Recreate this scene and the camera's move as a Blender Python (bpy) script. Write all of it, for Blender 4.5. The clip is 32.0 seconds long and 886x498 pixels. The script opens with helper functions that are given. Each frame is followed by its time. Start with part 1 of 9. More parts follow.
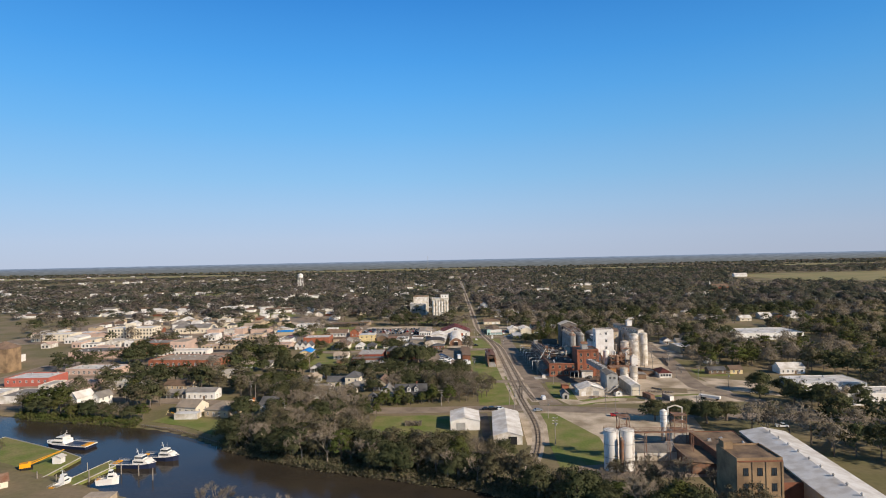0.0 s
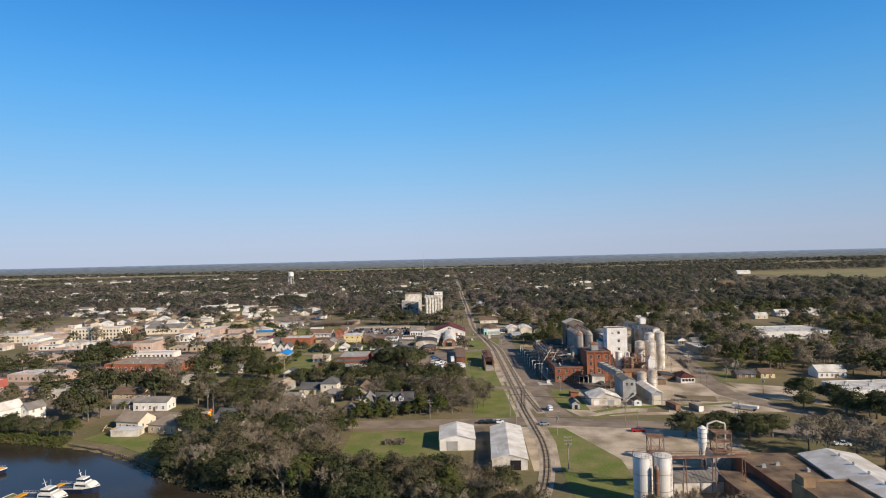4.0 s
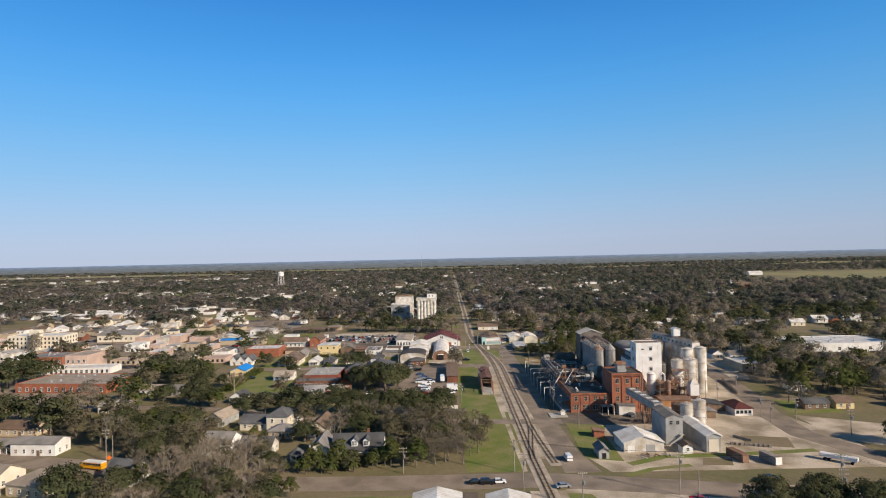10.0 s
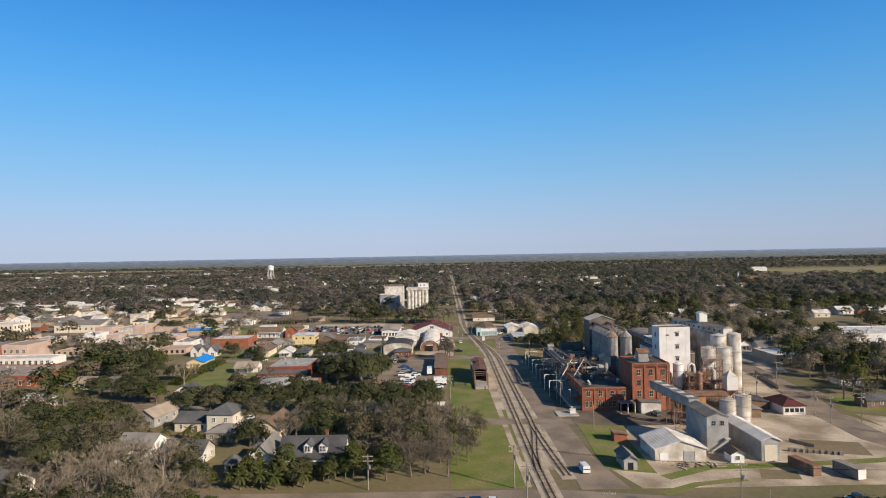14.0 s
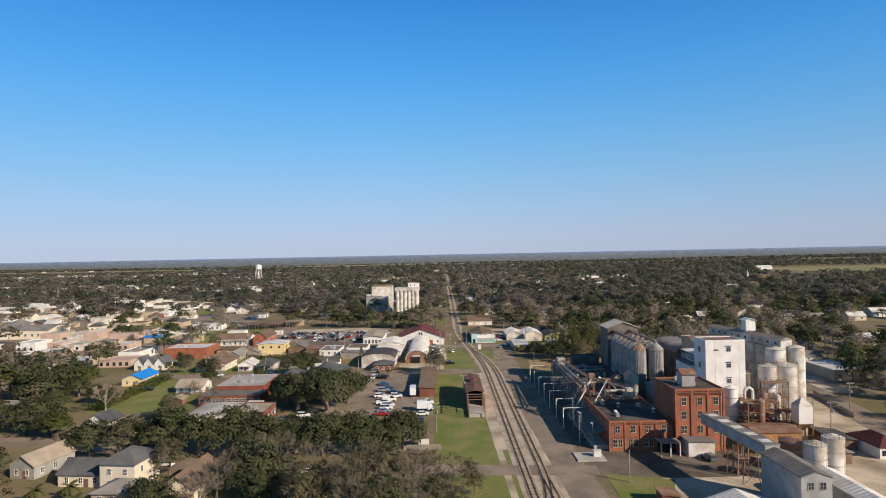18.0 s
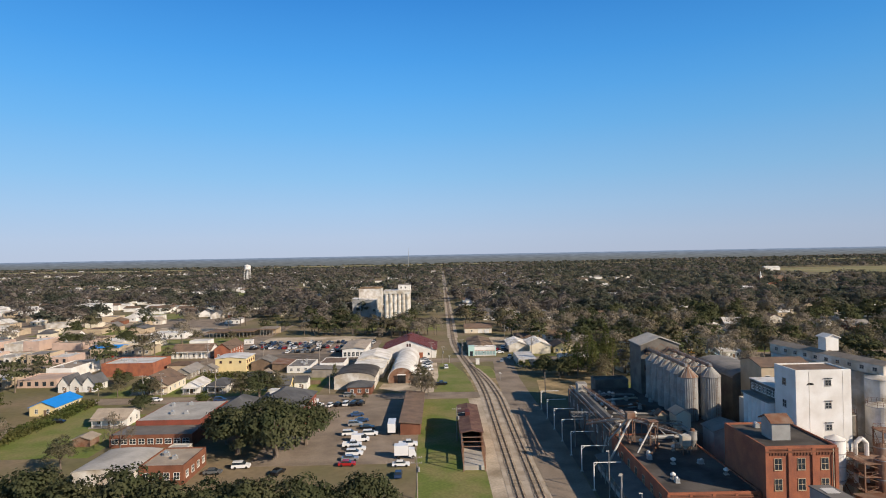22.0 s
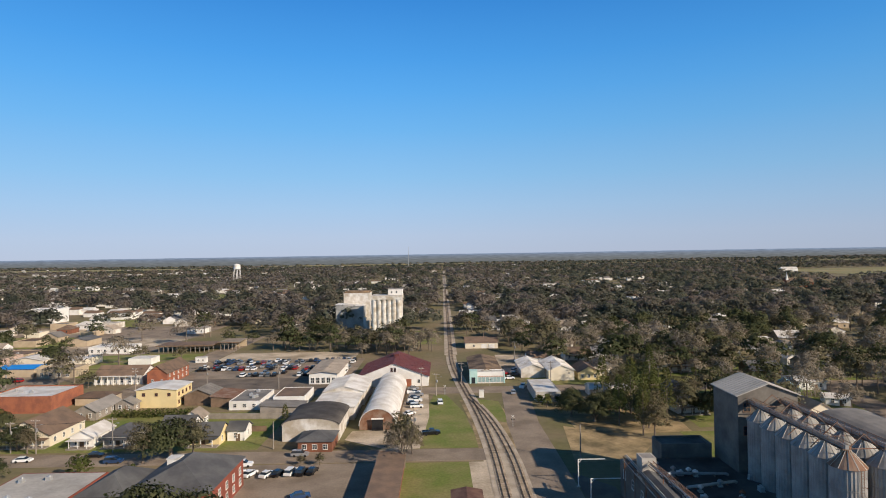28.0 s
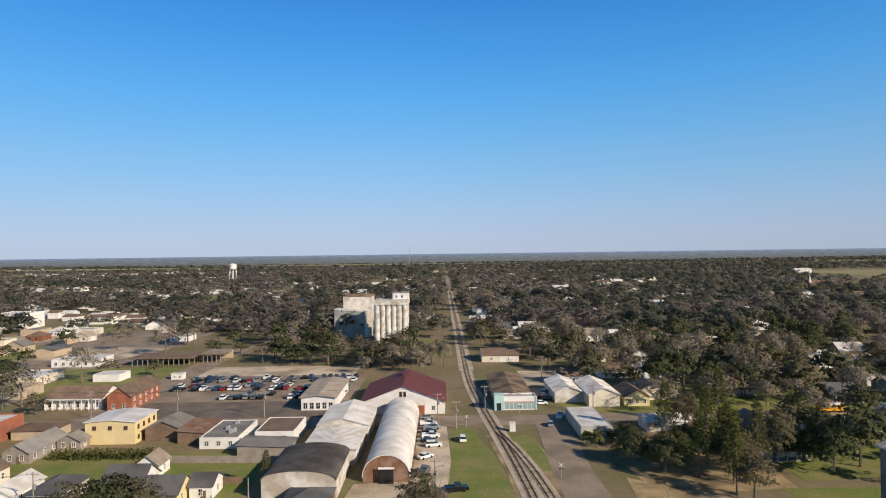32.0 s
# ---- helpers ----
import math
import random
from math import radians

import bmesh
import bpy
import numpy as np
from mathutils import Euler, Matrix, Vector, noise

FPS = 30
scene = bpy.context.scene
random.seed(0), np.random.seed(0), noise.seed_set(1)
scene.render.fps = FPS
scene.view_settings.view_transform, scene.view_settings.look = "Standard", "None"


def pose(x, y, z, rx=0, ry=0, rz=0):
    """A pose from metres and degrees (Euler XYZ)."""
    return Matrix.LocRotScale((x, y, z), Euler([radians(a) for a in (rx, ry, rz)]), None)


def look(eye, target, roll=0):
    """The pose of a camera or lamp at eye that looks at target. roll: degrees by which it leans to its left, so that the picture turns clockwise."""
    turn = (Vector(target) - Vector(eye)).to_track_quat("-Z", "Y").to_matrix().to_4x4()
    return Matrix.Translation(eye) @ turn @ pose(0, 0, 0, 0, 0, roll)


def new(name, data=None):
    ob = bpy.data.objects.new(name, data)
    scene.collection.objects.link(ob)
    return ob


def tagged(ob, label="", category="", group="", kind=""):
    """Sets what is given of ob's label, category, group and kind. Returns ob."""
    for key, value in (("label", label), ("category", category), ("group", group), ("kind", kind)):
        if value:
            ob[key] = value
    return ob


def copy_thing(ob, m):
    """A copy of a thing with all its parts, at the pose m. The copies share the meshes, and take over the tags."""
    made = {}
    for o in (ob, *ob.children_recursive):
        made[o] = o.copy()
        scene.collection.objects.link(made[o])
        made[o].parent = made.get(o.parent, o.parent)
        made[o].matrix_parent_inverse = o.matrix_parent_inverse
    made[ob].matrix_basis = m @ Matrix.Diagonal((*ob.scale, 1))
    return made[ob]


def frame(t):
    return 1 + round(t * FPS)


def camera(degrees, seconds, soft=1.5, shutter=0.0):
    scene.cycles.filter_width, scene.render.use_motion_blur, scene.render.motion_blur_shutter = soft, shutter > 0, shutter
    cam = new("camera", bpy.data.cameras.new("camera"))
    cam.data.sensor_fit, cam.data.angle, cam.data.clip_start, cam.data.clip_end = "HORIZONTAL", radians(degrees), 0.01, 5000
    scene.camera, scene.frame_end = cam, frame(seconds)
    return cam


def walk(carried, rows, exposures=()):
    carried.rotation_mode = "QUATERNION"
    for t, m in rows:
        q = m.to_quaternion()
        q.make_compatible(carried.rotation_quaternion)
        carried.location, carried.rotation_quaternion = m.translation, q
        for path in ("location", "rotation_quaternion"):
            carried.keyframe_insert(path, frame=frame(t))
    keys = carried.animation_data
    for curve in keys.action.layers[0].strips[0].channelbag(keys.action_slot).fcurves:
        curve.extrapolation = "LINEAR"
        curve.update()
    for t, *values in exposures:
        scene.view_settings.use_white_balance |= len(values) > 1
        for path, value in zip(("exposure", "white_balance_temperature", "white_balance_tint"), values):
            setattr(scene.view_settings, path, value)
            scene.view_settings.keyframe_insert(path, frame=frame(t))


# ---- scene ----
cam = camera(72.00, 32.0, soft=1.0)
PATH = [
    (0.0, pose(0.00, 0.00, 81.84, 90.630, 1.236, 0.743)),
    (0.5, pose(0.38, 5.98, 80.07, 90.640, 1.236, 0.706)),
    (1.0, pose(0.73, 12.00, 78.35, 90.640, 1.241, 0.682)),
    (1.5, pose(1.06, 18.08, 76.84, 90.588, 1.267, 0.631)),
    (2.0, pose(1.38, 24.34, 75.85, 90.549, 1.303, 0.594)),
    (2.5, pose(1.72, 30.78, 75.45, 90.546, 1.330, 0.547)),
    (3.0, pose(2.06, 37.38, 75.43, 90.590, 1.352, 0.505)),
    (3.5, pose(2.45, 43.94, 75.47, 90.589, 1.387, 0.458)),
    (5.5, pose(4.41, 69.84, 74.16, 90.685, 1.334, 0.341)),
    (6.0, pose(4.96, 76.31, 74.25, 90.659, 1.361, 0.324)),
    (6.5, pose(5.52, 82.79, 74.41, 90.648, 1.396, 0.291)),
    (7.0, pose(6.07, 89.29, 74.55, 90.642, 1.434, 0.264)),
    (7.5, pose(6.62, 95.83, 74.62, 90.613, 1.457, 0.214)),
    (8.0, pose(7.17, 102.40, 74.56, 90.598, 1.458, 0.153)),
    (8.5, pose(7.71, 108.98, 74.35, 90.623, 1.438, 0.108)),
    (9.0, pose(8.24, 115.54, 73.96, 90.659, 1.404, 0.481)),
    (9.5, pose(8.84, 122.05, 73.39, 90.617, 1.352, 0.500)),
    (10.0, pose(9.46, 128.51, 72.62, 90.626, 1.257, 0.474)),
    (10.5, pose(10.04, 134.89, 71.54, 90.732, 1.160, 0.476)),
    (11.0, pose(10.61, 141.11, 70.04, 90.777, 1.098, 0.466)),
    (11.5, pose(11.15, 147.18, 68.15, 90.734, 1.076, 0.419)),
    (12.0, pose(11.67, 153.18, 66.06, 90.696, 1.082, 0.388)),
    (12.5, pose(12.15, 159.24, 63.99, 90.683, 1.086, 0.353)),
    (13.0, pose(12.64, 165.35, 62.05, 90.648, 1.087, 0.320)),
    (13.5, pose(13.12, 171.57, 60.41, 90.593, 1.082, 0.265)),
    (14.0, pose(13.65, 177.99, 59.25, 90.550, 1.062, 0.232)),
    (14.5, pose(14.17, 184.62, 58.46, 90.580, 1.024, 0.190)),
    (16.5, pose(15.95, 212.63, 57.52, 90.533, 1.034, 0.010)),
    (17.0, pose(16.53, 219.52, 57.25, 90.501, 1.086, -0.054)),
    (17.5, pose(17.04, 226.53, 57.07, 90.497, 1.116, -0.080)),
    (18.0, pose(17.49, 233.59, 56.93, 90.490, 1.141, -0.084)),
    (18.5, pose(17.98, 240.57, 56.70, 90.497, 1.187, -0.127)),
    (19.0, pose(18.50, 247.58, 56.50, 90.481, 1.223, -0.152)),
    (19.5, pose(19.08, 254.65, 56.35, 90.500, 1.242, -0.159)),
    (20.0, pose(19.67, 261.74, 56.22, 90.489, 1.254, -0.181)),
    (20.5, pose(20.24, 268.69, 56.03, 90.498, 1.250, -0.204)),
    (21.0, pose(20.70, 275.51, 55.85, 90.509, 1.219, -0.233)),
    (21.5, pose(20.92, 282.17, 55.70, 90.513, 1.155, -0.265)),
    (22.0, pose(20.71, 288.72, 55.56, 90.535, 1.086, -0.279)),
    (22.5, pose(19.98, 295.16, 55.47, 90.538, 1.040, -0.301)),
    (23.0, pose(18.76, 301.46, 55.37, 90.556, 1.032, -0.250)),
    (23.5, pose(17.33, 307.57, 55.21, 90.519, 1.026, -0.155)),
    (24.0, pose(16.14, 313.57, 55.06, 90.523, 1.022, -0.059)),
    (24.5, pose(15.61, 319.52, 54.93, 90.537, 1.035, -0.018)),
    (25.0, pose(15.90, 325.37, 54.93, 90.478, 1.013, -0.016)),
    (25.5, pose(16.84, 331.14, 55.06, 90.456, 0.947, -0.094)),
    (27.5, pose(24.19, 355.14, 55.49, 90.464, 0.952, -0.087)),
    (28.0, pose(24.22, 360.97, 55.52, 90.471, 0.919, -0.096)),
    (28.5, pose(23.71, 366.76, 55.54, 90.464, 0.902, -0.036)),
    (29.0, pose(22.69, 372.44, 55.50, 90.465, 0.910, 0.072)),
    (29.5, pose(21.34, 378.04, 55.42, 90.442, 0.923, 0.198)),
    (30.0, pose(20.02, 383.54, 55.38, 90.484, 0.930, 0.259)),
    (30.5, pose(18.95, 388.94, 55.49, 90.476, 0.917, 0.254)),
    (31.0, pose(18.14, 394.30, 55.61, 90.445, 0.885, 0.262)),
    (31.5, pose(17.57, 399.68, 55.72, 90.428, 0.827, 0.273)),
    (32.0, pose(17.24, 405.20, 55.86, 90.444, 0.754, -0.105)),
]
walk(cam, PATH)

# ---- daylight: low winter sun from behind on the right ----
SUN_DIR = Vector((0.80, -0.60, 0.0)).normalized()
SUN_EL = radians(27)
world = bpy.data.worlds.new("daylight")
scene.world = world
world.use_nodes = True
_n, _l = world.node_tree.nodes, world.node_tree.links
sky = _n.new("ShaderNodeTexSky")
sky.sky_type, sky.sun_disc = "NISHITA", False
sky.sun_elevation, sky.sun_rotation = SUN_EL, math.atan2(SUN_DIR.x, SUN_DIR.y)
sky.air_density, sky.dust_density, sky.ozone_density, sky.altitude = 1.0, 0.15, 4.0, 300
_n["Background"].inputs["Strength"].default_value = 0.12
_tint = _n.new("ShaderNodeMix")
_tint.data_type, _tint.blend_type = "RGBA", "MULTIPLY"
_tint.inputs["Factor"].default_value = 1.0
_tint.inputs["B"].default_value = (0.66, 0.98, 1.42, 1)
_l.new(sky.outputs[0], _tint.inputs["A"])
# haze: the clear winter sky pales to a mauve grey at the horizon and deepens upwards
_at, _sep, _ramp, _up, _blend = (_n.new("ShaderNode" + k) for k in ("TexCoord", "SeparateXYZ", "ValToRGB", "VectorMath", "Mix"))
_l.new(_at.outputs["Generated"], _sep.inputs[0])
_l.new(_sep.outputs["Z"], _ramp.inputs["Fac"])
_stops = ((0.0, (0.48, 0.545, 0.70)), (0.03, (0.47, 0.565, 0.74)), (0.075, (0.385, 0.57, 0.80)), (0.125, (0.28, 0.545, 0.84)), (0.2, (0.165, 0.475, 0.87)), (0.257, (0.108, 0.415, 0.87)), (0.307, (0.074, 0.355, 0.83)), (0.39, (0.042, 0.26, 0.71)), (0.5, (0.032, 0.115, 0.28)), (0.7, (0.024, 0.055, 0.11)), (1.0, (0.02, 0.04, 0.07)))
for _i, (_p, _c) in enumerate(_stops):
    _e = _ramp.color_ramp.elements[_i] if _i < 2 else _ramp.color_ramp.elements.new(_p)
    _e.position, _e.color = _p, (*_c, 1)
_up.operation = "SCALE"
# a little deeper towards the east, away from the sun's side of the haze
_side = _n.new("ShaderNodeMapRange")
_side.inputs["From Min"].default_value, _side.inputs["From Max"].default_value = -0.1, 0.6
_side.inputs["To Min"].default_value, _side.inputs["To Max"].default_value = 0.895 / 0.12, 0.765 / 0.12
_l.new(_sep.outputs["X"], _side.inputs["Value"])
_l.new(_side.outputs["Result"], _up.inputs["Scale"])
_l.new(_ramp.outputs["Color"], _up.inputs[0])
_blend.data_type = "RGBA"
_blend.inputs["Factor"].default_value = 0.95
_l.new(_tint.outputs["Result"], _blend.inputs["A"])
_l.new(_up.outputs[0], _blend.inputs["B"])
_l.new(_blend.outputs["Result"], _n["Background"].inputs["Color"])
sun = new("sun", bpy.data.lights.new("sun", "SUN"))
sun.data.energy, sun.data.angle, sun.data.color = 5.0, radians(0.55), (1.0, 0.85, 0.68)
_s = Vector((SUN_DIR.x * math.cos(SUN_EL), SUN_DIR.y * math.cos(SUN_EL), math.sin(SUN_EL)))
sun.matrix_world = look(_s * 900 + Vector((0, 400, 0)), (0, 400, 0))
scene.view_settings.exposure = 0.15

# ---- materials ----
def material(name, color, rough=0.8, metal=0.0, vary=0.25, scale=0.6, color2=None, fine=6.0, bump=0.0, obj=0.0, island=0.0, spec=0.3, leaf=0.0):
    """A surface with two scales of variation: blotches (scale per metre) and grain; obj and island: change from piece to piece."""
    m = bpy.data.materials.new(name)
    m.use_nodes = True
    n, l = m.node_tree.nodes, m.node_tree.links
    b = n["Principled BSDF"]
    b.inputs["Roughness"].default_value, b.inputs["Metallic"].default_value = rough, metal
    b.inputs["Specular IOR Level"].default_value = spec
    geo = n.new("ShaderNodeNewGeometry")
    big, small = n.new("ShaderNodeTexNoise"), n.new("ShaderNodeTexNoise")
    for t, s, d in ((big, scale, 4), (small, fine, 3)):
        t.inputs["Scale"].default_value, t.inputs["Detail"].default_value = s, d
        l.new(geo.outputs["Position"], t.inputs["Vector"])
    c2 = color2 or tuple(c * (1 - vary) for c in color)
    mix = n.new("ShaderNodeMix")
    mix.data_type = "RGBA"
    mix.inputs["A"].default_value, mix.inputs["B"].default_value = (*color, 1), (*c2, 1)
    ramp = n.new("ShaderNodeMapRange")
    ramp.inputs["From Min"].default_value, ramp.inputs["From Max"].default_value = 0.38, 0.64
    l.new(big.outputs["Fac"], ramp.inputs["Value"])
    l.new(ramp.outputs["Result"], mix.inputs["Factor"])
    out = mix.outputs["Result"]
    val = n.new("ShaderNodeMapRange")
    val.inputs["To Min"].default_value, val.inputs["To Max"].default_value = 1 - vary * 0.8, 1 + vary * 0.8
    l.new(small.outputs["Fac"], val.inputs["Value"])
    gain = val.outputs["Result"]
    for amount, socket in ((obj, "obj"), (island, "island")):
        if amount:
            src = n.new("ShaderNodeObjectInfo").outputs["Random"] if socket == "obj" else geo.outputs["Random Per Island"]
            r = n.new("ShaderNodeMapRange")
            r.inputs["To Min"].default_value, r.inputs["To Max"].default_value = 1 - amount, 1 + amount
            l.new(src, r.inputs["Value"])
            k = n.new("ShaderNodeMath")
            k.operation = "MULTIPLY"
            l.new(gain, k.inputs[0]), l.new(r.outputs["Result"], k.inputs[1])
            gain = k.outputs[0]
    hsv = n.new("ShaderNodeHueSaturation")
    l.new(out, hsv.inputs["Color"]), l.new(gain, hsv.inputs["Value"])
    l.new(hsv.outputs["Color"], b.inputs["Base Color"])
    if bump:
        bm_ = n.new("ShaderNodeBump")
        bm_.inputs["Strength"].default_value, bm_.inputs["Distance"].default_value = 0.6, bump
        l.new(small.outputs["Fac"], bm_.inputs["Height"]), l.new(bm_.outputs["Normal"], b.inputs["Normal"])
    if leaf:
        tr, mx = n.new("ShaderNodeBsdfTranslucent"), n.new("ShaderNodeMixShader")
        mx.inputs["Fac"].default_value = leaf
        l.new(hsv.outputs["Color"], tr.inputs["Color"])
        l.new(b.outputs[0], mx.inputs[1]), l.new(tr.outputs[0], mx.inputs[2])
        l.new(mx.outputs[0], n["Material Output"].inputs["Surface"])
    return m


M = {}
for _name, _args in {
    "grass": dict(color=(0.148, 0.186, 0.040), color2=(0.235, 0.212, 0.082), vary=0.5, scale=0.10, fine=1.3, rough=0.95),
    "earth": dict(color=(0.16, 0.145, 0.065), color2=(0.24, 0.185, 0.115), vary=0.35, scale=0.03, fine=0.5, rough=0.95),
    "earth_straw": dict(color=(0.42, 0.31, 0.17), color2=(0.16, 0.125, 0.065), vary=0.45, scale=0.12, fine=0.9, rough=0.95),
    "orange_metal": dict(color=(0.42, 0.21, 0.085), color2=(0.30, 0.15, 0.07), vary=0.2, scale=0.3, rough=0.8),
    "asphalt": dict(color=(0.195, 0.158, 0.122), color2=(0.125, 0.102, 0.082), vary=0.3, scale=0.15, fine=2.0, rough=0.9),
    "asphalt_pale": dict(color=(0.315, 0.252, 0.192), color2=(0.205, 0.162, 0.122), vary=0.4, scale=0.11, fine=2.2, rough=0.9),
    "shell": dict(color=(0.60, 0.50, 0.385), color2=(0.30, 0.24, 0.165), vary=0.45, scale=0.08, fine=1.6, rough=0.95),
    "ballast": dict(color=(0.52, 0.44, 0.35), color2=(0.36, 0.295, 0.225), vary=0.25, scale=0.2, fine=3.0, rough=0.95),
    "concrete": dict(color=(0.50, 0.47, 0.42), color2=(0.38, 0.35, 0.31), vary=0.15, scale=0.2, fine=2.0),
    "tie": dict(color=(0.34, 0.28, 0.22), vary=0.3, obj=0.25, island=0.3),
    "rail": dict(color=(0.10, 0.06, 0.04), rough=0.5, metal=0.4),
    "brick": dict(color=(0.36, 0.13, 0.07), color2=(0.25, 0.095, 0.06), vary=0.3, scale=0.35, fine=4.0, rough=0.9),
    "red_paint": dict(color=(0.50, 0.14, 0.10), color2=(0.40, 0.12, 0.09), vary=0.15, scale=0.2, rough=0.8),
    "brick_deep": dict(color=(0.27, 0.075, 0.05), color2=(0.20, 0.065, 0.045), vary=0.25, scale=0.3, fine=4.0, rough=0.9),
    "roof_pale": dict(color=(0.50, 0.47, 0.43), color2=(0.34, 0.32, 0.29), vary=0.25, scale=0.12, fine=1.2, rough=0.85),
    "rust_dull": dict(color=(0.12, 0.062, 0.05), color2=(0.19, 0.11, 0.08), vary=0.35, scale=0.4, fine=2.0, rough=0.9),
    "brick_dark": dict(color=(0.24, 0.10, 0.06), vary=0.3, scale=0.3, fine=4.0, rough=0.9),
    "brick_tan": dict(color=(0.33, 0.225, 0.13), color2=(0.17, 0.115, 0.07), vary=0.3, scale=0.18, fine=3.0, rough=0.9),
    "white": dict(color=(0.80, 0.785, 0.75), color2=(0.68, 0.65, 0.60), vary=0.1, scale=0.25, rough=0.7),
    "white_dirty": dict(color=(0.70, 0.67, 0.62), color2=(0.43, 0.37, 0.29), vary=0.2, scale=0.26, rough=0.7),
    "cream": dict(color=(0.74, 0.66, 0.52), vary=0.1, scale=0.3, rough=0.8),
    "yellow": dict(color=(0.74, 0.60, 0.32), vary=0.1, scale=0.3, rough=0.8),
    "tan": dict(color=(0.50, 0.40, 0.28), vary=0.15, scale=0.3, rough=0.8),
    "grey_metal": dict(color=(0.40, 0.395, 0.38), color2=(0.29, 0.285, 0.27), vary=0.18, scale=0.3, rough=0.6, metal=0.1),
    "galv": dict(color=(0.37, 0.365, 0.35), color2=(0.26, 0.25, 0.235), vary=0.2, scale=0.35, rough=0.55, metal=0.2),
    "rust": dict(color=(0.20, 0.095, 0.055), color2=(0.27, 0.19, 0.14), vary=0.3, scale=0.4, fine=3.0, rough=0.85),
    "red_roof": dict(color=(0.17, 0.052, 0.045), color2=(0.12, 0.042, 0.04), vary=0.15, scale=0.3, rough=0.6),
    "maroon": dict(color=(0.13, 0.04, 0.035), vary=0.2, scale=0.3, rough=0.7),
    "roof_dark": dict(color=(0.075, 0.075, 0.08), color2=(0.13, 0.13, 0.13), vary=0.2, scale=0.15, fine=1.5, rough=0.85, obj=0.2),
    "roof_grey": dict(color=(0.25, 0.23, 0.21), color2=(0.17, 0.16, 0.15), vary=0.2, scale=0.2, fine=2.0, rough=0.85, obj=0.25),
    "roof_brown": dict(color=(0.20, 0.135, 0.095), color2=(0.14, 0.10, 0.075), vary=0.2, scale=0.3, fine=2.0, rough=0.85, obj=0.2),
    "roof_tan": dict(color=(0.40, 0.33, 0.26), color2=(0.30, 0.25, 0.20), vary=0.2, scale=0.3, fine=2.0, rough=0.85, obj=0.2),
    "roof_white": dict(color=(0.74, 0.72, 0.69), color2=(0.54, 0.50, 0.45), vary=0.18, scale=0.2, rough=0.55),
    "tar": dict(color=(0.055, 0.047, 0.041), color2=(0.135, 0.118, 0.102), vary=0.3, scale=0.12, fine=1.0, rough=0.8),
    "tarp_blue": dict(color=(0.02, 0.26, 0.75), vary=0.1, scale=0.5, rough=0.5),
    "glass": dict(color=(0.03, 0.04, 0.05), vary=0.1, rough=0.12, spec=0.6),
    "dark": dict(color=(0.02, 0.02, 0.022), vary=0.2, rough=0.8),
    "wood": dict(color=(0.22, 0.15, 0.10), vary=0.3, scale=0.5, rough=0.85),
    "wood_grey": dict(color=(0.32, 0.28, 0.24), vary=0.25, scale=0.5, rough=0.85),
    "orange": dict(color=(0.75, 0.16, 0.02), vary=0.1, rough=0.6),
    "bus_yellow": dict(color=(0.75, 0.34, 0.01), vary=0.08, rough=0.5),
    "teal": dict(color=(0.45, 0.66, 0.62), vary=0.08, rough=0.6),
    "aqua": dict(color=(0.30, 0.42, 0.42), vary=0.1, rough=0.6),
    "steel": dict(color=(0.55, 0.55, 0.54), vary=0.15, rough=0.4, metal=0.5),
    "tyre": dict(color=(0.018, 0.018, 0.018), vary=0.1, rough=0.9),
    "bark": dict(color=(0.20, 0.16, 0.125), vary=0.3, scale=0.8, rough=0.95),
    "bark_pale": dict(color=(0.36, 0.31, 0.26), vary=0.3, scale=0.8, rough=0.95),
    "leaf_oak": dict(color=(0.078, 0.092, 0.044), color2=(0.118, 0.120, 0.062), vary=0.25, scale=0.09, rough=0.8, spec=0.08, leaf=0.35, island=0.16),
    "leaf_green": dict(color=(0.094, 0.118, 0.036), color2=(0.130, 0.128, 0.046), vary=0.2, scale=0.11, rough=0.8, spec=0.08, leaf=0.35, island=0.16),
    "leaf_olive": dict(color=(0.146, 0.138, 0.08), color2=(0.19, 0.162, 0.106), vary=0.2, scale=0.11, rough=0.85, spec=0.08, leaf=0.35, island=0.16),
    "twig": dict(color=(0.232, 0.202, 0.156), color2=(0.295, 0.252, 0.192), vary=0.3, scale=0.1, rough=0.95, spec=0.05, island=0.25, leaf=0.3),
    # far canopies: distance haze mixed into the colour, paler and bluer than near leaves
    "oak_canopy_hazed": dict(color=(0.108, 0.122, 0.09), color2=(0.15, 0.152, 0.118), vary=0.12, scale=0.03, rough=0.9, spec=0.05, leaf=0.5, island=0.08),
    "olive_canopy_hazed": dict(color=(0.165, 0.162, 0.122), color2=(0.205, 0.186, 0.145), vary=0.12, scale=0.03, rough=0.9, spec=0.05, leaf=0.5, island=0.08),
    "bare_canopy_hazed": dict(color=(0.218, 0.196, 0.174), color2=(0.262, 0.226, 0.194), vary=0.12, scale=0.04, rough=0.95, island=0.08, spec=0.05, leaf=0.5),
    "twig_pale": dict(color=(0.35, 0.295, 0.225), color2=(0.26, 0.215, 0.16), vary=0.25, scale=0.1, rough=0.95, spec=0.05, island=0.3),
    "car_white": dict(color=(0.8, 0.8, 0.8), vary=0.03, rough=0.25, spec=0.5),
    "car_silver": dict(color=(0.45, 0.46, 0.48), vary=0.05, rough=0.25, metal=0.5),
    "car_black": dict(color=(0.012, 0.012, 0.014), vary=0.05, rough=0.2, spec=0.5),
    "car_blue": dict(color=(0.03, 0.06, 0.14), vary=0.05, rough=0.25, spec=0.5),
    "car_red": dict(color=(0.35, 0.02, 0.02), vary=0.05, rough=0.25, spec=0.5),
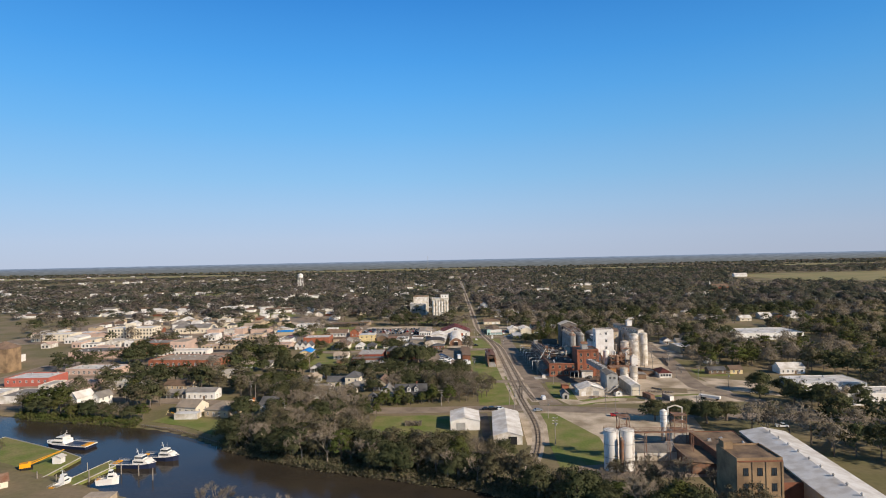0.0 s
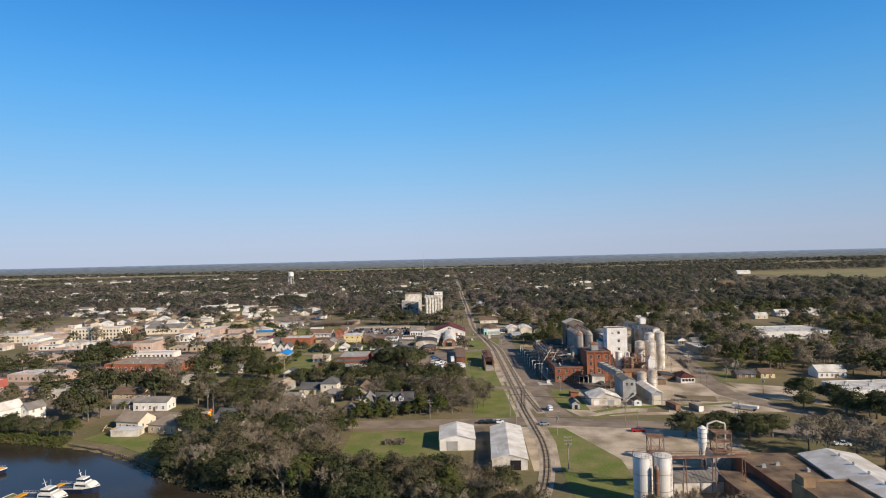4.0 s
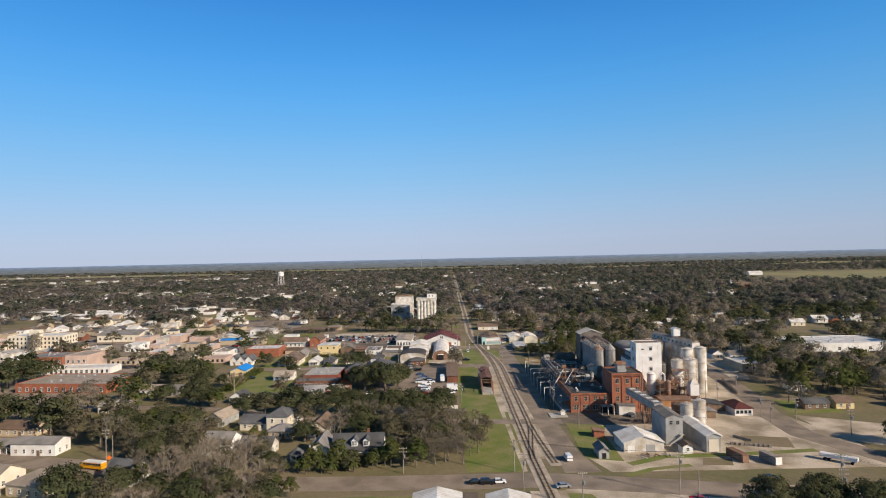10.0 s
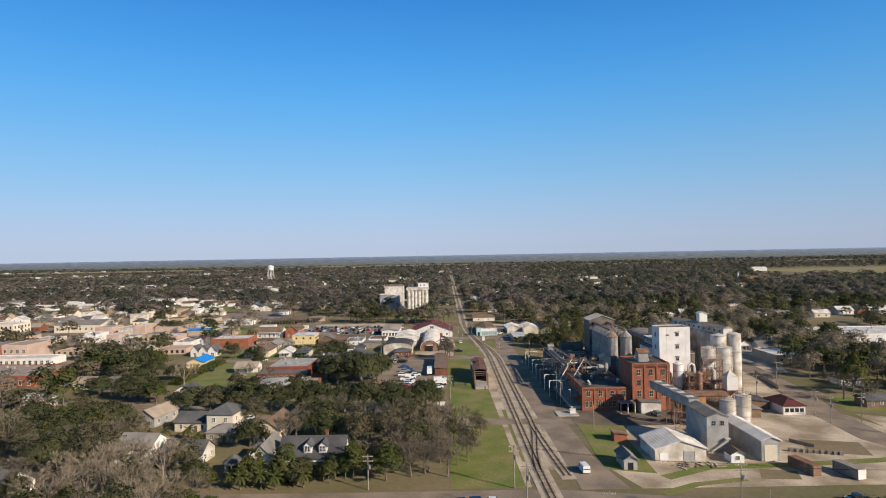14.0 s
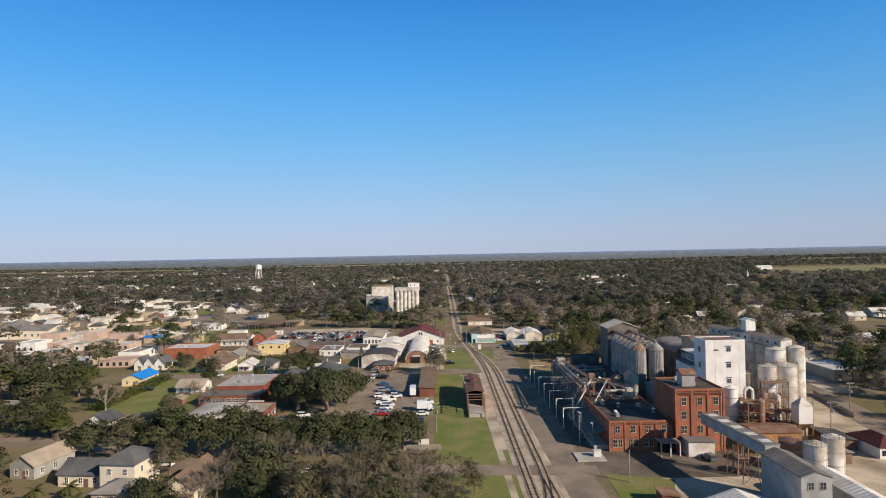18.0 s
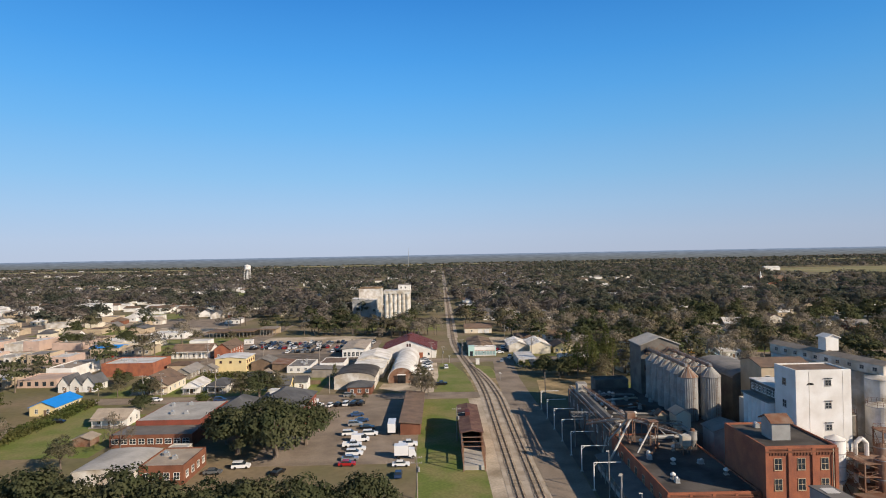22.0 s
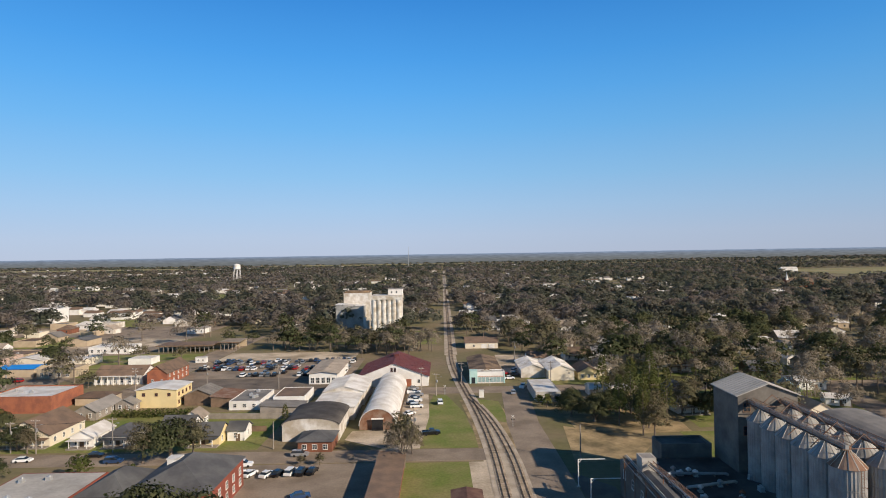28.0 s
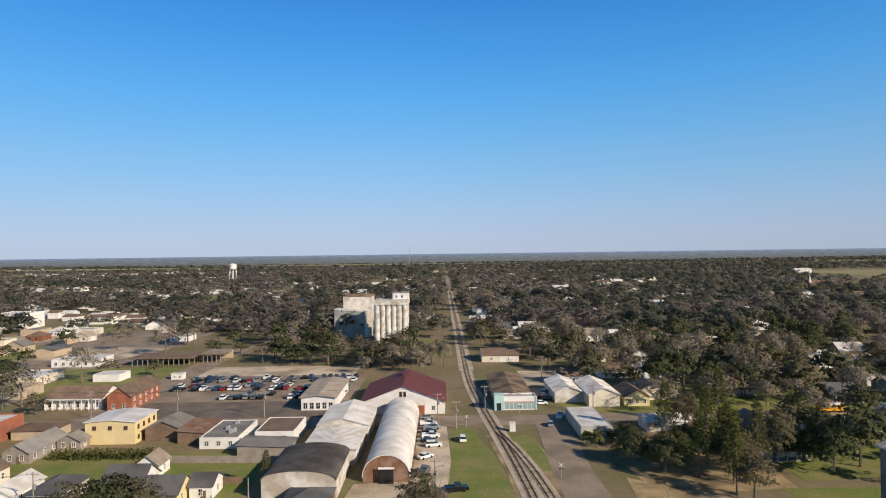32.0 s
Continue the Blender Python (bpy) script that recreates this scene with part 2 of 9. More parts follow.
    "car_grey": dict(color=(0.12, 0.125, 0.13), vary=0.05, rough=0.25, spec=0.5),
    "boat_navy": dict(color=(0.02, 0.03, 0.07), vary=0.1, rough=0.4),
    "field": dict(color=(0.30, 0.25, 0.12), color2=(0.22, 0.21, 0.09), vary=0.2, scale=0.01, fine=0.1, rough=0.95),
    "rust_roof": dict(color=(0.10, 0.070, 0.052), color2=(0.27, 0.19, 0.12), vary=0.45, scale=0.16, fine=1.5, rough=0.9),
    "pinkish": dict(color=(0.56, 0.41, 0.33), color2=(0.46, 0.34, 0.28), vary=0.15, scale=0.2, rough=0.8),
    "concrete_dark": dict(color=(0.19, 0.17, 0.145), color2=(0.11, 0.098, 0.085), vary=0.25, scale=0.2, fine=1.5, rough=0.9),
    "water": dict(color=(0.038, 0.032, 0.025), color2=(0.050, 0.041, 0.030), vary=0.1, scale=0.05, fine=0.9, rough=0.13, spec=0.10, bump=0.05),
}.items():
    M[_name] = material(_name, **_args)

# ---- building blocks ----
CLEAR = []          # plan outlines that scattered trees keep off


class Shape:
    """Collects vertices and faces for one mesh."""

    def __init__(self):
        self.v, self.f, self.m = [], [], []

    def add(self, verts, faces, mat=0):
        k = len(self.v)
        self.v += [tuple(p) for p in verts]
        self.f += [tuple(i + k for i in f) for f in faces]
        self.m += [mat] * len(faces)
        return self

    def box(self, x0, x1, y0, y1, z0, z1, mat=0):
        return self.add([(x0, y0, z0), (x1, y0, z0), (x1, y1, z0), (x0, y1, z0), (x0, y0, z1), (x1, y0, z1), (x1, y1, z1), (x0, y1, z1)],
                        [(0, 3, 2, 1), (4, 5, 6, 7), (0, 1, 5, 4), (1, 2, 6, 5), (2, 3, 7, 6), (3, 0, 4, 7)], mat)

    def prism(self, outline, z0, z1, mat=0):
        n = len(outline)
        return self.add([(x, y, z0) for x, y in outline] + [(x, y, z1) for x, y in outline],
                        [tuple(range(n))[::-1], tuple(range(n, 2 * n))] + [(i, (i + 1) % n, n + (i + 1) % n, n + i) for i in range(n)], mat)

    def extrude_y(self, outline, y0, y1, mat=0):
        """An outline in x, z drawn along y."""
        n = len(outline)
        return self.add([(x, y0, z) for x, z in outline] + [(x, y1, z) for x, z in outline],
                        [tuple(range(n)), tuple(range(n, 2 * n))[::-1]] + [(i, n + i, n + (i + 1) % n, (i + 1) % n) for i in range(n)], mat)

    def cone(self, x, y, z0, z1, r0, r1, n=16, mat=0, cap=True):
        ring = [(math.cos(2 * math.pi * i / n), math.sin(2 * math.pi * i / n)) for i in range(n)]
        faces = [(i, (i + 1) % n, n + (i + 1) % n, n + i) for i in range(n)]
        if cap:
            faces += [tuple(range(n))[::-1], tuple(range(n, 2 * n))]
        return self.add([(x + r0 * c, y + r0 * s, z0) for c, s in ring] + [(x + r1 * c, y + r1 * s, z1) for c, s in ring], faces, mat)

    def tube(self, a, b, r0, r1=None, n=5, mat=0):
        a, b = Vector(a), Vector(b)
        r1 = r0 if r1 is None else r1
        d = (b - a).normalized()
        u = d.orthogonal().normalized()
        w = d.cross(u)
        ring = [(math.cos(2 * math.pi * i / n), math.sin(2 * math.pi * i / n)) for i in range(n)]
        return self.add([a + r0 * (c * u + s * w) for c, s in ring] + [b + r1 * (c * u + s * w) for c, s in ring],
                        [(i, (i + 1) % n, n + (i + 1) % n, n + i) for i in range(n)] + [tuple(range(n))[::-1], tuple(range(n, 2 * n))], mat)

    def mesh(self, name, *mats, smooth=False):
        me = bpy.data.meshes.new(name)
        me.from_pydata(self.v, [], self.f)
        for m in mats:
            me.materials.append(m)
        if len(mats) > 1:
            me.polygons.foreach_set("material_index", self.m)
        if smooth:
            me.polygons.foreach_set("use_smooth", [True] * len(self.f))
        me.update()
        return me


def thing(name, x, y, z=0.0, rz=0.0, label="", category="", group="", kind=""):
    ob = new(name)
    ob.empty_display_size = 0.5
    ob.matrix_basis = pose(x, y, z, 0, 0, rz)
    return tagged(ob, label, category, group, kind)


def part(name, shape, mat, parent=None, label="", at=None):
    """One mesh object from a Shape or a mesh, under its thing; at: its place in the thing."""
    mats = mat if isinstance(mat, (tuple, list)) else (mat,)
    me = shape if isinstance(shape, bpy.types.Mesh) else shape.mesh(name, *mats)
    ob = new(name, me)
    if parent is not None:
        ob.parent = parent
    if at is not None:
        ob.matrix_basis = at
    return tagged(ob, label)


def sheet(name, outline, z, mat, label, category, thick=0.0, kind="structure"):
    """A flat piece of ground with a real edge, a little above what lies under it."""
    s = Shape().prism(outline, z - 0.4, z)
    CLEAR.append(outline)
    ob = part(name, s, mat)
    return tagged(ob, label, category, "", kind)


def rect(x0, x1, y0, y1):
    return [(x0, y0), (x1, y0), (x1, y1), (x0, y1)]


def strip(points, w):
    """The outline of a band of width w along points."""
    left, right = [], []
    for i, p in enumerate(points):
        a, b = Vector(points[max(i - 1, 0)]), Vector(points[min(i + 1, len(points) - 1)])
        d = (b - a).normalized()
        n = Vector((-d.y, d.x)) * w / 2
        left.append(tuple(Vector(p) - n)), right.append(tuple(Vector(p) + n))
    return left + right[::-1]


_pieces = {}


def shared(key, make):
    if key not in _pieces:
        _pieces[key] = make()
    return _pieces[key]


def window_mesh(w, h, frame):
    """One frame with a cross of glazing bars and a sill, as a single sheet with depth."""
    f, m = 0.09, 0.035
    xs, zs = (-w / 2 - f, -w / 2, -m, m, w / 2, w / 2 + f), (-f * 1.6, 0, h / 2 - m, h / 2 + m, h, h + f)
    solid = {(i, j) for i in range(5) for j in range(5) if not (i in (1, 3) and j in (1, 3))}
    v, f_, key = [], [], {}

    def at(i, j, k):
        if (i, j, k) not in key:
            key[i, j, k] = len(v)
            v.append((xs[i], (-0.08 - (0.06 if j < 2 and k and (j == 0 or j == 1) and zs[j] <= 0 else 0)) if k else 0.0, zs[j]))
        return key[i, j, k]
    for i, j in solid:
        f_.append((at(i, j, 1), at(i + 1, j, 1), at(i + 1, j + 1, 1), at(i, j + 1, 1)))
        for (di, dj), (a, b) in (((-1, 0), ((i, j + 1), (i, j))), ((1, 0), ((i + 1, j), (i + 1, j + 1))), ((0, -1), ((i, j), (i + 1, j))), ((0, 1), ((i + 1, j + 1), (i, j + 1)))):
            if (i + di, j + dj) not in solid:
                f_.append((at(*a, 0), at(*b, 0), at(*b, 1), at(*a, 1)))
    return Shape().add(v, f_).mesh("window", frame)


def pane_mesh(w, h):
    return Shape().box(-w / 2 + 0.02, w / 2 - 0.02, -0.035, -0.006, 0.02, h - 0.02).mesh("pane", M["glass"])


def window(parent, x, y, z, side, w=1.1, h=1.5, frame="white", glass=True):
    """A framed window on a wall that faces side (S, E, N, W of its thing)."""
    turn = {"S": 0, "E": 90, "N": 180, "W": 270}[side]
    if not glass:
        return part("window", shared(("p", w, h), lambda: pane_mesh(w, h)), None, parent, at=pose(x, y, z, 0, 0, turn))
    ob = part("window", shared(("w", w, h, frame), lambda: window_mesh(w, h, M[frame])), None, parent, at=pose(x, y, z, 0, 0, turn))
    part("pane", shared(("p", w, h), lambda: pane_mesh(w, h)), None, ob)
    return ob


def door(parent, x, y, z, side, w=1.0, h=2.1, mat="wood", name="door"):
    turn = {"S": 0, "E": 90, "N": 180, "W": 270}[side]
    def make():
        s = Shape().box(-w / 2, w / 2, -0.05, 0.0, 0, h)
        s.box(-w / 2 - 0.1, -w / 2 - 0.003, -0.1, 0, 0, h + 0.1).box(w / 2 + 0.003, w / 2 + 0.1, -0.1, 0, 0, h + 0.1)
        for k in range(1, int(h / 0.6)):
            s.box(-w / 2 + 0.06, w / 2 - 0.06, -0.075, -0.053, k * 0.6, k * 0.6 + 0.06)
        return s.mesh(name, M[mat])
    return part(name, shared((name, w, h, mat), make), None, parent, at=pose(x, y, z, 0, 0, turn))


def along(n, a, b):
    return [a + (b - a) * (i + 0.5) / n for i in range(n)]


def building(name, label, category, x0, x1, y0, y1, h, roof="flat", wall="white", top="roof_grey", rise=None, rz=0.0, wins=(), over=0.45, doors=(), group="", z=0.0, parapet=0.5, ribs=0, vents=0, chimney=False, frame="white", glass=True):
    """A building from its plan, its height to the eaves and its kind of roof. wins: (side, number, sills, width, height)."""
    cx, cy, w, d = (x0 + x1) / 2, (y0 + y1) / 2, abs(x1 - x0), abs(y1 - y0)
    ob = thing(name, cx, cy, z, rz, label, category, group)
    a, b = w / 2, d / 2
    _r = max(a, b) * abs(math.sin(radians(rz) * 2)) * 0.3
    CLEAR.append(rect(cx - a - 2.0 - _r, cx + a + 2.0 + _r, cy - b - 3.5 - _r, cy + b + 1.0 + _r))
    walls, cover = Shape(), Shape()
    seams = []
    rise = rise if rise is not None else 0.28 * min(w, d)
    t = 0.22
    if roof == "flat":
        p = 0.3
        if parapet <= 0.05:
            walls.box(-a, a, -b, b, -0.3, h - parapet)
        else:
            ring = [(-1, -1), (1, -1), (1, 1), (-1, 1)]
            walls.add([(x_ * a, y_ * b, z_) for z_ in (-0.3, h) for x_, y_ in ring] + [(x_ * (a - p), y_ * (b - p), z_) for z_ in (h, h - parapet) for x_, y_ in ring],
                      [(3, 2, 1, 0), (12, 13, 14, 15)] + [(k + i, k + (i + 1) % 4, k + 4 + (i + 1) % 4, k + 4 + i) for k in (0, 4, 8) for i in range(4)])
            cover.box(-a + p + 0.005, a - p - 0.005, -b + p + 0.005, b - p - 0.005, h - parapet + 0.004, h - parapet + 0.12)
        if parapet <= 0.05:
            cover.box(-a - over * 0.4, a + over * 0.4, -b - over * 0.4, b + over * 0.4, h + 0.004, h + 0.25)
    elif roof in ("gy", "gx"):
        if roof == "gx":
            a, b = b, a
        walls.extrude_y([(-a, -0.3), (a, -0.3), (a, h), (0, h + rise), (-a, h)], -b, b)
        k = rise / a
        cover.extrude_y([(-a - over, h - over * k + 0.01), (0, h + rise + 0.01), (a + over, h - over * k + 0.01), (a + over, h - over * k + t), (0, h + rise + t), (-a - over, h - over * k + t)], -b - over, b + over)
        if ribs:
            for y in np.arange(-b, b, ribs):
                seams.append(Shape())
                seams[-1].extrude_y([(-a - over, h - over * k + t), (0, h + rise + t), (a + over, h - over * k + t), (a + over, h - over * k + t + 0.07), (0, h + rise + t + 0.07), (-a - over, h - over * k + t + 0.07)], y, y + 0.1)
        if roof == "gx":
            for s in [walls, cover] + seams:
                s.v = [(-y_, x_, z_) for x_, y_, z_ in s.v]
            a, b = b, a
    elif roof == "hip":
        walls.box(-a, a, -b, b, -0.3, h)
        o = over
        if a >= b:
            r0, r1 = (-a + b, 0), (a - b, 0)
        else:
            r0, r1 = (0, -b + a), (0, b - a)
        v = [(-a - o, -b - o, h), (a + o, -b - o, h), (a + o, b + o, h), (-a - o, b + o, h), (*r0, h + rise), (*r1, h + rise)]
        v += [(x_, y_, h - 0.2) for x_, y_, _ in v[:4]]
        f = [(0, 1, 5, 4), (1, 2, 5), (2, 3, 4, 5), (3, 0, 4)] if a >= b else [(0, 1, 4), (1, 2, 5, 4), (2, 3, 5), (3, 0, 4, 5)]
        cover.add([(x_, y_, z_ + 0.205) for x_, y_, z_ in v], f + [(0, 6, 7, 1), (1, 7, 8, 2), (2, 8, 9, 3), (3, 9, 6, 0), (6, 9, 8, 7)])
    elif roof == "arch":
        n = 14
        arc = [(-a * math.cos(math.pi * i / n), h + rise * math.sin(math.pi * i / n)) for i in range(n + 1)]
        walls.extrude_y([(-a, -0.3), (a, -0.3)] + [(x_, z_ - 0.02) for x_, z_ in arc[::-1]], -b + 0.2, b - 0.2)
        cover.extrude_y([(x_ * 1.012, z_ + 0.005) for x_, z_ in arc] + [(x_ * 1.03, z_ + 0.18) for x_, z_ in arc[::-1]], -b, b)
        if ribs:
            for y in np.arange(-b, b, ribs):
                seams.append(Shape())
                seams[-1].extrude_y([(x_ * 1.03, z_ + 0.17) for x_, z_ in arc] + [(x_ * 1.035, z_ + 0.25) for x_, z_ in arc[::-1]], y, y + 0.12)
    elif roof == "shed":
        walls.extrude_y([(-a, -0.3), (a, -0.3), (a, h), (-a, h + rise)], -b, b)
        k = rise / w
        cover.extrude_y([(-a - over, h + rise + over * k + 0.01), (-a - over, h + rise + over * k + t), (a + over, h - over * k + t), (a + over, h - over * k + 0.01)][::-1], -b - over, b + over)
    part("wall", walls, M[wall], ob)
    cover = part("roof", cover, M[top], ob)
    for s in seams:
        part("seam", s, M[top], cover)
    for side, n, sills, ww, hh in wins:
        for sill in sills:
            for u in along(n, -(a if side in "SN" else b) + 0.4, (a if side in "SN" else b) - 0.4):
                x_, y_ = {"S": (u, -b - 0.004), "N": (u, b + 0.004), "E": (a + 0.004, u), "W": (-a - 0.004, u)}[side]
                window(ob, x_, y_, sill, side, ww, hh, frame, glass)
    for side, u, ww, hh, mat in doors:
        x_, y_ = {"S": (u, -b - 0.004), "N": (u, b + 0.004), "E": (a + 0.004, u), "W": (-a - 0.004, u)}[side]
        door(ob, x_, y_, 0, side, ww, hh, mat)
    rnd = random.Random(int(cx * 7 + cy * 13))
    for _ in range(vents):
        u, v_ = rnd.uniform(-a * 0.7, a * 0.7), rnd.uniform(-b * 0.7, b * 0.7)
        zz = h - parapet + 0.12
        part("vent", shared("vent%d" % rnd.randint(0, 1), lambda: Shape().box(-0.7, 0.7, -0.5, 0.5, 0, 0.15).box(-0.6, 0.6, -0.45, 0.45, 0.15, 0.9).cone(0.2, 0, 0.9, 1.15, 0.3, 0.25, 10).mesh("vent", M["steel"])), None, ob, at=pose(u, v_, zz, 0, 0, rnd.choice((0, 90))))
    if chimney:
        part("chimney", Shape().box(-0.4, 0.4, -0.4, 0.4, h * 0.5, h + rise + 0.9).box(-0.48, 0.48, -0.48, 0.48, h + rise + 0.9, h + rise + 1.1), M["brick_dark"], ob, at=pose(a * 0.35, b * 0.3, 0))
    return ob


# ---- trees: leaf sprays and twigs as real small faces ----
def np_mesh(name, verts, quads, *mats):
    """A mesh from arrays; columns four to six of verts, where given, are the vertices' own normals."""
    me = bpy.data.meshes.new(name)
    verts, quads = np.asarray(verts, np.float32), np.asarray(quads, np.int32)
    verts, normals = np.ascontiguousarray(verts[:, :3]), np.ascontiguousarray(verts[:, 3:])
    me.vertices.add(len(verts))
    me.vertices.foreach_set("co", verts.ravel())
    me.loops.add(quads.size)
    me.loops.foreach_set("vertex_index", quads.ravel())
    me.polygons.add(len(quads))
    me.polygons.foreach_set("loop_start", np.arange(len(quads), dtype=np.int32) * quads.shape[1])
    for m in mats:
        me.materials.append(m)
    me.update(calc_edges=True)
    if normals.size:
        me.attributes.new("custom_normal", "FLOAT_VECTOR", "POINT").data.foreach_set("vector", normals.ravel())
    return me


def sprays(rng, centre, normal, size, slim=0.7, soft=None):
    """One small leaf face for each centre, lying across its normal; returns vertices, four a face. soft: the way each leaf's clump faces."""
    n = len(centre)
    normal = normal / (np.linalg.norm(normal, axis=1)[:, None] + 1e-9)
    u = np.cross(normal, rng.normal(size=(n, 3)))
    u /= np.linalg.norm(u, axis=1)[:, None] + 1e-9
    w = np.cross(normal, u)
    s = (size * rng.uniform(0.6, 1.3, n))[:, None]
    bend = normal * s * 0.25
    v = np.stack([centre - u * s, centre - w * s * slim + bend, centre + u * s, centre + w * s * slim + bend], 1).reshape(-1, 3)
    if soft is None:
        return v
    soft = soft / (np.linalg.norm(soft, axis=1)[:, None] + 1e-9) + normal * 0.45
    soft /= np.linalg.norm(soft, axis=1)[:, None] + 1e-9
    return np.concatenate([v, np.repeat(soft, 4, 0)], 1)


def crown(rng, clumps, shape, base, per, size, radius, loose=0.5, hollow=0.45, slim=0.7, up=0.0, lump=0.8):
    """Clumps of leaf faces set over a dome; shape: half sizes, base: height of the middle."""
    d = rng.normal(size=(clumps, 3))
    d /= np.linalg.norm(d, axis=1)[:, None]
    d[:, 2] = np.abs(d[:, 2]) * 1.35 - 0.5
    c = d * rng.uniform(hollow, 1.0, (clumps, 1)) * shape + (0, 0, base)
    c[:, :2] *= rng.uniform(0.85, 1.12, (clumps, 1))
    r = rng.uniform(0.65, 1.2, clumps) * radius
    k = np.repeat(np.arange(clumps), per)
    n = rng.normal(size=(len(k), 3))
    n /= np.linalg.norm(n, axis=1)[:, None]
    n[:, 2] = np.where(n[:, 2] < -0.3, -n[:, 2] * 0.6, n[:, 2])
    p = c[k] + n * (r[k] * rng.uniform(0.55 if lump > 0.6 else 0.15, 1.05, len(k)))[:, None] * (1, 1, 0.75)
    out = p - (0, 0, base - shape[2] * 0.25)
    out /= np.linalg.norm(out, axis=1)[:, None] + 1e-9
    return sprays(rng, p, n * 0.7 + out * 0.8 + (0, 0, up) + rng.normal(size=n.shape) * loose, size, slim, n * lump + out + (0, 0, 0.45))


def quads_of(v):
    return np.arange(len(v)).reshape(-1, 4)


def limbs(rng, height, spread, n, r0, fork=0.35):
    s = Shape()
    top = Vector((rng.uniform(-0.3, 0.3), rng.uniform(-0.3, 0.3), height * fork))
    s.tube((0, 0, -0.3), top, r0, r0 * 0.72, 7)
    for i in range(n):
        a = 2 * math.pi * (i + rng.uniform(-0.3, 0.3)) / n
        e = rng.uniform(0.45, 0.9) * spread
        mid = top + Vector((math.cos(a) * e * 0.5, math.sin(a) * e * 0.5, height * rng.uniform(0.12, 0.25)))
        end = Vector((math.cos(a) * e, math.sin(a) * e, height * rng.uniform(0.55, 0.85)))
        s.tube(top, mid, r0 * 0.45, r0 * 0.3, 5).tube(mid, end, r0 * 0.3, r0 * 0.1, 4)
    return s


def bare_crown(rng, height, spread, fork, thin=1.0, depth=5):
    """Forking limbs down to fine twigs."""
    v, f = [], []

    def twig(a, b, r0, r1, n=3):
        d = (b - a).normalized()
        u = d.orthogonal().normalized()
        w = d.cross(u)
        k = len(v)
        for p, r in ((a, r0), (b, r1)):
            for i in range(n):
                t = 2 * math.pi * i / n
                v.append(p + r * (math.cos(t) * u + math.sin(t) * w))
        f.extend((k + i, k + (i + 1) % n, k + n + (i + 1) % n, k + n + i) for i in range(n))

    def grow(p, d, length, r, level):
        e = p + d * length
        twig(p, e, r, r * 0.62)
        if level == 0:
            return
        for _ in range(3 if level > 1 else 10):
            t = Vector(rng.normal(size=3))
            nd = (d * 1.0 + t * 0.48 + Vector((0, 0, 0.16))).normalized()
            grow(p + d * length * rng.uniform(0.55, 1.0), nd, length * rng.uniform(0.58, 0.82), max(r * 0.58, 0.026 * thin), level - 1)

    n = 4
    for i in range(n):
        a = 2 * math.pi * (i + rng.uniform(-0.3, 0.3)) / n
        d = Vector((math.cos(a) * spread, math.sin(a) * spread, 1)).normalized()
        grow(Vector((0, 0, height * fork)), d, height * 0.27, 0.13, depth - 1)
    return np.array([tuple(p) for p in v]), np.array(f)


def tree_kit():
    kit = {}
    for i in range(5):
        rng = np.random.default_rng(10 + i)
        v = crown(rng, 84, np.array((6.4, 6.4, 4.8)), 4.9, 58, 0.27, 1.75, hollow=0.45, lump=0.65)
        kit["oak", i] = (limbs(rng, 9, 5.5, 7, 0.5).mesh("trunk", M["bark"]), np_mesh("crown", v, quads_of(v), M["leaf_oak"]))
    for i in range(4):
        rng = np.random.default_rng(30 + i)
        v = crown(rng, 64, np.array((4.6, 4.6, 5.2)), 6.0, 48, 0.25, 1.2, hollow=0.5)
        kit["green", i] = (limbs(rng, 10, 3.6, 6, 0.28).mesh("trunk", M["bark"]), np_mesh("crown", v, quads_of(v), M["leaf_green"]))
    for i in range(4):
        rng = np.random.default_rng(50 + i)
        v = crown(rng, 72, np.array((4.8, 4.8, 5.4)), 6.2, 44, 0.25, 1.3, hollow=0.3, slim=0.45)
        kit["olive", i] = (limbs(rng, 11, 4.0, 7, 0.3).mesh("trunk", M["bark"]), np_mesh("crown", v, quads_of(v), M["leaf_olive"]))
    for i in range(4):
        rng = np.random.default_rng(70 + i)
        v, f = bare_crown(rng, 11.5, 0.62 + 0.1 * i, 0.26)
        kit["bare", i] = (limbs(rng, 11, 1.2, 3, 0.27, 0.27).mesh("trunk", M["bark"]), np_mesh("crown", v, f, M["twig"]))
        kit["pale", i] = (limbs(rng, 11, 1.2, 3, 0.27, 0.27).mesh("trunk", M["bark_pale"]), np_mesh("crown", v, f, M["twig_pale"]))
    for i in range(2):
        rng = np.random.default_rng(90 + i)
        pts = []
        for zz in np.linspace(5, 16, 15):
            r = 2.9 * (1 - (zz - 5) / 14) + 0.3
            n = 46
            a, q = rng.uniform(0, 2 * math.pi, n), rng.uniform(0.25, 1, n) ** 0.5
            pts.append(np.stack([np.cos(a) * r * q, np.sin(a) * r * q, zz + rng.normal(size=n) * 0.35 - q * 0.3], 1))
        p = np.concatenate(pts)
        v = sprays(rng, p, rng.normal(size=p.shape) + (0, 0, 0.8), 0.38, 0.5)
        kit["pine", i] = (Shape().cone(0, 0, -0.3, 15, 0.26, 0.06, 7).mesh("trunk", M["bark"]), np_mesh("crown", v, quads_of(v), M["leaf_green"]))
    return kit


